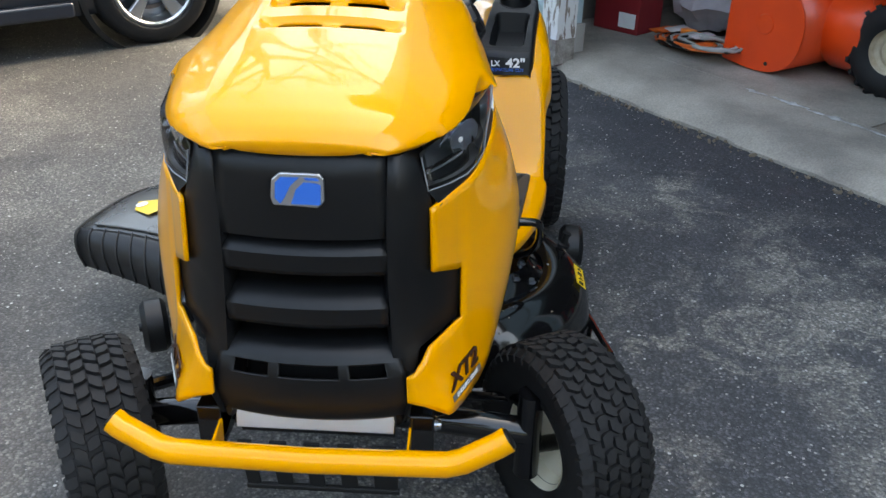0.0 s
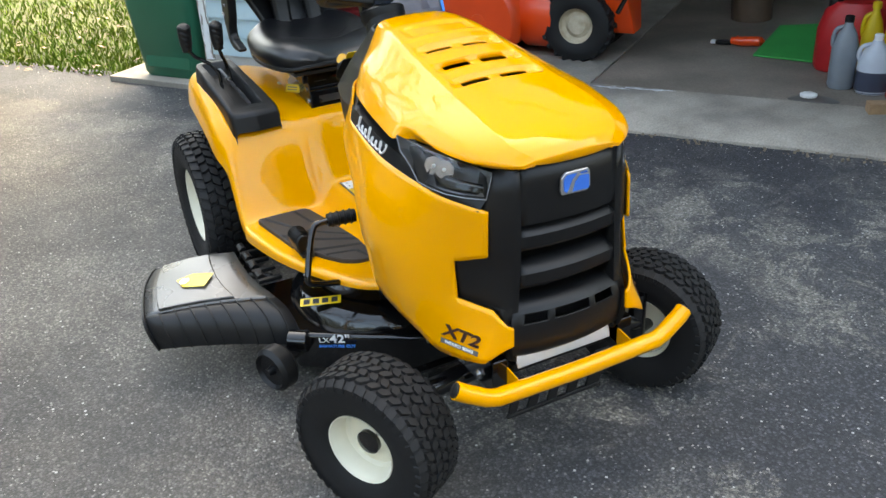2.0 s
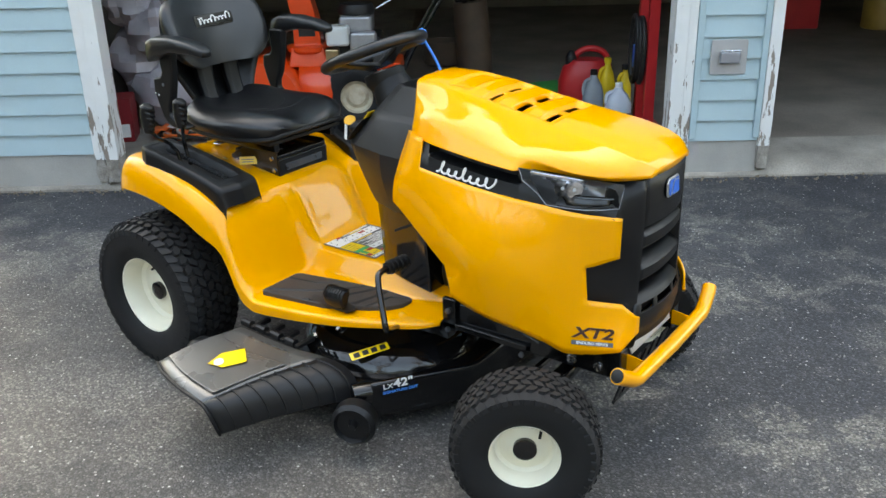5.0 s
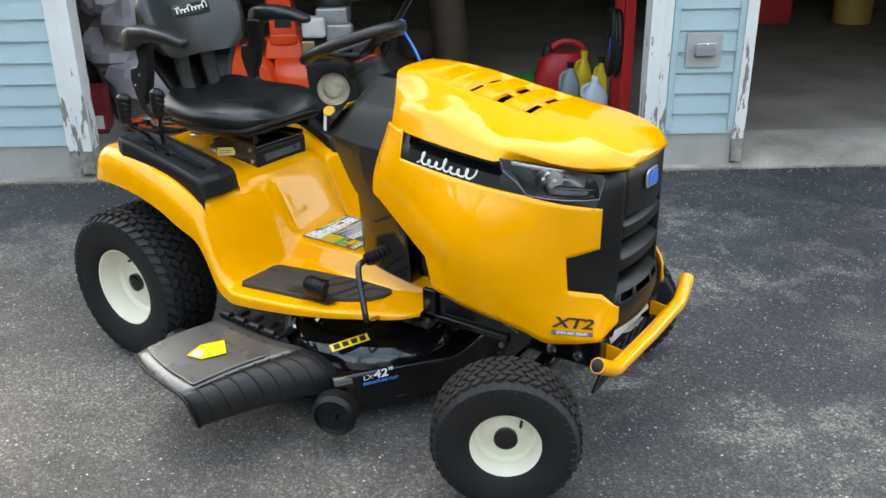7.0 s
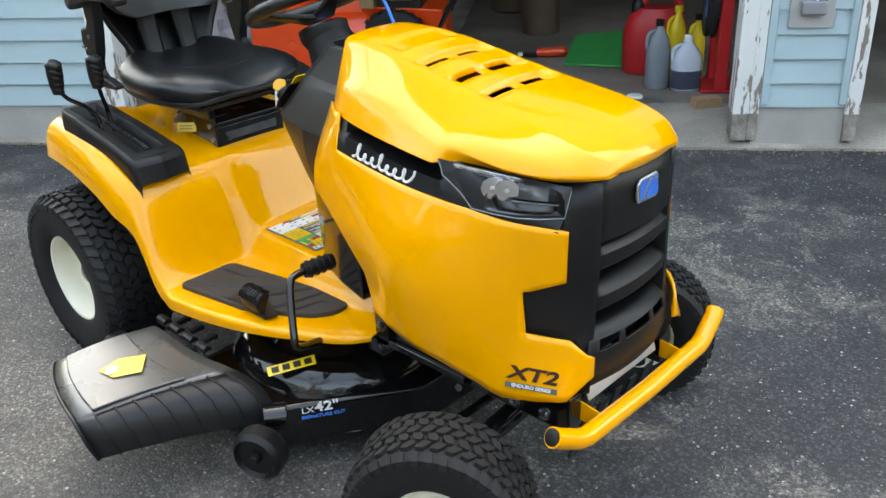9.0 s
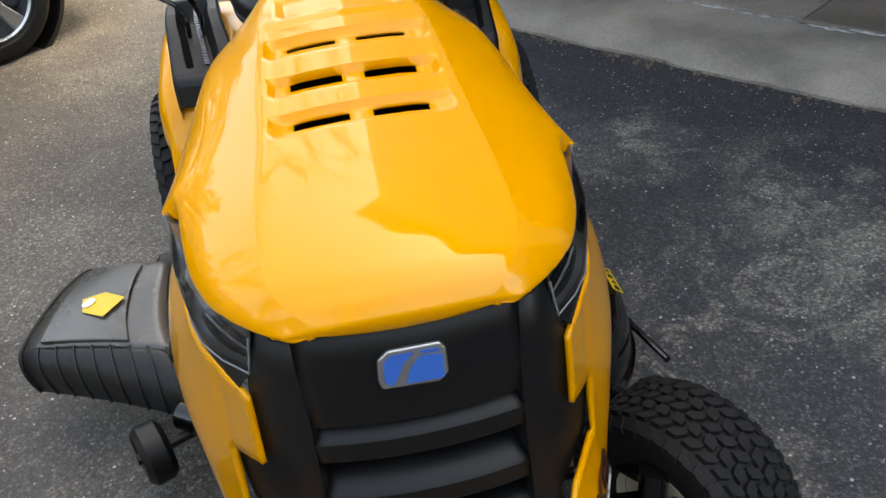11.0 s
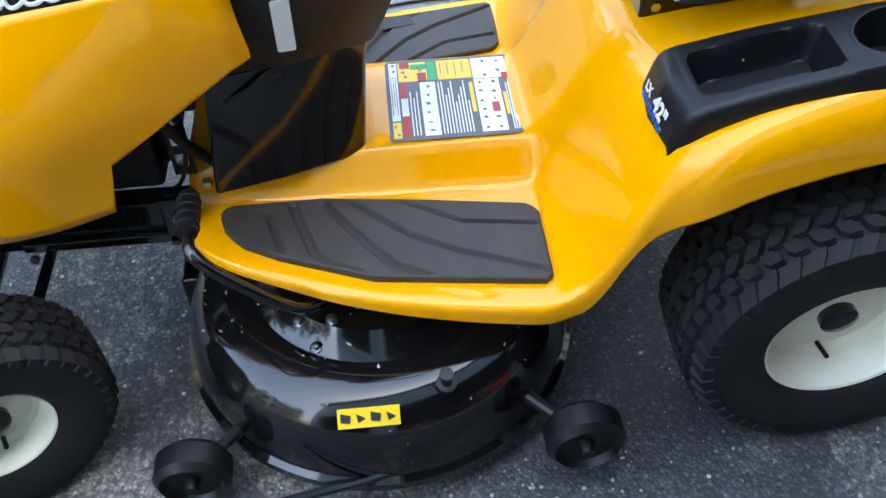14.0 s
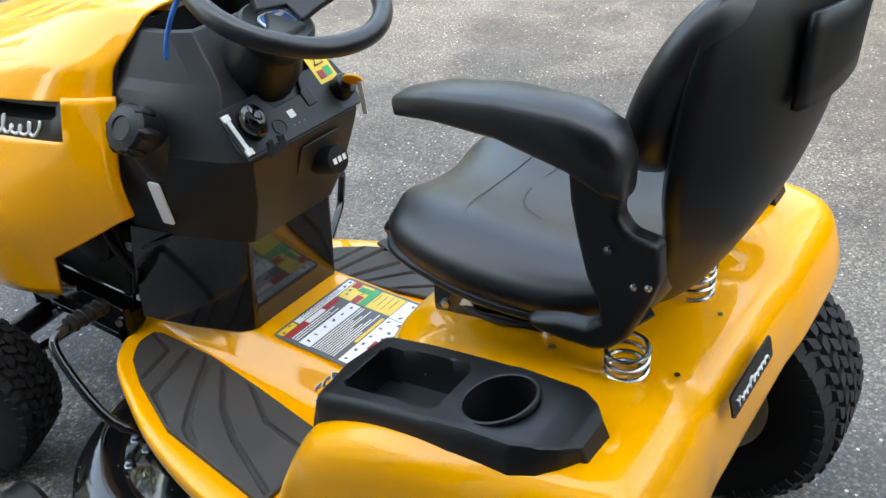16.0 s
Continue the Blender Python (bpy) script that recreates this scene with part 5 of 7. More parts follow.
# blue ribbon tied to the wheel
rib = Mesh()
pts = [sm @ Vector((-.128, .086, .018)), sm @ Vector((-.146, .080, .004)), sm @ Vector((-.146, .082, -.02)), Vector((.142, -.352, 1.01)), Vector((.136, -.385, .965)), Vector((.133, -.398, .935))]
rib.tube(smooth_line(pts, 2), .0042, 8)
rib.tube(smooth_line([sm @ Vector((-.120, .08, .014)), sm @ Vector((-.134, .095, .024)), sm @ Vector((-.158, .088, .006)), sm @ Vector((-.140, .076, -.020)), sm @ Vector((-.122, .07, -.006))], 2), .005, 8)
add("ribbon", rib, SKY_BLUE, "blue plastic tie on the steering wheel")

# seat
SEAM = material("dark_stitching", (.03, .03, .032), .6, scale=20)
CUSH = []
for y, hw, zt, zb in ((.024, .110, .788, .762), (.040, .166, .808, .752), (.085, .204, .822, .748), (.160, .226, .824, .744), (.250, .232, .818, .744), (.340, .226, .820, .746), (.410, .204, .832, .752), (.435, .166, .836, .768)):
    CUSH.append([Vector((x * hw, y, z)) for x, z in ((-1.0, (zt + zb) / 2 + .01), (-.93, zt - .012), (-.72, zt + .010), (-.35, zt - .006), (0, zt - .012), (.35, zt - .006), (.72, zt + .010), (.93, zt - .012), (1.0, (zt + zb) / 2 + .01), (.96, zb + .01), (.80, zb), (0, zb), (-.80, zb), (-.96, zb + .01))])
cush = Mesh()
cols = [smooth_line(c, 2) for c in zip(*CUSH)]
cush.loft([smooth_ring(r, 1) for r in zip(*cols)])
cush.v = [(x, y + .018, z - .004) for x, y, z in cush.v]
seat = add("seat", cush, VINYL, "black vinyl tractor seat with armrests", angle=60)


def cushion_top(x, y):
    """Height of the cushion's upper side at a place."""
    return max((v[2] for v in cush.v if abs(v[0] - x) < .022 and abs(v[1] - y) < .014), default=.80)


for stitch in ([(.165, .19), (.13, .175), (.06, .165), (0, .163), (-.06, .165), (-.13, .175), (-.165, .19)], [(.10, .27), (.085, .235), (.05, .215), (.02, .21)], [(-.10, .27), (-.085, .235), (-.05, .215), (-.02, .21)]):
    line = smooth_line([(x, y, cushion_top(x, y) + .0002) for x, y in stitch], 2)
    part("seam", Mesh().tube(line, .0005, 6), SEAM, seat)
rim = []
for r in (CUSH[0], CUSH[1], CUSH[2], CUSH[4], CUSH[6], CUSH[7]):
    rim.append((r[9].x, r[9].y + .018, r[9].z - .008))
edge = [(-x, y, z) for x, y, z in reversed(rim)] + rim
part("seat_piping", Mesh().tube(smooth_line(edge, 2), .008, 8), BLACK_PLASTIC, seat)
BACK = []
for z, y, hw, th in ((.936, .434, .130, .045), (.952, .436, .172, .070), (.992, .446, .206, .085), (1.050, .464, .216, .085), (1.105, .488, .212, .075), (1.145, .510, .186, .055), (1.163, .526, .126, .028)):
    BACK.append([Vector((x * hw, y + d * th - .045 * x * x * (hw / .2), z)) for x, d in ((-1, .35), (-.92, .02), (-.55, 0), (0, .10), (.55, 0), (.92, .02), (1, .35), (.94, .75), (.5, 1.0), (0, 1.05), (-.5, 1.0), (-.94, .75))])
bk = Mesh()
cols = [smooth_line(c, 2) for c in zip(*BACK)]
bk.loft([smooth_ring(r, 1) for r in zip(*cols)])
back = part("backrest", bk, VINYL, seat, angle=60)
shellback = Mesh()
rows = []
for z, y, hw in ((.705, .430, .110), (.735, .466, .118), (.80, .502, .126), (.87, .536, .160), (.93, .557, .194), (1.0, .573, .208), (1.07, .581, .210), (1.12, .580, .198), (1.155, .574, .166), (1.170, .562, .122)):
    rows.append([(x * hw, y - .088 * abs(x) ** 2.4 * (hw / .2), z) for x in np.linspace(-1, 1, 25)])
shellback.grid(smooth_sheet(rows, 0, 2))
plate = [[(x, .584 + (z - 1.08) * .04 - .088 * (abs(x) / .21) ** 2.4 + .008, z) for x in np.linspace(-.115, .115, 15)] for z in (1.030, 1.055, 1.08, 1.105, 1.130)]
part("back_plate", Mesh().grid(plate), BLACK_PLASTIC, seat, "raised plate on the seat back", solid=.008)
part("back_shell", shellback, BLACK_PLASTIC, seat, "black plastic seat back shell", solid=.014)
for x in (-.058, .058):
    rows = []
    for y, z, w in ((.400, .74, .034), (.428, .78, .032), (.448, .83, .030), (.462, .88, .032), (.474, .95, .036)):
        rows.append([(x - w, y + .022, z), (x - w, y + .004, z), (x - w * .6, y - .006, z), (x + w * .6, y - .006, z), (x + w, y + .004, z), (x + w, y + .022, z)])
    part("back_rib", Mesh().loft(rows), BLACK_PLASTIC, seat, "curved black support rib", bevel=.004)
line = []
for i in range(110):
    t = i / 109
    tall = .020 if t < .12 or .42 < t < .52 or t > .92 else .010
    c = math.cos(2 * math.pi * 8.5 * t)
    z = 1.068 + .010 * t + tall * .5 * c + tall * .5
    line.append((-.068 + .136 * t + .005 * math.sin(2 * math.pi * 8.5 * t), .4625 + .28 * (z - 1.07), z))
part("name_plate", Mesh().prism(round_rect(.165, .040, .008), plane_pose((0, .4690, 1.078), (1, 0, 0), (0, .28, 1)), .003), GLOSS_BLACK, seat)
part("print", Mesh().tube(line, .0022, 6), WHITE, seat, "white script flourish")
for sgn in (1, -1):
    arm = Mesh()
    rows = []
    for y, z, w, h in ((.188, 1.036, .014, .014), (.196, 1.042, .022, .026), (.25, 1.058, .030, .036), (.33, 1.068, .034, .048), (.41, 1.066, .035, .064), (.448, 1.052, .030, .070), (.464, 1.030, .018, .050)):
        rows.append([(sgn * .272 + w * math.copysign(abs(math.cos(a)) ** .5, math.cos(a)), y, z - h / 2 + h / 2 * math.copysign(abs(math.sin(a)) ** .5, math.sin(a))) for a in (2 * math.pi * j / 16 for j in range(16))])
    arm.loft([smooth_line(c, 0) for c in rows])
    ar = part("armrest", arm, VINYL, seat, angle=60)
    part("arm_bracket", Mesh().prism([(.384, 1.018), (.450, 1.018), (.450, .970), (.446, .945), (.458, .928), (.492, .922), (.496, .880), (.484, .841), (.465, .794), (.445, .772), (.425, .764), (.392, .762), (.350, .764), (.335, .776), (.381, .789), (.414, .793), (.430, .808), (.428, .831), (.412, .862), (.400, .906), (.391, .946)], Matrix(((0, 0, 1, sgn * .228), (1, 0, 0, 0), (0, 1, 0, 0), (0, 0, 0, 1))), sgn * .030), BLACK_PLASTIC, ar, bevel=.009)
    for by, bz in ((.470, .868), (.486, .872)):
        part("arm_bolt", lathe_at((sgn * .257, by, bz), (sgn, 0, 0), [(.0045, 0), (.004, .003), (.002, .004)], 8), STEEL, ar)
    part("arm_bolt", lathe_at((sgn * .259, .440, .905), (sgn, 0, 0), [(.0055, 0), (.005, .003), (.002, .004)], 8), DULL_STEEL, ar)

# seat bracket, springs and the bits under the seat
sb = add("seat_bracket", Mesh().box((-.112, .092, .602), (.112, .100, .668)).box((-.112, .100, .602), (.112, .315, .612)), GLOSS_BLACK, "gloss black seat hinge bracket", bevel=.002)
for sgn in (1, -1):
    part("cheek_plate", Mesh().prism([(.095, .602), (.32, .625), (.32, .655), (.26, .690), (.10, .690)], Matrix(((0, 0, 1, sgn * .108), (1, 0, 0, 0), (0, 1, 0, 0), (0, 0, 0, 1))), sgn * .006), GLOSS_BLACK, sb, bevel=.002)
    part("seat_rail", Mesh().box((sgn * .13 - .010, .075, .700), (sgn * .13 + .010, .39, .732)), GLOSS_BLACK, sb, bevel=.004)
part("seat_pan", Mesh().box((-.165, .07, .728), (.165, .40, .742)), DARK, sb, bevel=.004)
part("cover", Mesh().box((-.112, .098, .668), (.112, .300, .680)), GLOSS_BLACK, sb, "gloss black cover plate", bevel=.003)
part("print", Mesh().prism(round_rect(.040, .026, .006), Matrix.Translation((.020, .180, .680)), .0006), LABEL_RED, sb, "dull red mark")
part("print", Mesh().box((-.075, .150, .680), (-.035, .156, .6806)), LABEL_GREY, sb)
part("face_strip", Mesh().box((-.085, .0895, .628), (.085, .092, .650)), DULL_STEEL, sb, "bare metal face strip")
part("tag", Mesh().box((-.030, -.013, 0), (.030, .013, .002), plane_pose((-.128, .222, .651), (.5, -.85, .05), (.3, .2, .9))), LABEL_YELLOW, sb, "small yellow tag")
for q in range(2):
    part("print", Mesh().box((-.022, -.006 + .008 * q, .002), (.018, -.003 + .008 * q, .0026), plane_pose((-.128, .222, .651), (.5, -.85, .05), (.3, .2, .9))), LABEL_GREY, sb)
part("paper_tag", Mesh().prism([(-.040, 0), (.030, -.018), (.034, .010), (-.010, .022)], plane_pose((-.075, .365, .6435), (1, 0, 0), (0, 1, .25)), .001), WHITE, sb, "white paper tag")
part("print", Mesh().box((.0855, .16, .632), (.0865, .25, .662)), LABEL_RED, sb, "red and white caution label")
part("print", Mesh().box((.0868, .19, .634), (.0872, .245, .648)), WHITE, sb)
part("print", Mesh().prism([(-.014, -.012), (.014, -.012), (0, .014)], plane_pose((.1145, .155, .650), (0, 1, 0), (0, 0, 1)), .001), WHITE, sb, "white triangle pictogram")
for sgn in (1, -1):
    for y, z in ((.115, .630), (.125, .668), (.29, .640)):
        part("bolt", lathe_at((sgn * .112, y, z), (sgn, 0, 0), [(.008, 0), (.008, .005), (.003, .006)], 6), STEEL, sb)
    spr = [((.166 if sgn > 0 else -.060) + .026 * math.cos(a), .430 + .026 * math.sin(a), .660 + .0150 * a / (2 * math.pi)) for a in np.linspace(0, 2 * math.pi * 3.6, 90)]
    add("spring", Mesh().tube(spr, .0032, 8), STEEL, "coiled seat spring")
    add("bolt", lathe_at((sgn * .148, .315, .643), (0, 0, 1), [(.010, 0), (.010, .004), (.005, .005), (.005, .010)], 6), BRASS)
    # dark disc laid on the fender for the shade in a drain opening
    add("drain_hole_shade", lathe_at((.133 if sgn > 0 else -.016, .484, .6665), (0, 0, 1), [(.004, 0), (.004, .0005), (.0005, .0005)], 12), DARK)
wire = smooth_line([(.10, .12, .635), (.13, .20, .640), (.11, .30, .652), (.02, .33, .66), (-.08, .30, .655)], 2)
add("cable", Mesh().tube(wire, .005, 8), DARK)

# cup holder tray on one fender, lift lever gate on the other
def tray_spine(y):
    """Middle, half width and height of the trays along the fender."""
    xs = [(.085, .302), (.20, .316), (.32, .332), (.40, .336), (.464, .328)]
    hw = [(.085, .074), (.092, .077), (.108, .078), (.20, .074), (.35, .068), (.40, .066), (.43, .060), (.450, .046), (.464, .028)]
    zs = [(.085, .622), (.090, .631), (.098, .638), (.11, .644), (.18, .668), (.26, .692), (.34, .714), (.42, .724), (.45, .720), (.464, .714)]
    return table(y, xs), table(y, hw), table(y, zs)


def tray_mesh(sgn, dip):
    rows = []
    for y in np.linspace(.085, .464, 118):
        xc, hw, z = tray_spine(y)
        lo = table(y, [(.085, .555), (.20, .620), (.32, .660), (.46, .672)])
        row = [(-1.02, lo), (-1.0, z - .016), (-.965, z - .004), (-.90, z)]
        for u in np.linspace(-.84, .84, 53):
            row.append((u, z - dip(xc + u * hw, y, u * hw)))
        row += [(.90, z - .001), (.965, z - .007), (1.0, z - .022), (1.02, lo)]
        rows.append([(sgn * (xc + u * hw), y + (.010 * (1 - abs(u)) * -1 if y < .10 else 0), zz) for u, zz in row])
    m = Mesh().grid(rows)
    n = len(rows[0])
    front = [Vector(p) for p in rows[0]]
    m.grid([front, [Vector((p.x, p.y - .012, min(p.z, .632) - .044)) for p in front]])
    back = [Vector(p) for p in rows[-1]]
    m.grid([back, [Vector((p.x * .995, p.y + .012, p.z - .03)) for p in back]])
    return m


def cup_dip(x, y, off):
    """A square bin and a round well sunk into the tray."""
    away = Vector((max(0, abs(off) - .031), max(0, abs(y - .198) - .068))).length
    bin_edge = (.016 - away) / .008
    c = Vector((x - tray_spine(.348)[0], y - .348)).length
    cup = (.0455 - c) / .003
    return max(.052 * max(0.0, min(1.0, bin_edge)), .066 * max(0.0, min(1.0, cup)))


def gate_dip(x, y, off):
    e = min((.040 - abs(off)) / .016, (y - .125) / .016, (.410 - y) / .016)
    return .036 * max(0.0, min(1.0, e))


for sgn in (1, -1):
    label = "black tray with a bin and a cup holder" if sgn > 0 else "black height lever quadrant"
    body = tray_mesh(sgn, cup_dip if sgn > 0 else gate_dip)
    if sgn < 0:
        body.v = [(x, y - .010, z + .010) for x, y, z in body.v]
    tray = add("cup_tray" if sgn > 0 else "lever_quadrant", body, BLACK_PLASTIC, label, angle=38)
    if sgn < 0:
        strip = []
        for y in np.linspace(.150, .385, 12):
            xc, hw, z = tray_spine(y)
            strip.append((-xc + .010, y - .010, z - .010))
        part("gate_strip", Mesh().tube(strip, .0045, 8), DARK, tray, "dark notched gate")
        for q in range(24):
            y = .150 + .0100 * q
            xc, hw, z = tray_spine(y)
            part("tooth", Mesh().box((-.0045, -.0022, 0), (.0055, .0026, .0075), plane_pose((-xc + .008, y - .010, z - .008), (1, 0, 0), (0, 1, .3))), DULL_STEEL, tray)
liner = Mesh().lathe([(.0495, -.003), (.0490, .0008), (.0475, .0014), (.0455, .0014), (.0440, .0004), (.0430, -.012), (.0400, -.058), (.002, -.058)], plane_pose((tray_spine(.348)[0], .348, tray_spine(.348)[2] + .001), (1, 0, -.02), (0, .964, .265)), 48, caps=False)
add("cup_holder", liner, BLACK_PLASTIC, "round cup holder well", angle=40)
lettering("lettering", "42\"", .033, plane_pose((.332, .0672, .610), (1, 0, .0), (0, .2, .98)), WHITE, tractor, squeeze=1.15, bold=.001)
lettering("lettering", "LX", .020, plane_pose((.278, .0672, .608), (1, 0, .0), (0, .2, .98)), WHITE, tractor, bold=.0006)
lettering("lettering", "SIGNATURE CUT", .0120, plane_pose((.310, .0640, .5925), (1, 0, .0), (0, .2, .98)), BLUE, tractor)

# two levers with ribbed grips
for x0, top in ((-.345, (-.432, .304, .850)), (-.312, (-.341, .265, .852))):
    low = Vector((x0, .285, .67))
    top = Vector(top)
    rod = smooth_line([low, low + Vector((0, .02, .07)), top - Vector((0, 0, .05)), top], 1)
    lv = add("lift_lever", Mesh().tube(rod, .006, 8), GLOSS_BLACK, "black lever with a ribbed rubber grip")
    g = Mesh().tube([top + Vector((0, .004, -.045)), top + Vector((0, .002, -.02)), top + Vector((0, 0, .01)), top + Vector((0, -.004, .035)), top + Vector((0, -.006, .042))], [.014, .019, .021, .021, .012], 14)
    gr = part("grip", g, BLACK_PLASTIC, lv)
    for k in range(5):
        c = top + Vector((0, .003 - .002 * k, -.034 + .015 * k))
        part("rib", Mesh().tube([c - Vector((.002, 0, .003)), c + Vector((.002, 0, .003))], .0185 + .0014 * min(k, 3), 14), BLACK_PLASTIC, gr, bevel=.0015)

# pedals
for sgn in (1, -1):
    a = (sgn * .30, -.58, .455)
    rod = [(.250, -.598, .450), (.362, -.590, .458), (.384, -.574, .440), (.386, -.454, .321), (.34, -.42, .285)] if sgn > 0 else [(-.229, -.515, .499), (-.330, -.503, .499), (-.352, -.508, .486), (-.398, -.568, .385), (-.398, -.572, .36), (-.30, -.53, .32)]
    pd = add("pedal", Mesh().tube(smooth_line(rod, 2), .009, 12), GLOSS_BLACK, "black bent pedal rod with a rubber sleeve")
    part("pedal_sleeve", Mesh().tube([rod[0], Vector(rod[0]).lerp(Vector(rod[1]), .75)], .0155 if sgn > 0 else .018, 14), BLACK_PLASTIC, pd)
    for k in range(4):
        p0, p1 = Vector(rod[0]).lerp(Vector(rod[1]), .10 + .17 * k), Vector(rod[0]).lerp(Vector(rod[1]), .15 + .17 * k)
        part("grip_ring", Mesh().tube([p0, p1], .0185 if sgn > 0 else .0215, 14), BLACK_PLASTIC, pd, bevel=.002)
rows = []
for y, grow in ((-.374, .60), (-.368, .78), (-.337, .86), (-.306, .78), (-.300, .60)):
    arch = [(-.024, -.030), (-.028, -.004), (-.022, .014), (-.006, .024), (.014, .022), (.028, .010), (.026, .000), (.014, -.024), (.004, -.046), (-.014, -.046)]
    rows.append([(-.338 + x * grow, y, .390 + z * grow) for x, z in arch])
bp = add("brake_pedal", Mesh().loft(rows), BLACK_PLASTIC, "small curved ribbed black pedal", bevel=.0015)
for k in range(7):
    y = -.366 + .0098 * k
    part("rib", Mesh().tube(smooth_line([(-.362, y, .387), (-.357, y, .403), (-.343, y, .411), (-.325, y, .409), (-.314, y, .399)], 1), .0020, 6), BLACK_PLASTIC, bp)

# mower deck
cx, cy = .200, -.338
deck = Mesh()
prof = [(.368, .055), (.368, .072), (.358, .080), (.350, .145), (.332, .190), (.302, .217), (.262, .227), (.226, .218), (.208, .232), (.190, .256), (.150, .262), (.10, .256), (.05, .254), (.005, .254)]
prof = [(r * .95, h) for r, h in prof]
deck.lathe(prof, Matrix.Translation((cx, cy, 0)), 64)
deck2 = Mesh().lathe([(r * .87, h) for r, h in prof], Matrix.Translation((-.10, -.345, 0)), 64)
dk = add("mower_deck", deck, GLOSS_BLACK, "gloss black stamped steel mower deck")
part("deck_bowl", deck2, GLOSS_BLACK, dk)
part("deck_front", Mesh().prism([(.17, -.69), (.17, -.15), (-.44, -.15), (-.43, -.485), (-.16, -.672), (-.12, -.69)], Matrix.Translation((0, 0, .055)), .117), GLOSS_BLACK, dk, bevel=.014)
part("deck_tube", Mesh().tube([(-.446, -.472, .150), (-.40, -.505, .150)], .032, 18), GLOSS_BLACK, dk, bevel=.004)
part("deck_flange", Mesh().tube(smooth_line([(.500, -.24, .080), (.541, -.36, .082), (.558, -.45, .085), (.574, -.525, .088)], 1), .008, 8), GLOSS_BLACK, dk)
bits = Mesh()
drop = random.Random(41)
for _ in range(90):
    r, a = .10 + .23 * drop.random(), drop.uniform(-2.4, 2.4)
    h = float(np.interp(r, [p[0] for p in reversed(prof)], [p[1] for p in reversed(prof)]))
    k = .0012 + .0028 * drop.random() ** 2
    q = Matrix.Translation((cx + r * math.cos(a), cy + r * math.sin(a), h + .0008)) @ Euler((drop.uniform(-.5, .5), drop.uniform(-.5, .5), drop.random() * 6)).to_matrix().to_4x4()
    bits.add([q @ Vector(c) for c in ((-k * 1.6, 0, 0), (0, -k * .7, 0), (k * 1.6, 0, 0), (0, k * .7, 0), (0, 0, k * .5))], [(0, 1, 4), (1, 2, 4), (2, 3, 4), (3, 0, 4)])
tagged(part("clippings", bits, material("dry_clippings", (.42, .36, .26), .8, scale=30), dk), "specks of dry grass and dust", kind="stuff")
for x, y in ((.320, -.425), (.356, -.409), (.343, -.462), (.382, -.438), (.300, -.280), (.345, -.255)):
    r = math.hypot(x - cx, y - cy)
    h = float(np.interp(r, [p[0] for p in reversed(prof)], [p[1] for p in reversed(prof)]))
    part("bolt", lathe_at((x, y, h), (0, 0, 1), [(.011, 0), (.011, .002), (.007, .003), (.007, .010), (.002, .011)], 6), DULL_STEEL, dk, "dusty zinc bolt")
part("wash_port", lathe_at((.470, -.238, .220), (.2, 0, 1), [(.016, 0), (.016, .01), (.009, .012), (.008, .035), (.011, .036), (.011, .042), (.003, .043)], 14), BLACK_PLASTIC, dk)
for q in range(4):
    part("print", Mesh().prism([(-.006, -.007), (.008, -.004), (.002, .008)] if q % 2 else [(-.008, -.008), (.006, -.008), (.008, .006), (-.004, .008)], plane_pose((.5045, -.395 + .023 * q, .2040), (.78, 0, -.62), (0, 1, 0)), .001), DARK, dk)
part("deck_label", Mesh().prism(rect(.030, .095), plane_pose((.504, -.360, .2030), (.78, 0, -.62), (0, 1, 0)), .001), LABEL_YELLOW, dk, "yellow pictogram label")
part("deck_label", Mesh().prism(rect(.118, .026), plane_pose((-.334, -.449, .232), (.86, -.50, .10), (.45, .75, .45)), .001), LABEL_YELLOW, dk, "yellow pictogram label")
for q in range(4):
    part("print", Mesh().prism(rect(.018, .016), plane_pose(Vector((-.334, -.449, .232)) + Vector((.86, -.50, .10)) * (.027 * q - .040) + Vector((-.0004, -.0004, .0010)), (.86, -.50, .10), (.45, .75, .45)), .001), DARK, dk)
dm = plane_pose((-.338, -.562, .166), (.82, -.57, .03), (0, 0, 1))
lettering("lettering", "LX", .022, dm @ Matrix.Translation((-.036, -.004, 0)), WHITE, tractor, squeeze=1.15)
lettering("lettering", "42\"", .036, dm @ Matrix.Translation((.010, 0, 0)), WHITE, tractor, squeeze=1.2, bold=.0008)
lettering("lettering", "SIGNATURE CUT", .012, dm @ Matrix.Translation((0, -.023, 0)), SKY_BLUE, tractor, squeeze=1.15, bold=.0004)

# discharge chute
chute = Mesh()
EDGE = [  # from the back edge over the crease to the lower lip: outer end, inner end
    ((-.688, .070, .196), (-.470, -.040, .250)),
    ((-.702, .056, .212), (-.472, -.066, .262)),
    ((-.745, -.035, .218), (-.476, -.150, .260)),
    ((-.775, -.150, .222), (-.470, -.260, .250)),
    ((-.790, -.245, .224), (-.440, -.365, .240)),
    ((-.794, -.272, .212), (-.420, -.430, .222)),
    ((-.788, -.286, .172), (-.414, -.470, .180)),
    ((-.772, -.284, .128), (-.414, -.476, .125)),
]
rows = []
for a, b in EDGE:
    a, b = Vector(a), Vector(b)
    rows.append([a.lerp(b, k / 8) + Vector((0, 0, .010 * math.sin(math.pi * k / 8))) for k in range(9)])
chute_rows = smooth_sheet(rows, 0, 2)
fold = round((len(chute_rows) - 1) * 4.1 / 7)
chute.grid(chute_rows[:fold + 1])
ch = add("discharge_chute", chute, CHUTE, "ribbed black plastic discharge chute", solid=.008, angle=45)
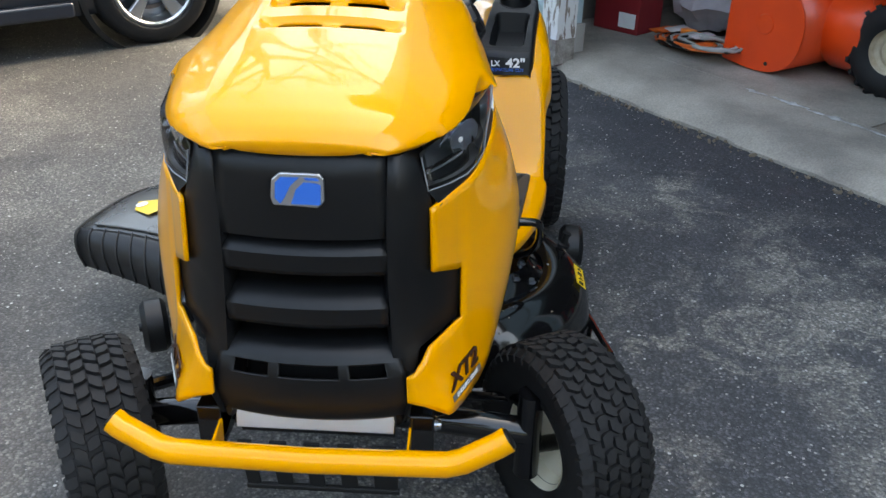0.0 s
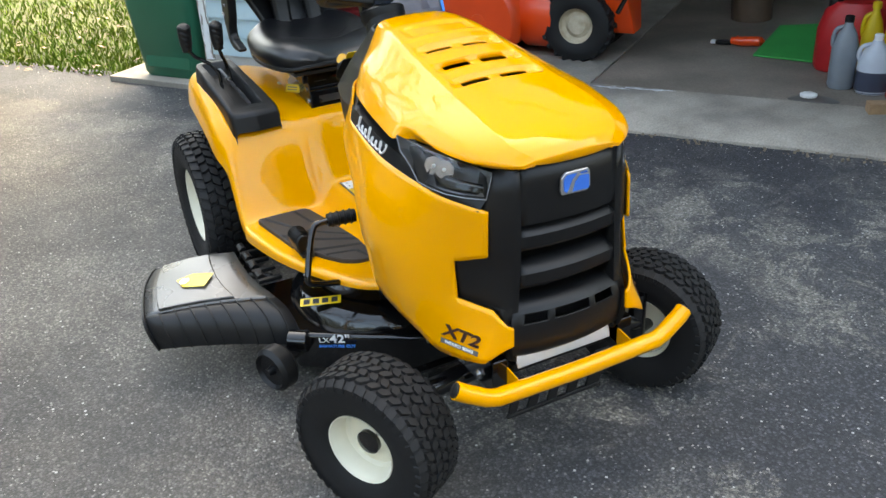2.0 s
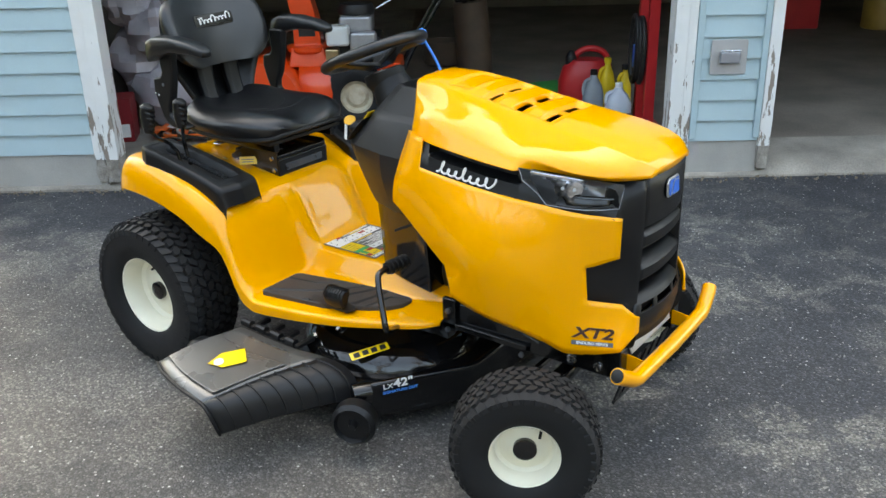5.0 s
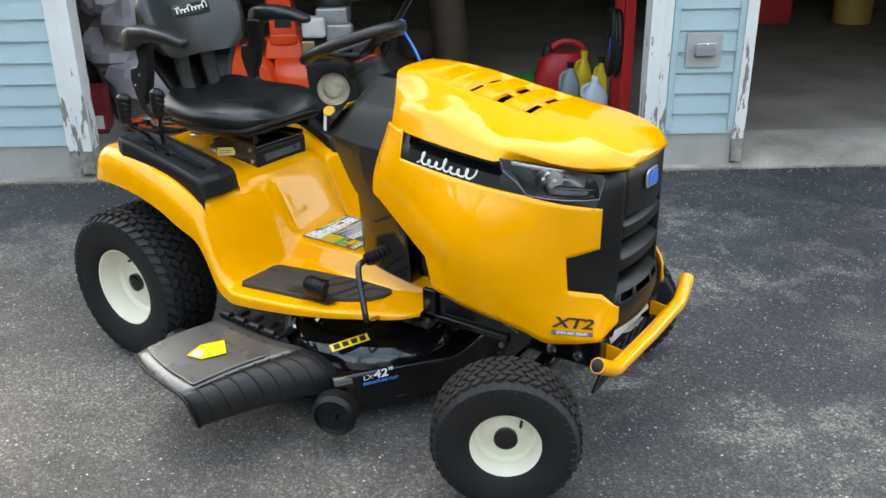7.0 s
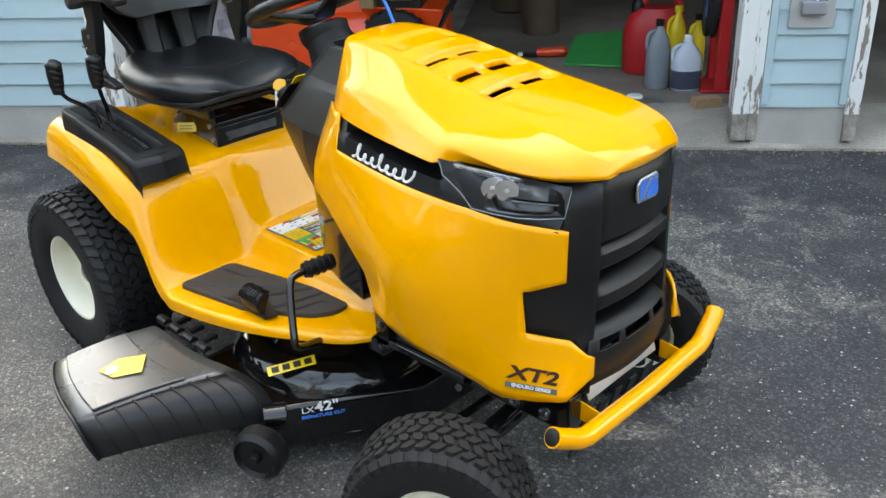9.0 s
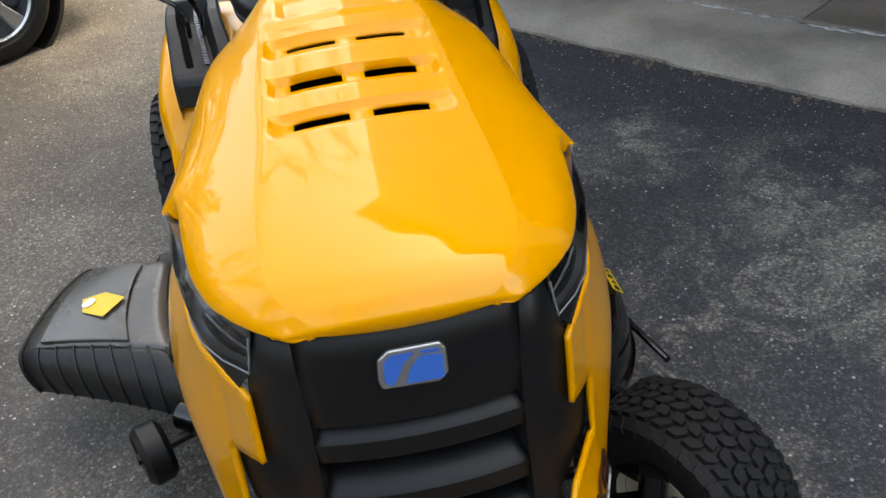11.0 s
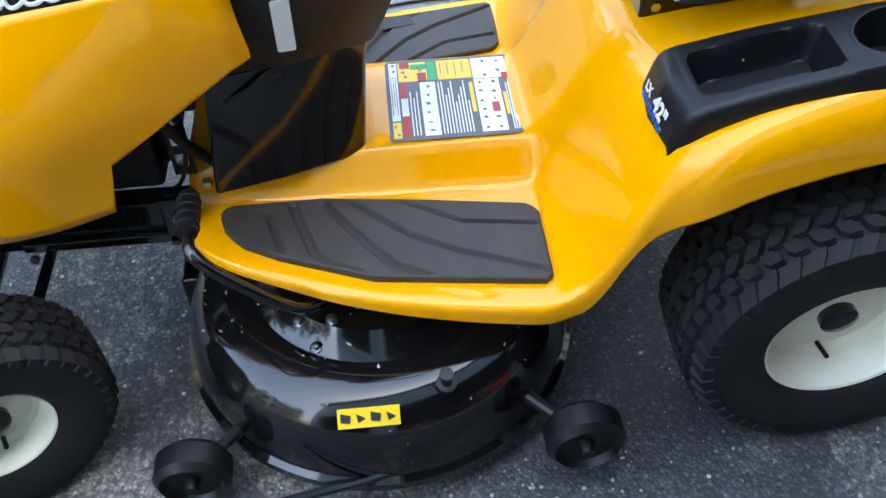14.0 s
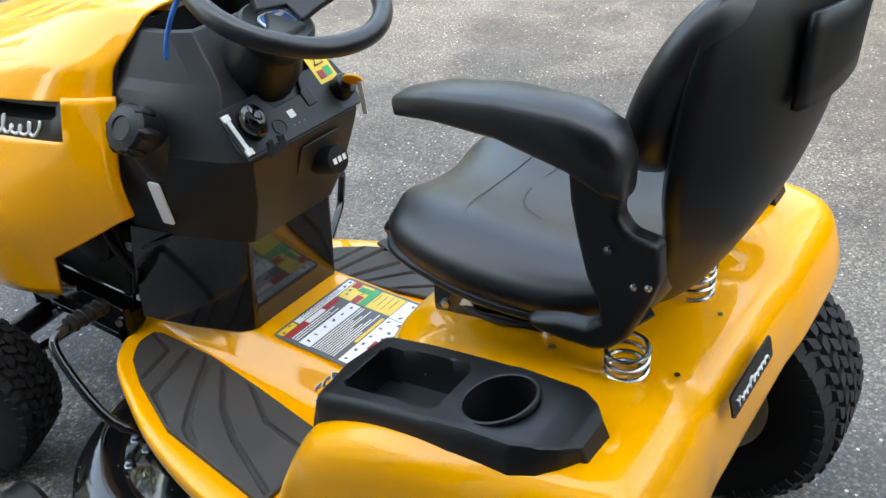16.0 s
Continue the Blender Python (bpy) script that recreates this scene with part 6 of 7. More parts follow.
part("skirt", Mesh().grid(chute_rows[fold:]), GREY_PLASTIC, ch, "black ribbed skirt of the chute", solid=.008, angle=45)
lid = []
for a, b in EDGE[1:5]:
    a, b = Vector(a), Vector(b)
    lid.append([a.lerp(b, .10 + .62 * k / 6) + Vector((0, 0, .008 + .010 * math.sin(math.pi * (.10 + .62 * k / 6)))) for k in range(7)])
lid = smooth_sheet(lid, 0, 1)
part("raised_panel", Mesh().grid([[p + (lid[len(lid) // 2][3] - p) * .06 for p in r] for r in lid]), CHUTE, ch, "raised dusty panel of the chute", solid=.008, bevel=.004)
for q in range(1, 9):
    k = q / 8.6
    line = []
    for a, b in EDGE[4:]:
        p = Vector(a).lerp(Vector(b), k) + Vector((0, -.002, .010 * math.sin(math.pi * k)))
        line.append(p)
    part("rib", Mesh().tube(smooth_line(line, 2), .0026, 6), DARK, ch)
part("rim", Mesh().tube(smooth_line([Vector(a) for a, _ in EDGE], 2), .005, 8), BLACK_PLASTIC, ch)
cl = part("chute_label", Mesh().prism([(.052, -.034), (-.016, -.036), (-.056, 0), (-.016, .036), (.052, .034)], plane_pose((-.626, -.172, .2570), (.72, -.60, .10), (.62, .78, .09)), .001), LABEL_YELLOW, ch, "yellow warning sticker")
part("print", Mesh().prism([(-.014, -.012), (.014, -.012), (0, .014)], plane_pose((-.606, -.184, .2600), (.72, -.60, .10), (.62, .78, .09)), .0006), DARK, cl)
part("print", Mesh().prism(round_rect(.028, .032, .012), plane_pose((-.650, -.162, .2562), (.72, -.60, .10), (.62, .78, .09)), .0008), WHITE, cl)
for q in range(4):
    a, b = Vector((-.446, -.262, .252)), Vector((-.446, -.080, .262))
    c = a.lerp(b, q / 3)
    part("hinge", Mesh().tube([c, c + Vector((0, .036, .002))], .013, 10), BLACK_PLASTIC, ch)
    part("hinge_arm", Mesh().box((-.035, -.008, -.006), (.035, .008, .006), Matrix.Translation(c + Vector((.02, -.018, 0)))), BLACK_PLASTIC, ch, bevel=.002)


def roller(place, r, w, axis=(1, 0, 0)):
    return lathe_at(place, axis, [(.012, -w / 2 - .004), (r * .82, -w / 2), (r, -w / 2 + .012), (r, w / 2 - .012), (r * .82, w / 2), (r * .72, w / 2 - .012), (.014, w / 2 - .014), (.010, w / 2 + .006)], 32)


for place, r, axis in (((-.506, -.534, .118), .064, (-.9, -.4, 0)), ((-.512, .083, .132), .064, (-1, 0, 0)), ((.515, -.024, .112), .064, (1, 0, 0)), ((.500, -.650, .085), .062, (1, 0, 0))):
    gw = add("gauge_wheel", roller(place, r, .06, axis), BLACK_PLASTIC, "small black deck roller")
    inner = Vector(place).lerp(Vector((cx * (1 if place[0] > 0 else -.4), cy, place[2] + .02)), .34)
    part("bracket", Mesh().tube([place, Vector(place).lerp(inner, .5), inner], .011, 10), BLACK_PLASTIC, gw)
    part("axle_bolt", lathe_at(Vector(place) + Vector(axis).normalized() * .024, axis, [(.011, 0), (.010, .008), (.003, .009)], 6), BRASS, gw)

# model marks on the side panels
for sgn in (1, -1):
    ends = [Vector((sgn * side_x(y, .437), y, .437)) for y in (-1.150, -1.064)]
    high, low = (Vector((sgn * side_x(-1.107, z), -1.107, z)) for z in (.460, .414))
    across = (ends[1] - ends[0]) * sgn
    mm = plane_pose((ends[0] + ends[1]) / 2, across, high - low)
    mm = mm @ Matrix.Translation((0, 0, .004))
    lettering("lettering", "XT2", .037, mm, BADGE_RED, tractor, squeeze=1.5, bold=.0010, depth=.0012, shear=.22)
    bar = part("print", Mesh().prism(rect(.104, .011), mm @ Matrix.Translation((0, -.025, 0)), .001), LABEL_GREY, tractor, "small dark grey name bar")
    lettering("lettering", "ENDURO SERIES", .0095, mm @ Matrix.Translation((0, -.025, .0012)), WHITE, tractor, squeeze=1.15, bold=.0002)

# black plate with a pale flourish on the rear face
rp = add("rear_plate", Mesh().prism(round_rect(.150, .034, .006), plane_pose((.055, .5535, .640), (-1, 0, 0), (0, -.25, 1)), .003), BLACK_PLASTIC, "black plate with a white script flourish")
line = []
for i in range(90):
    t = i / 89
    c = math.cos(2 * math.pi * 8.5 * t)
    tall = .011 if t < .12 or .42 < t < .52 else .006
    z = .634 + tall * (.5 + .5 * c)
    line.append((.118 - .116 * t - .004 * math.sin(2 * math.pi * 8.5 * t), .5580 - .25 * (z - .640), z))
part("print", Mesh().tube(line, .0016, 6), WHITE, rp, "white script flourish")

# ---- things round the garage ----
ORANGE = material("orange_red_paint", (0.86, 0.070, 0.008), 0.35, dark=(0.74, 0.055, 0.006), scale=6, coat=0.4, bump=0.04, bump_scale=50, rough_var=0.1)
OLD_CREAM = material("aged_cream_rim", (0.56, 0.50, 0.38), 0.55, dark=(0.36, 0.28, 0.19), scale=22)
RED_PLASTIC = material("red_fuel_plastic", (0.52, 0.018, 0.022), 0.45, dark=(0.42, 0.012, 0.016), scale=8, bump=0.1, bump_scale=120)
GREY_JUG = material("grey_jug_plastic", (0.22, 0.25, 0.28), 0.4, dark=(0.18, 0.20, 0.23), scale=9, bump=0.06)
MILKY = material("milky_jug_plastic", (0.52, 0.56, 0.62), 0.35, dark=(0.45, 0.49, 0.56), scale=9)
DARK_FLUID = material("dark_fluid_behind_plastic", (0.055, 0.065, 0.10), 0.3, scale=6)
YELLOW_PLASTIC = material("yellow_plastic", (0.75, 0.52, 0.02), 0.4, scale=8)
GREEN_MAT = material("green_mat", (0.03, 0.34, 0.075), 0.6, dark=(0.025, 0.28, 0.06), scale=6, bump=0.2, bump_scale=80)
GREEN_BIN = material("dark_green_bin_plastic", (0.012, 0.125, 0.068), 0.42, dark=(0.009, 0.10, 0.055), scale=4, bump=0.12, bump_scale=200, rough_var=0.08)
BAG = material("grey_plastic_sheet", (0.50, 0.46, 0.49), 0.5, dark=(0.33, 0.30, 0.32), scale=9, bump=0.4, bump_scale=25)
BROWN = material("brown_leather", (0.10, 0.062, 0.04), 0.6, dark=(0.06, 0.038, 0.026), scale=9)
CARDBOARD = material("brown_board", (0.30, 0.19, 0.11), 0.85, dark=(0.24, 0.15, 0.09), scale=9)
CAST = material("cast_aluminium", (0.42, 0.42, 0.43), 0.45, metal=0.7, scale=20, dark=(0.32, 0.32, 0.33))
WOOD = material("raw_wood", (0.42, 0.27, 0.15), 0.8, dark=(0.30, 0.18, 0.10), scale=30)


def G(s, d, z):
    """A place by the garage: along the front, inwards, and up."""
    return GM @ Vector((s, -d, z))


def garage_thing(name, s, d, label, category, z=SLAB, turn=0.0):
    ob = empty(name)
    ob.matrix_world = GM @ Matrix.Translation((s, -d, z)) @ Euler((0, 0, radians(turn))).to_matrix().to_4x4()
    return tagged(ob, label, category)


def blob(sections, rounds=1):
    """A closed loft over rings that are given as (z, list of xy)."""
    return Mesh().loft([smooth_ring([Vector((x, y, z)) for x, y in ring], rounds) for z, ring in sections])


# wall outlet cover
plate = tagged(empty("outlet_cover"), "grey metal weatherproof outlet cover on the siding", "outlet cover")
plate.matrix_world = GM @ Matrix.Translation((-1.705, 0.022, 0.640))
part("plate", Mesh().prism(round_rect(.185, .175, .010), plane_pose((0, 0, 0), (-1, 0, 0), (0, 0, 1)), .010), material("grey_metal_cover", (.42, .41, .40), .5, scale=9), plate, bevel=.003)
part("flap", Mesh().prism(round_rect(.105, .062, .010), plane_pose((0, .010, .002), (-1, 0, 0), (0, 0, 1)), .030), material("flap_grey", (.34, .35, .38), .35, metal=.3, scale=9), plate, "curved grey flap", bevel=.010)
part("hinge", Mesh().tube([(-.05, .034, .036), (.05, .034, .036)], .006, 8), STEEL, plate)

# snow blower
sb = garage_thing("snow_blower", .42, 1.02, "orange walk-behind snow blower on black tyres", "snow blower")
house = []
for k in range(15):
    a = radians(-100 + 200 * k / 14)
    house.append((.30 + .22 * math.cos(a) if k not in (0, 14) else .62, .24 + .225 * math.sin(a)))
shell_ring = [(.62, .02), (.42, .0), (.30, .02), (.22, .08), (.19, .17), (.19, .28), (.24, .38), (.34, .44), (.45, .45), (.62, .36)]
barrel = Mesh()
outer = smooth_line([Vector((x, 0, z)) for x, z in shell_ring], 2)
barrel.grid([[Vector((p.x, y, p.z)) for p in outer] for y in (-.33, .33)])
bh = part("auger_housing", barrel, ORANGE, sb, "orange auger housing", solid=.006)
for y in (-.335, .335):
    part("end_plate", Mesh().prism([(p.x, p.z) for p in outer], Matrix(((1, 0, 0, 0), (0, 0, 1, y), (0, 1, 0, 0), (0, 0, 0, 1))), .006 if y > 0 else -.006), ORANGE, bh, "round orange end plate", bevel=.003)
    part("bearing", Mesh().lathe([(.05, 0), (.045, .012), (.012, .016)], Matrix.Translation((.40, y, .23)) @ Euler((radians(-90 if y > 0 else 90), 0, 0)).to_matrix().to_4x4(), 20), ORANGE, bh)
    part("skid_bolt", Mesh().lathe([(.012, 0), (.010, .008), (.002, .009)], Matrix.Translation((.36, y, .05)) @ Euler((radians(-90 if y > 0 else 90), 0, 0)).to_matrix().to_4x4(), 8), DARK, bh)
part("impeller_drum", Mesh().lathe([(.19, 0), (.20, .02), (.20, .20), (.17, .24), (.02, .24)], Matrix.Translation((.21, 0, .23)) @ Euler((0, radians(-90), 0)).to_matrix().to_4x4(), 36), ORANGE, sb)
part("gear_cover", Mesh().add([(-.45, -.11, .14), (.0, -.11, .14), (.0, .045, .14), (-.45, .045, .14), (-.42, -.17, .40), (.02, -.17, .42), (.02, .16, .42), (-.42, .16, .40)], [(3, 2, 1, 0), (4, 5, 6, 7), (0, 1, 5, 4), (1, 2, 6, 5), (2, 3, 7, 6), (3, 0, 4, 7)]), ORANGE, sb, "orange drive cover", bevel=.012)
tower = []
for x, z, w, dd in ((.15, .38, .13, .12), (.15, .50, .105, .10), (.15, .51, .085, .085), (.16, .66, .085, .075), (.19, .80, .09, .07), (.27, .90, .09, .06)):
    tower.append([Vector((x - dd, -w, z)), Vector((x + dd, -w, z)), Vector((x + dd, w, z)), Vector((x - dd, w, z))])
part("chute_tower", Mesh().loft(tower), ORANGE, sb, "orange discharge spout", bevel=.012)
part("chute_ring", Mesh().lathe([(.13, 0), (.14, .012), (.14, .035), (.12, .045)], Matrix.Translation((.15, 0, .46)), 28), ORANGE, sb, "round spout ring")
part("warning_label", Mesh().box((.10, .0865, .56), (.20, .088, .64)), DARK, sb, "dark printed label")
en = part("engine", Mesh().box((-.30, -.15, .40), (-.02, .15, .56)), DARK, sb, "grey and black petrol engine", bevel=.015)
part("engine_top", Mesh().box((-.25, -.13, .56), (-.05, .13, .68)), CAST, en, bevel=.02)
part("engine_cover", Mesh().lathe([(.11, 0), (.115, .02), (.10, .06), (.03, .065)], Matrix.Translation((-.15, 0, .68)), 28), DARK, en)
part("muffler", Mesh().box((-.28, .15, .46), (-.12, .23, .60)), CAST, en, bevel=.02)
part("fuel_tank", Mesh().box((-.12, .15, .52), (.02, .25, .64)), material("white_tank", (.62, .62, .60), .4, scale=8), en, "white tank", bevel=.02)
part("carburettor", Mesh().box((-.05, .14, .42), (.03, .22, .50)), BRASS, en, bevel=.008)
for y in (-.20, .125):
    m = Matrix.Translation((-.14, y, .200)) @ Euler((radians(-90 if y > 0 else 90), 0, 0)).to_matrix().to_4x4()
    wh = part("wheel", Mesh().lathe([(.02, .035), (.05, .035), (.075, .015), (.095, .02), (.102, .05), (.108, .055), (.108, -.05)], m, 40), OLD_CREAM, sb, "aged cream wheel rim")
    part("tyre", Mesh().lathe([(.100, .055), (.120, .068), (.165, .072), (.195, .055), (.205, .025), (.205, -.025), (.195, -.055), (.165, -.072), (.120, -.068), (.100, -.055)], m, 56, caps=False), RUBBER, wh, "black lugged tyre")
    lug = Mesh()
    for i in range(22):
        for h, tw in ((.032, .5), (-.032, -.5)):
            a = 2 * math.pi * (i + (.5 if h > 0 else 0)) / 22
            lug.box((.195, -.011, -.030), (.212, .011, .030), m @ Euler((0, 0, a)).to_matrix().to_4x4() @ Matrix.Translation((0, 0, h)) @ Euler((tw, 0, 0)).to_matrix().to_4x4())
    part("tread", lug, RUBBER, wh)
for y in (-.24, .24):
    part("handle", Mesh().tube(smooth_line([(-.40, y, .30), (-.55, y, .60), (-.78, y, .95), (-.98, y, 1.00)], 2), .013, 10), GLOSS_BLACK, sb, "black handlebar tube")
part("handle_panel", Mesh().box((-.86, -.25, .92), (-.70, .25, .97)), BLACK_PLASTIC, sb, bevel=.01)
part("control_rod", Mesh().tube([(.10, -.10, .50), (-.75, -.12, .95)], .006, 8), STEEL, sb)

# small things on the floor
can = garage_thing("fuel_can", -1.165, 1.08, "red plastic fuel can with a black cap", "fuel can")
body = [(0, .16, .10), (.03, .175, .115), (.22, .175, .115), (.31, .15, .105), (.36, .10, .08)]
part("body", blob([(z, [(-a, -b), (a, -b), (a, b), (-a, b)]) for z, a, b in body], 2), RED_PLASTIC, can)
part("handle", Mesh().tube(smooth_line([(-.14, 0, .30), (-.12, 0, .40), (-.02, 0, .435), (.07, 0, .40), (.09, 0, .34)], 2), .020, 10), RED_PLASTIC, can)
part("cap", Mesh().lathe([(.036, 0), (.036, .05), (.03, .06), (.012, .085), (.002, .086)], Matrix.Translation((.10, 0, .33)), 18), BLACK_PLASTIC, can, "black spout cap")
part("label", Mesh().box((-.10, -.1165, .10), (.10, -.115, .20)), LABEL_RED, can)


def jug(name, s, d, w, dd, h, mat, label, cap_mat, fluid=None):
    ob = garage_thing(name, s, d, label, "jug", turn=12)
    part("body", blob([(z, [(-a, -b), (a, -b), (a, b), (-a, b)]) for z, a, b in ((0, w * .9, dd * .9), (.015, w, dd), (h * .62, w, dd), (h * .80, w * .72, dd * .75), (h * .92, w * .34, dd * .42), (h * .97, w * .30, dd * .38))], 2), mat, ob)
    if fluid:
        part("fluid", blob([(z, [(-a, -b), (a, -b), (a, b), (-a, b)]) for z, a, b in ((.004, w * .93, dd * .93), (.018, w * 1.012, dd * 1.012), (h * .42, w * 1.012, dd * 1.012))], 2), fluid, ob, "dark fluid showing through the wall")
    part("handle", Mesh().tube(smooth_line([(w * .3, 0, h * .90), (w * .95, 0, h * .86), (w * 1.05, 0, h * .66), (w * .8, 0, h * .58)], 2), .011, 8), mat, ob)
    part("cap", Mesh().lathe([(.022, 0), (.022, .028), (.018, .032), (.002, .032)], Matrix.Translation((0, 0, h * .965)), 16), cap_mat, ob)
    return ob


jug("oil_jug", -1.155, .74, .062, .055, .34, GREY_JUG, "grey plastic oil jug on the garage floor", BLACK_PLASTIC)
jug("water_jug", -1.300, .70, .078, .070, .265, MILKY, "milky plastic jug half full of dark fluid", WHITE, DARK_FLUID)
jug("yellow_bottle", -1.265, .90, .050, .045, .38, YELLOW_PLASTIC, "yellow plastic bottle behind the jugs", YELLOW_PLASTIC)
jug("small_yellow_bottle", -1.37, .88, .040, .040, .34, YELLOW_PLASTIC, "small yellow bottle with a black label", BLACK_PLASTIC)
reel = garage_thing("hose_reel", -1.47, .62, "red hand truck with a coiled black hose", "hand truck")
part("frame", Mesh().box((-.03, -.05, 0), (.03, .0, .95)).box((-.03, -.30, 0), (.03, -.25, .95)).box((-.03, -.28, .45), (.03, -.02, .50)).box((-.10, -.30, 0), (.10, .0, .015)), RED_PLASTIC, reel, bevel=.006)
for k, (r, y) in enumerate(((.15, -.10), (.14, -.13), (.155, -.16))):
    part("hose", Mesh().tube([(.05 + .012 * k, y + .60 * r * math.cos(a), .47 + r * 1.25 * math.sin(a)) for a in np.linspace(0, 2 * math.pi, 37)], .016, 10), DARK, reel)
part("strap", Mesh().box((.06, -.16, .36), (.085, -.09, .50)), BLUE, reel, bevel=.01)

mat = garage_thing("green_mat", -.87, 1.42, "bright green foam mat lying on the floor", "mat")
part("sheet", Mesh().add([(.21, .22, .002), (-.18, .28, .002), (-.20, -.36, .075), (.14, -.30, .055), (.21, .22, .014), (-.18, .28, .014), (-.20, -.36, .087), (.14, -.30, .067)], [(3, 2, 1, 0), (4, 5, 6, 7), (0, 1, 5, 4), (1, 2, 6, 5), (2, 3, 7, 6), (3, 0, 4, 7)]), GREEN_MAT, mat, bevel=.003)
tool = garage_thing("toy_tool", -.50, 1.42, "small orange and black tool on the floor", "tool")
part("body", Mesh().tube([(.0, 0, .03), (-.06, .01, .032), (-.16, .0, .035)], [.022, .028, .03], 12), ORANGE, tool)
for q in range(4):
    part("bead", Mesh().lathe([(.004, -.026), (.028, 0), (.004, .026)], Matrix.Translation((-.03 - .045 * q, -.028, .028)), 12), ORANGE, tool)
part("tip", Mesh().box((.0, -.02, .005), (.09, .02, .03)), BLACK_PLASTIC, tool, bevel=.004)
part("label", Mesh().box((.05, -.022, .008), (.12, .018, .026)), WHITE, tool, bevel=.003)
block = tagged(part("wood_block", Mesh().box((-.07, -.035, 0), (.07, .035, .05), GM @ Matrix.Translation((-1.37, -.40, SLAB - .006)) @ Euler((0, 0, .3)).to_matrix().to_4x4()), WOOD, bevel=.003), "short raw wood block by the door post", "wood block")
tagged(part("jar_lid", Mesh().lathe([(.040, 0), (.042, .012), (.036, .016), (.002, .016)], GM @ Matrix.Translation((-1.03, -.54, SLAB - .002)), 24), WHITE), "white plastic lid on the floor", "lid")
stain = tagged(part("floor_stain", Mesh().prism([(.11 * math.cos(a) * (1 + .2 * math.sin(3 * a)), .07 * math.sin(a) * (1 + .15 * math.cos(2 * a))) for a in np.linspace(0, 2 * math.pi, 26, endpoint=False)], GM @ Matrix.Translation((-1.06, -.50, SLAB - .001)), .0012), material("oil_stain", (.09, .085, .075), .45, scale=20)), "dark oil stain on the concrete", "stain", kind="structure")
redbox = garage_thing("red_toolbox", 1.78, .74, "dark red metal box with a white label", "tool box", turn=10)
part("body", Mesh().box((-.15, -.11, 0), (.15, .11, .26)), material("dark_red_box", (.24, .015, .02), .5, scale=8), redbox, bevel=.006)
part("label", Mesh().box((-.13, .110, .03), (-.02, .112, .11)), WHITE, redbox)
ORANGE_RAG = material("orange_webbing", (.85, .15, .02), .6, dark=(.70, .10, .015), scale=20)
WHITE_RAG = material("pale_rag", (.62, .55, .55), .7, scale=20)
cord = garage_thing("extension_cord", 1.27, .74, "tangled orange and black extension cords", "cord")
for q in range(9):
    pts = []
    for i in range(46):
        a = 2 * math.pi * i / 15 + q
        r = .11 + .05 * noise.noise((q * 3.1, i * .21, 0))
        pts.append((r * 1.35 * math.cos(a) - .035 * q + .10, r * math.sin(a) + .012 * q, .012 + .03 * abs(noise.noise((i * .3, q, 5))) + .008 * q))
    part("cable", Mesh().tube(pts, .0075, 7), (material("orange_cable", (.80, .16, .03), .5, scale=9), DARK, material("grey_cable", (.35, .34, .32), .5, scale=9))[q % 3], cord)
for q in range(7):
    rag = [Vector((.20 - .055 * q + .03 * noise.noise((q, i, 0)), -.06 + .03 * i + .05 * noise.noise((i, q, 4)), .05 + .05 * noise.noise((q * 2, i, 9)) + .015 * (q % 3))) for i in range(6)]
    part("strap", Mesh().grid([[p, p + Vector((.045, .01, .012))] for p in smooth_line(rag, 1)]), (ORANGE_RAG, ORANGE_RAG, WHITE_RAG)[q % 3], cord, "crumpled orange webbing", solid=.003)
part("plug", Mesh().box((.02, -.03, .04), (.10, .02, .09)), material("orange_plug", (.85, .22, .03), .45, scale=9), cord, bevel=.008)
bags = garage_thing("plastic_bags", 1.50, 1.12, "heap of crumpled grey and white plastic bags", "bags")
for k, (x, y, z, r) in enumerate(((0, 0, .22, .24), (-.16, -.10, .16, .18), (.14, -.05, .42, .22), (.0, .06, .60, .20), (.16, .05, .76, .16))):
    rows = []
    for i in range(13):
        t = math.pi * i / 12
        rows.append([(x + q * math.sin(t) * math.cos(a), y + q * math.sin(t) * math.sin(a), max(.0, z + q * .9 * math.cos(t))) for a in (2 * math.pi * j / 24 for j in range(24)) for q in [r * (1 + .28 * noise.noise((math.cos(a) * 2.2 * math.sin(t) + k * 7, math.sin(a) * 2.2 * math.sin(t), math.cos(t) * 2.6)))]])
    part("bag", Mesh().grid(rows, closed=True), BAG, bags, "crumpled plastic bag", angle=25)
golf = garage_thing("golf_bag", -.50, 2.15, "brown golf bag with black club covers", "golf bag")
part("body", Mesh().tube([(0, 0, 0), (.01, 0, .30), (.04, 0, .60)], [.13, .135, .125], 20), BROWN, golf)
for k, (x, y, h) in enumerate(((-.03, 0, .82), (.05, .05, .90), (.10, -.04, .80), (.0, -.07, .86))):
    part("club_cover", Mesh().tube([(x * .6 + .04, y * .6, .56), (x + .05, y, h - .12), (x + .05, y, h - .03), (x + .05, y, h)], [.02, .045, .05, .02], 12), GLOSS_BLACK, golf)
tagged(part("cardboard_box", Mesh().box((-.2, -.2, 0), (.2, .2, .42), GM @ Matrix.Translation((1.70, -1.9, SLAB))), CARDBOARD, bevel=.004), "brown cardboard box on the garage floor", "box")
drum = tagged(part("basket", Mesh().lathe([(.12, 0), (.15, .02), (.16, .20), (.155, .20), (.14, .03), (.01, .03)], GM @ Matrix.Translation((-.25, -2.9, SLAB)), 28), BROWN), "round brown basket at the back of the garage", "basket")
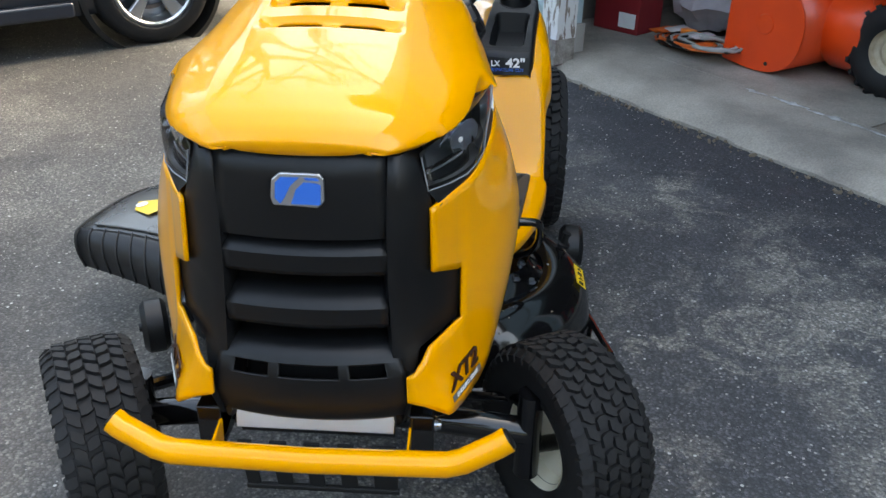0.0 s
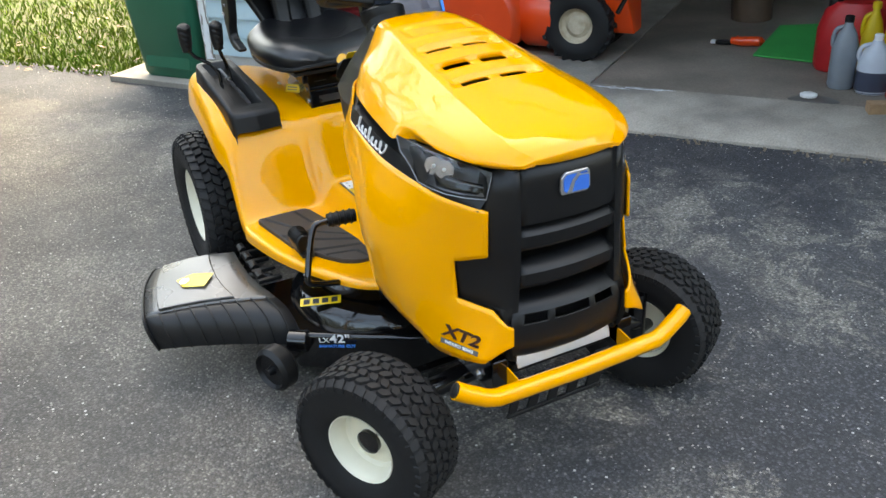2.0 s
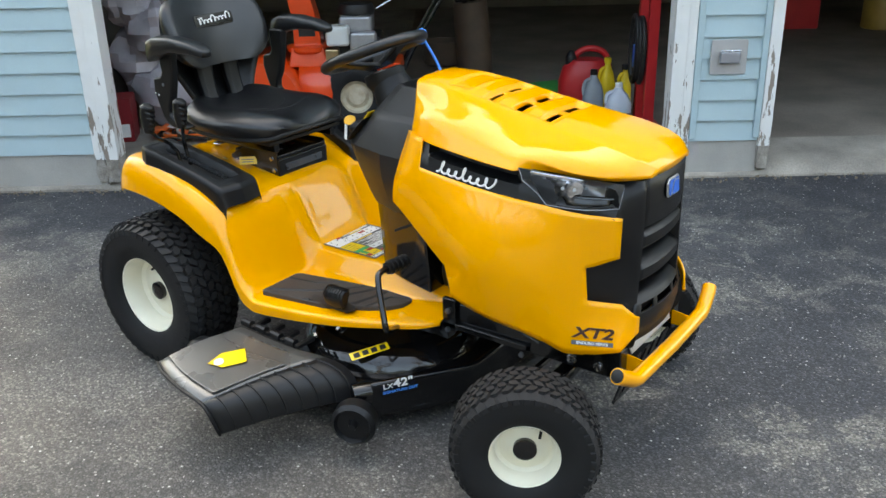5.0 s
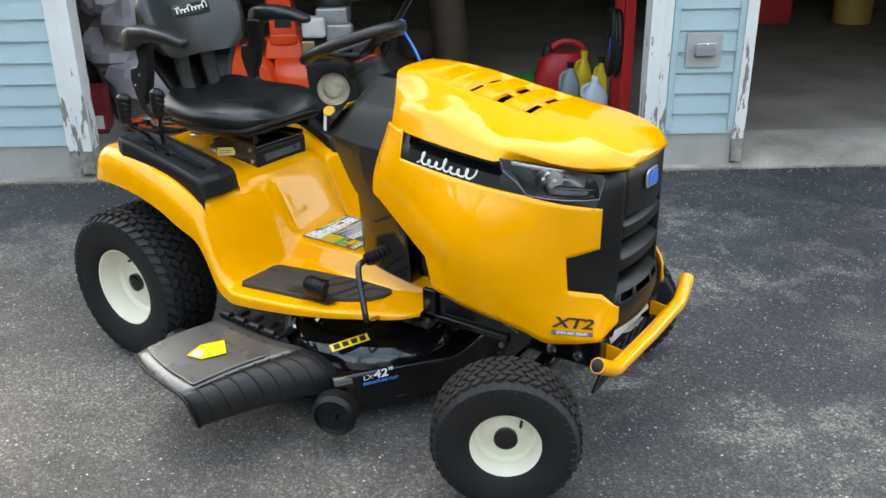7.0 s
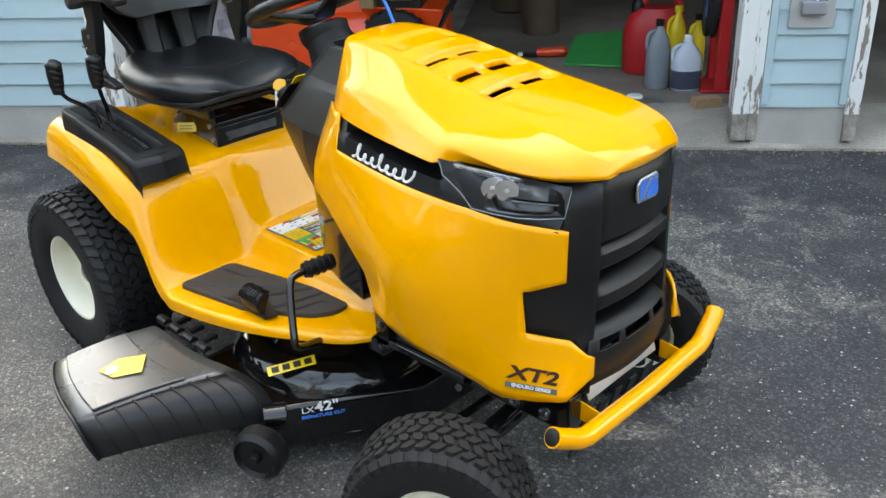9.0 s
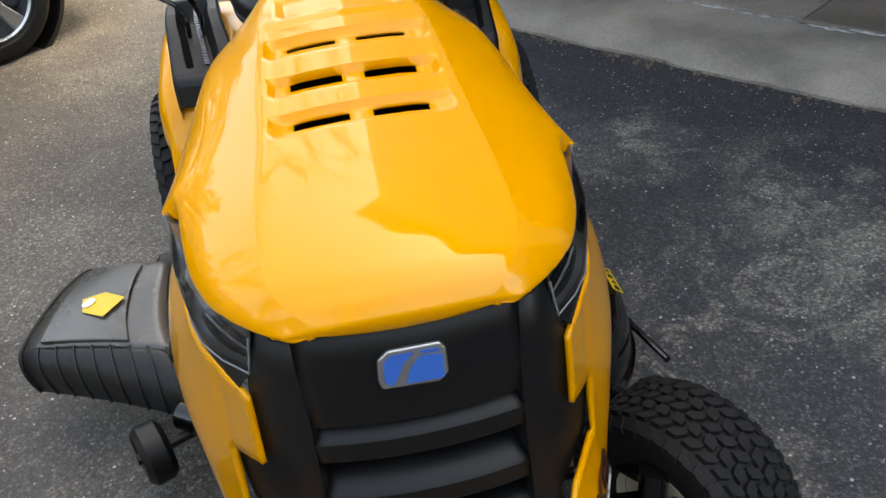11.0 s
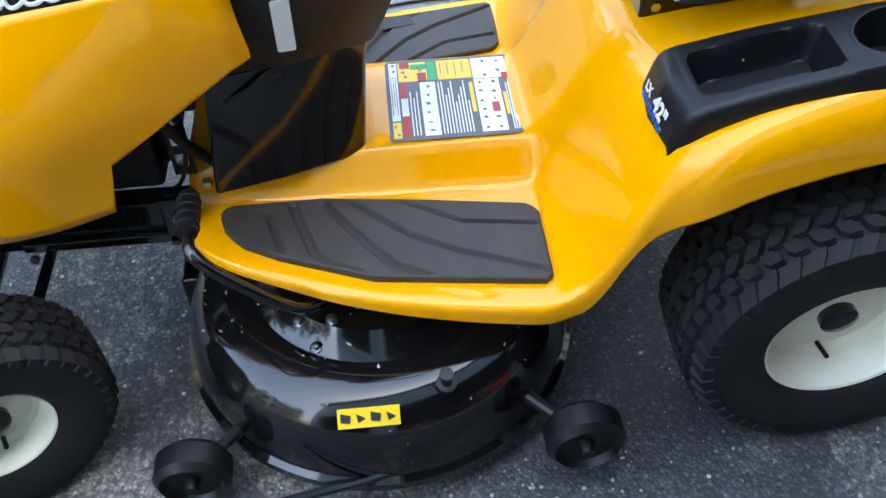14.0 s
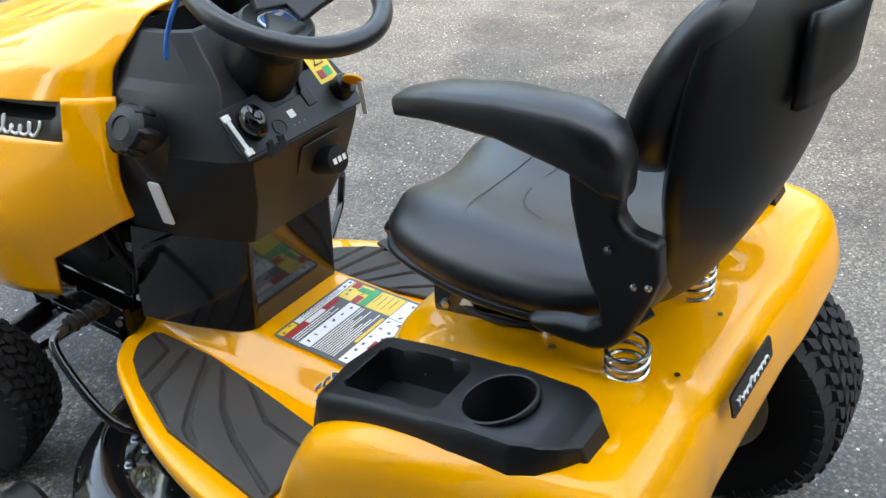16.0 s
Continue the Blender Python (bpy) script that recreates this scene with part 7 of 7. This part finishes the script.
tagged(part("red_crate", Mesh().box((-.25, -.18, 0), (.25, .18, .32), GM @ Matrix.Translation((-3.70, -4.5, SLAB))), RED_PLASTIC, bevel=.01), "red plastic crate in the second garage bay", "crate")
BRASS_TUB = material("tan_tub_plastic", (.42, .27, .06), .5, dark=(.32, .20, .05), scale=8)
tagged(part("yellow_drum", Mesh().lathe([(.17, 0), (.18, .01), (.18, .34), (.17, .36), (.01, .36)], GM @ Matrix.Translation((-4.55, -4.3, SLAB)), 28), BRASS_TUB), "yellow drum in the second garage bay", "drum")

# wheelie bin
wb = tagged(empty("wheelie_bin"), "dark green plastic wheelie bin on a concrete pad", "wheelie bin")
wb.matrix_world = GM @ Matrix.Translation((2.555, 0.10 - .27, .035))
tub = []
for z, hx, hy in ((0, .215, .20), (.03, .225, .215), (.60, .262, .262), (.92, .280, .285)):
    tub.append([Vector((x, y, z)) for x, y in round_rect(hx * 2, hy * 2, .045, 3)])
part("tub", Mesh().loft(tub), GREEN_BIN, wb)
part("front_panel", Mesh().prism([(-.17, .06), (.17, .06), (.19, .72), (-.19, .72)], Matrix(((1, 0, 0, 0), (0, -.068, -1, .2205), (0, 1, -.068, 0), (0, 0, 0, 1))), -.012), GREEN_BIN, wb, bevel=.005)
part("ridge", Mesh().box((-.20, .255, .745), (.20, .285, .765)), GREEN_BIN, wb, bevel=.006)
part("rim", Mesh().prism(round_rect(.61, .62, .05), Matrix.Translation((0, 0, .90)), .035), GREEN_BIN, wb, bevel=.008)
part("lid", Mesh().loft([[Vector((x, y, z)) for x, y in round_rect(w, w + .02, .06, 3)] for z, w in ((.938, .60), (.965, .60), (.995, .52), (1.005, .40))]), GREEN_BIN, wb, "domed green lid")
for q in range(6):
    part("print", Mesh().box((-.13 + .045 * q, .287, .83), (-.10 + .045 * q, .2885, .865)), WHITE, wb)
for x in (-.23, .23):
    part("wheel", Mesh().lathe([(.02, -.025), (.10, -.025), (.11, -.015), (.11, .015), (.10, .025), (.02, .025)], Matrix.Translation((x, -.24, .085)) @ Euler((0, radians(90), 0)).to_matrix().to_4x4(), 24), BLACK_PLASTIC, wb)
tagged(part("pavement_pad", Mesh().box((2.22, -.55, -.1), (3.0, .12, .034), GM), CONCRETE, bevel=.006), "small concrete pad under the bin", "pad", kind="structure")

# parked car
CAR = material("dark_blue_grey_car_paint", (.028, .034, .048), .28, metal=.4, dark=(.024, .029, .042), scale=3, coat=1.0)
car = tagged(empty("car"), "dark blue-grey parked car with silver alloy wheels", "car")
cm = Matrix(((.752, -.659, 0, -1.505), (.659, .752, 0, 2.43), (0, 0, 1, 0), (0, 0, 0, 1)))  # local x to the bumper, local y away from the drive
car.matrix_world = cm
W = 1.76
prof = [  # along, sill, belt, roof
    (.78, .30, .62, .64, .20), (.66, .22, .74, .78, .06), (.40, .20, .86, .90, .02), (-.2, .18, .92, .97, 0), (-.9, .18, .93, 1.30, 0), (-1.5, .18, .93, 1.45, 0), (-2.4, .18, .94, 1.46, 0), (-3.1, .20, .95, 1.25, .02), (-3.5, .24, .90, .98, .06), (-3.62, .32, .70, .72, .16),
]
rings = []
for x, sill, belt, top, tuck in prof:
    cab = .16 if top > belt + .1 else .03
    rings.append([Vector((x, y, z)) for y, z in ((.06 + tuck, sill), (.0 + tuck, sill + .10), (-.02 + tuck, (sill + belt) / 2), (.03 + tuck, belt), (.03 + cab + tuck, top), (W - .03 - cab - tuck, top), (W - .03 - tuck, belt), (W + .02 - tuck, (sill + belt) / 2), (W - tuck, sill + .10), (W - .06 - tuck, sill))])
cols = [smooth_line(c, 1) for c in zip(*rings)]
part("body", Mesh().loft([list(r) for r in zip(*cols)]), CAR, car, angle=40)
part("sill", Mesh().box((-2.15, -.03, .19), (-.42, .10, .27)), CAR, car, "bright edged side sill", bevel=.02)
part("bumper", Mesh().prism([(.50, .02), (.72, .06), (.86, .22), (.90, .5), (.90, W - .5), (.86, W - .22), (.72, W - .06), (.50, W - .02)], Matrix.Translation((0, 0, .26)), .30), BLACK_PLASTIC, car, "black lower bumper", bevel=.03)
for x in (0, -2.62):
    for y, out in ((.0, -1), (W, 1)):
        m = Matrix.Translation((x, y + (.075 if out < 0 else -.075), .320)) @ Euler((radians(90 if out < 0 else -90), 0, 0)).to_matrix().to_4x4()
        part("wheel_arch", Mesh().lathe([(.395, -.12), (.395, .075), (.37, .082), (.37, -.12)], m, 40, caps=False), DARK, car, "dark wheel arch", weld=.0001)
        wh = part("wheel", Mesh().lathe([(.225, -.09), (.232, .085), (.215, .096), (.205, .088), (.198, -.02), (.02, -.02)], m, 48), SILVER, car, "silver five-spoke alloy wheel", angle=30)
        part("tyre", Mesh().lathe([(.225, .085), (.240, .100), (.285, .104), (.308, .092), (.320, .07), (.320, -.07), (.308, -.092), (.285, -.104), (.225, -.09)], m, 64, caps=False), RUBBER, wh)
        part("disc", Mesh().lathe([(.15, .0), (.15, .012), (.05, .014), (.05, .03), (.01, .03)], m, 32), material("brake_disc", (.22, .20, .19), .45, metal=.8, scale=20), wh)
        for k in range(5):
            a = 2 * math.pi * k / 5 + .3
            part("spoke", Mesh().prism([(.03, -.035), (.10, -.026), (.205, -.040), (.205, .040), (.10, .026), (.03, .035)], m @ Euler((0, 0, a)).to_matrix().to_4x4() @ Matrix.Translation((0, 0, .055)), .030), SILVER, wh, bevel=.010)
            part("wheel_bolt", Mesh().lathe([(.010, .084), (.009, .094), (.002, .095)], m @ Euler((0, 0, a + .63)).to_matrix().to_4x4() @ Matrix.Translation((.052, 0, 0)), 6), STEEL, wh)
        part("hub", Mesh().lathe([(.068, .05), (.066, .086), (.034, .090), (.03, .094), (.002, .095)], m, 28), SILVER, wh)

# lawn beside the garage: blades and fallen leaves
blades = Mesh()
rng = random.Random(5)
for _ in range(18000):
    s, d = 2.95 + 5.5 * rng.random() ** 1.3, -.05 + 5.5 * rng.random() ** 1.4
    p = G(s, d + .05 * noise.noise((s * 3, 0, 0)), -.03)
    a, h, w = rng.random() * 6.28, .025 + .05 * rng.random(), .004 + .004 * rng.random()
    lean = Vector((rng.uniform(-1, 1), rng.uniform(-1, 1), 0)) * h * .7
    u = Vector((math.cos(a), math.sin(a), 0)) * w
    blades.add([p - u, p + u, p + lean * .5 + Vector((0, 0, h * .75)) + u * .6, p + lean + Vector((0, 0, h))], [(0, 1, 2), (0, 2, 3)])
tagged(part("grass", blades, GRASS), "thin yellow-green spring grass", "grass", kind="stuff")
leaves = Mesh()
for _ in range(260):
    s, d = 2.75 + 4.5 * rng.random() ** 1.4, -.12 + 4 * rng.random() ** 1.7
    a, r = rng.random() * 6.28, .015 + .02 * rng.random()
    m = Matrix.Translation(G(s, d, .012 + .02 * rng.random() if d > .02 else .006)) @ Euler((rng.uniform(-.4, .4), rng.uniform(-.4, .4), a)).to_matrix().to_4x4()
    leaves.add([m @ Vector(q) for q in ((-r, 0, 0), (0, -r * .5, .004), (r, 0, 0), (0, r * .5, .004))], [(0, 1, 2, 3)])
tagged(part("fallen_leaves", leaves, material("dry_leaves", (.36, .27, .17), .8, dark=(.22, .15, .09), scale=4)), "dry brown fallen leaves", "leaves", kind="stuff")
debris = Mesh()
for _ in range(520):
    s, d = rng.uniform(-3.6, 2.9), rng.gauss(-.055, .025)
    r = .004 + .009 * rng.random() ** 2
    m = Matrix.Translation(G(s, d, .004)) @ Euler((rng.random() * 6, rng.random() * 6, rng.random() * 6)).to_matrix().to_4x4()
    debris.add([m @ (Vector(q) * r) for q in ((1, 0, 0), (0, 1, 0), (-1, 0, 0), (0, -1, 0), (0, 0, .8), (0, 0, -.8))], [(0, 1, 4), (1, 2, 4), (2, 3, 4), (3, 0, 4), (1, 0, 5), (2, 1, 5), (3, 2, 5), (0, 3, 5)])
tagged(part("edge_grit", debris, material("brown_grit", (.19, .15, .11), .9, scale=20)), "brown grit along the threshold", "grit", kind="stuff")
chips = Mesh()
for _ in range(20000):
    x, y = rng.uniform(-3.2, 3.2), rng.uniform(-3.4, 3.4)
    if (Vector((x, y, 0)) - G0).dot(GI) > -.08:
        continue
    r = .0016 + .0042 * rng.random() ** 3
    m = Matrix.Translation((x, y, .0006)) @ Euler((rng.random() * .6, rng.random() * .6, rng.random() * 6)).to_matrix().to_4x4()
    chips.add([m @ (Vector(q) * r) for q in ((1, 0, 0), (.2, .8, 0), (-.9, .3, 0), (-.3, -.8, 0), (0, 0, .55))], [(0, 1, 4), (1, 2, 4), (2, 3, 4), (3, 0, 4)])
tagged(part("stone_chips", chips, material("pale_stone_chips", (.38, .36, .33), .8, dark=(.24, .22, .20), scale=60)), "pale stone chips on the asphalt", "chips", kind="stuff")


# bare trees over the drive, which the hood mirrors
BARK = material("grey_bark", (.16, .13, .105), .9, dark=(.10, .08, .065), scale=12, bump=.6, bump_scale=30)


def bare_tree(place, height, seed):
    r = random.Random(seed)
    ob = tagged(empty("bare_tree", place), "tall leafless tree beyond the driveway", "tree")
    trunk = Mesh()
    pts = [(0.05 * i * noise.noise((seed, i * .5, 0)), .05 * i * noise.noise((seed + 9, i * .5, 0)), height * .6 * i / 8) for i in range(9)]
    trunk.tube(pts, [height * .022 * (1 - .08 * i) for i in range(9)], 12)
    part("trunk", trunk, BARK, ob)
    limbs = Mesh()

    def grow(p, d, length, rad, depth):
        q = [p]
        for i in range(4):
            d = (d + Vector((r.uniform(-.22, .22), r.uniform(-.22, .22), r.uniform(-.05, .16)))).normalized()
            q.append(q[-1] + d * length / 4)
        limbs.tube(q, [rad * (1 - .16 * i) for i in range(5)], 5, caps=False)
        if depth:
            for _ in range(3 if depth > 1 else 4):
                k = r.choice((2, 3, 4))
                grow(q[k], (d + Vector((r.uniform(-.9, .9), r.uniform(-.9, .9), r.uniform(-.1, .6)))).normalized(), length * r.uniform(.5, .72), rad * .5, depth - 1)

    for i in range(9):
        p = Vector(pts[4 + i // 2])
        a = i * 2.4 + r.random()
        grow(p, Vector((math.cos(a), math.sin(a), .75)).normalized(), height * .24, height * .009, 3)
    part("limbs", limbs, BARK, ob)


bare_tree((-7.5, -3.2, -.03), 11, 3)
bare_tree((-4.2, 9.5, -.03), 17, 8)
bare_tree((-9.5, 3.0, -.03), 13, 11)
bare_tree((-3.0, -9.0, -.03), 12, 15)

# unseen woods, added to block low sky light on the sides away from the house
NEEDLES = material("dark_evergreen", (.030, .042, .018), .8, dark=(.050, .046, .030), scale=2)
woods = Mesh()
far = random.Random(77)
for i in range(150):
    a = radians(95 + 220 * i / 149) + far.uniform(-.02, .02)
    out = far.uniform(21, 27)
    p = Vector((out * math.cos(a), out * math.sin(a), -.05))
    h = far.uniform(7, 11)
    woods.tube([p, p + Vector((0, 0, h * .9))], [.16, .03], 6)
    for _ in range(90):
        k = far.random() ** .8
        reach = (1.9 * (1 - k) + .35) * far.uniform(.5, 1.0)
        b = far.uniform(0, 6.283)
        c = p + Vector((reach * math.cos(b), reach * math.sin(b), .4 + h * k))
        w, t = far.uniform(.25, .55), far.uniform(-.6, .6)
        u, v = Vector((math.cos(b + 1.4), math.sin(b + 1.4), t * .4)) * w, Vector((math.cos(b) * .5, math.sin(b) * .5, -.8)) * w
        woods.add([c - u, c + v * .9, c + u, c - v * .5], [(0, 1, 2), (0, 2, 3)])
tagged(part("woods", woods, NEEDLES), "unseen dark evergreen woods added to block the low sky", "woods", kind="stuff")
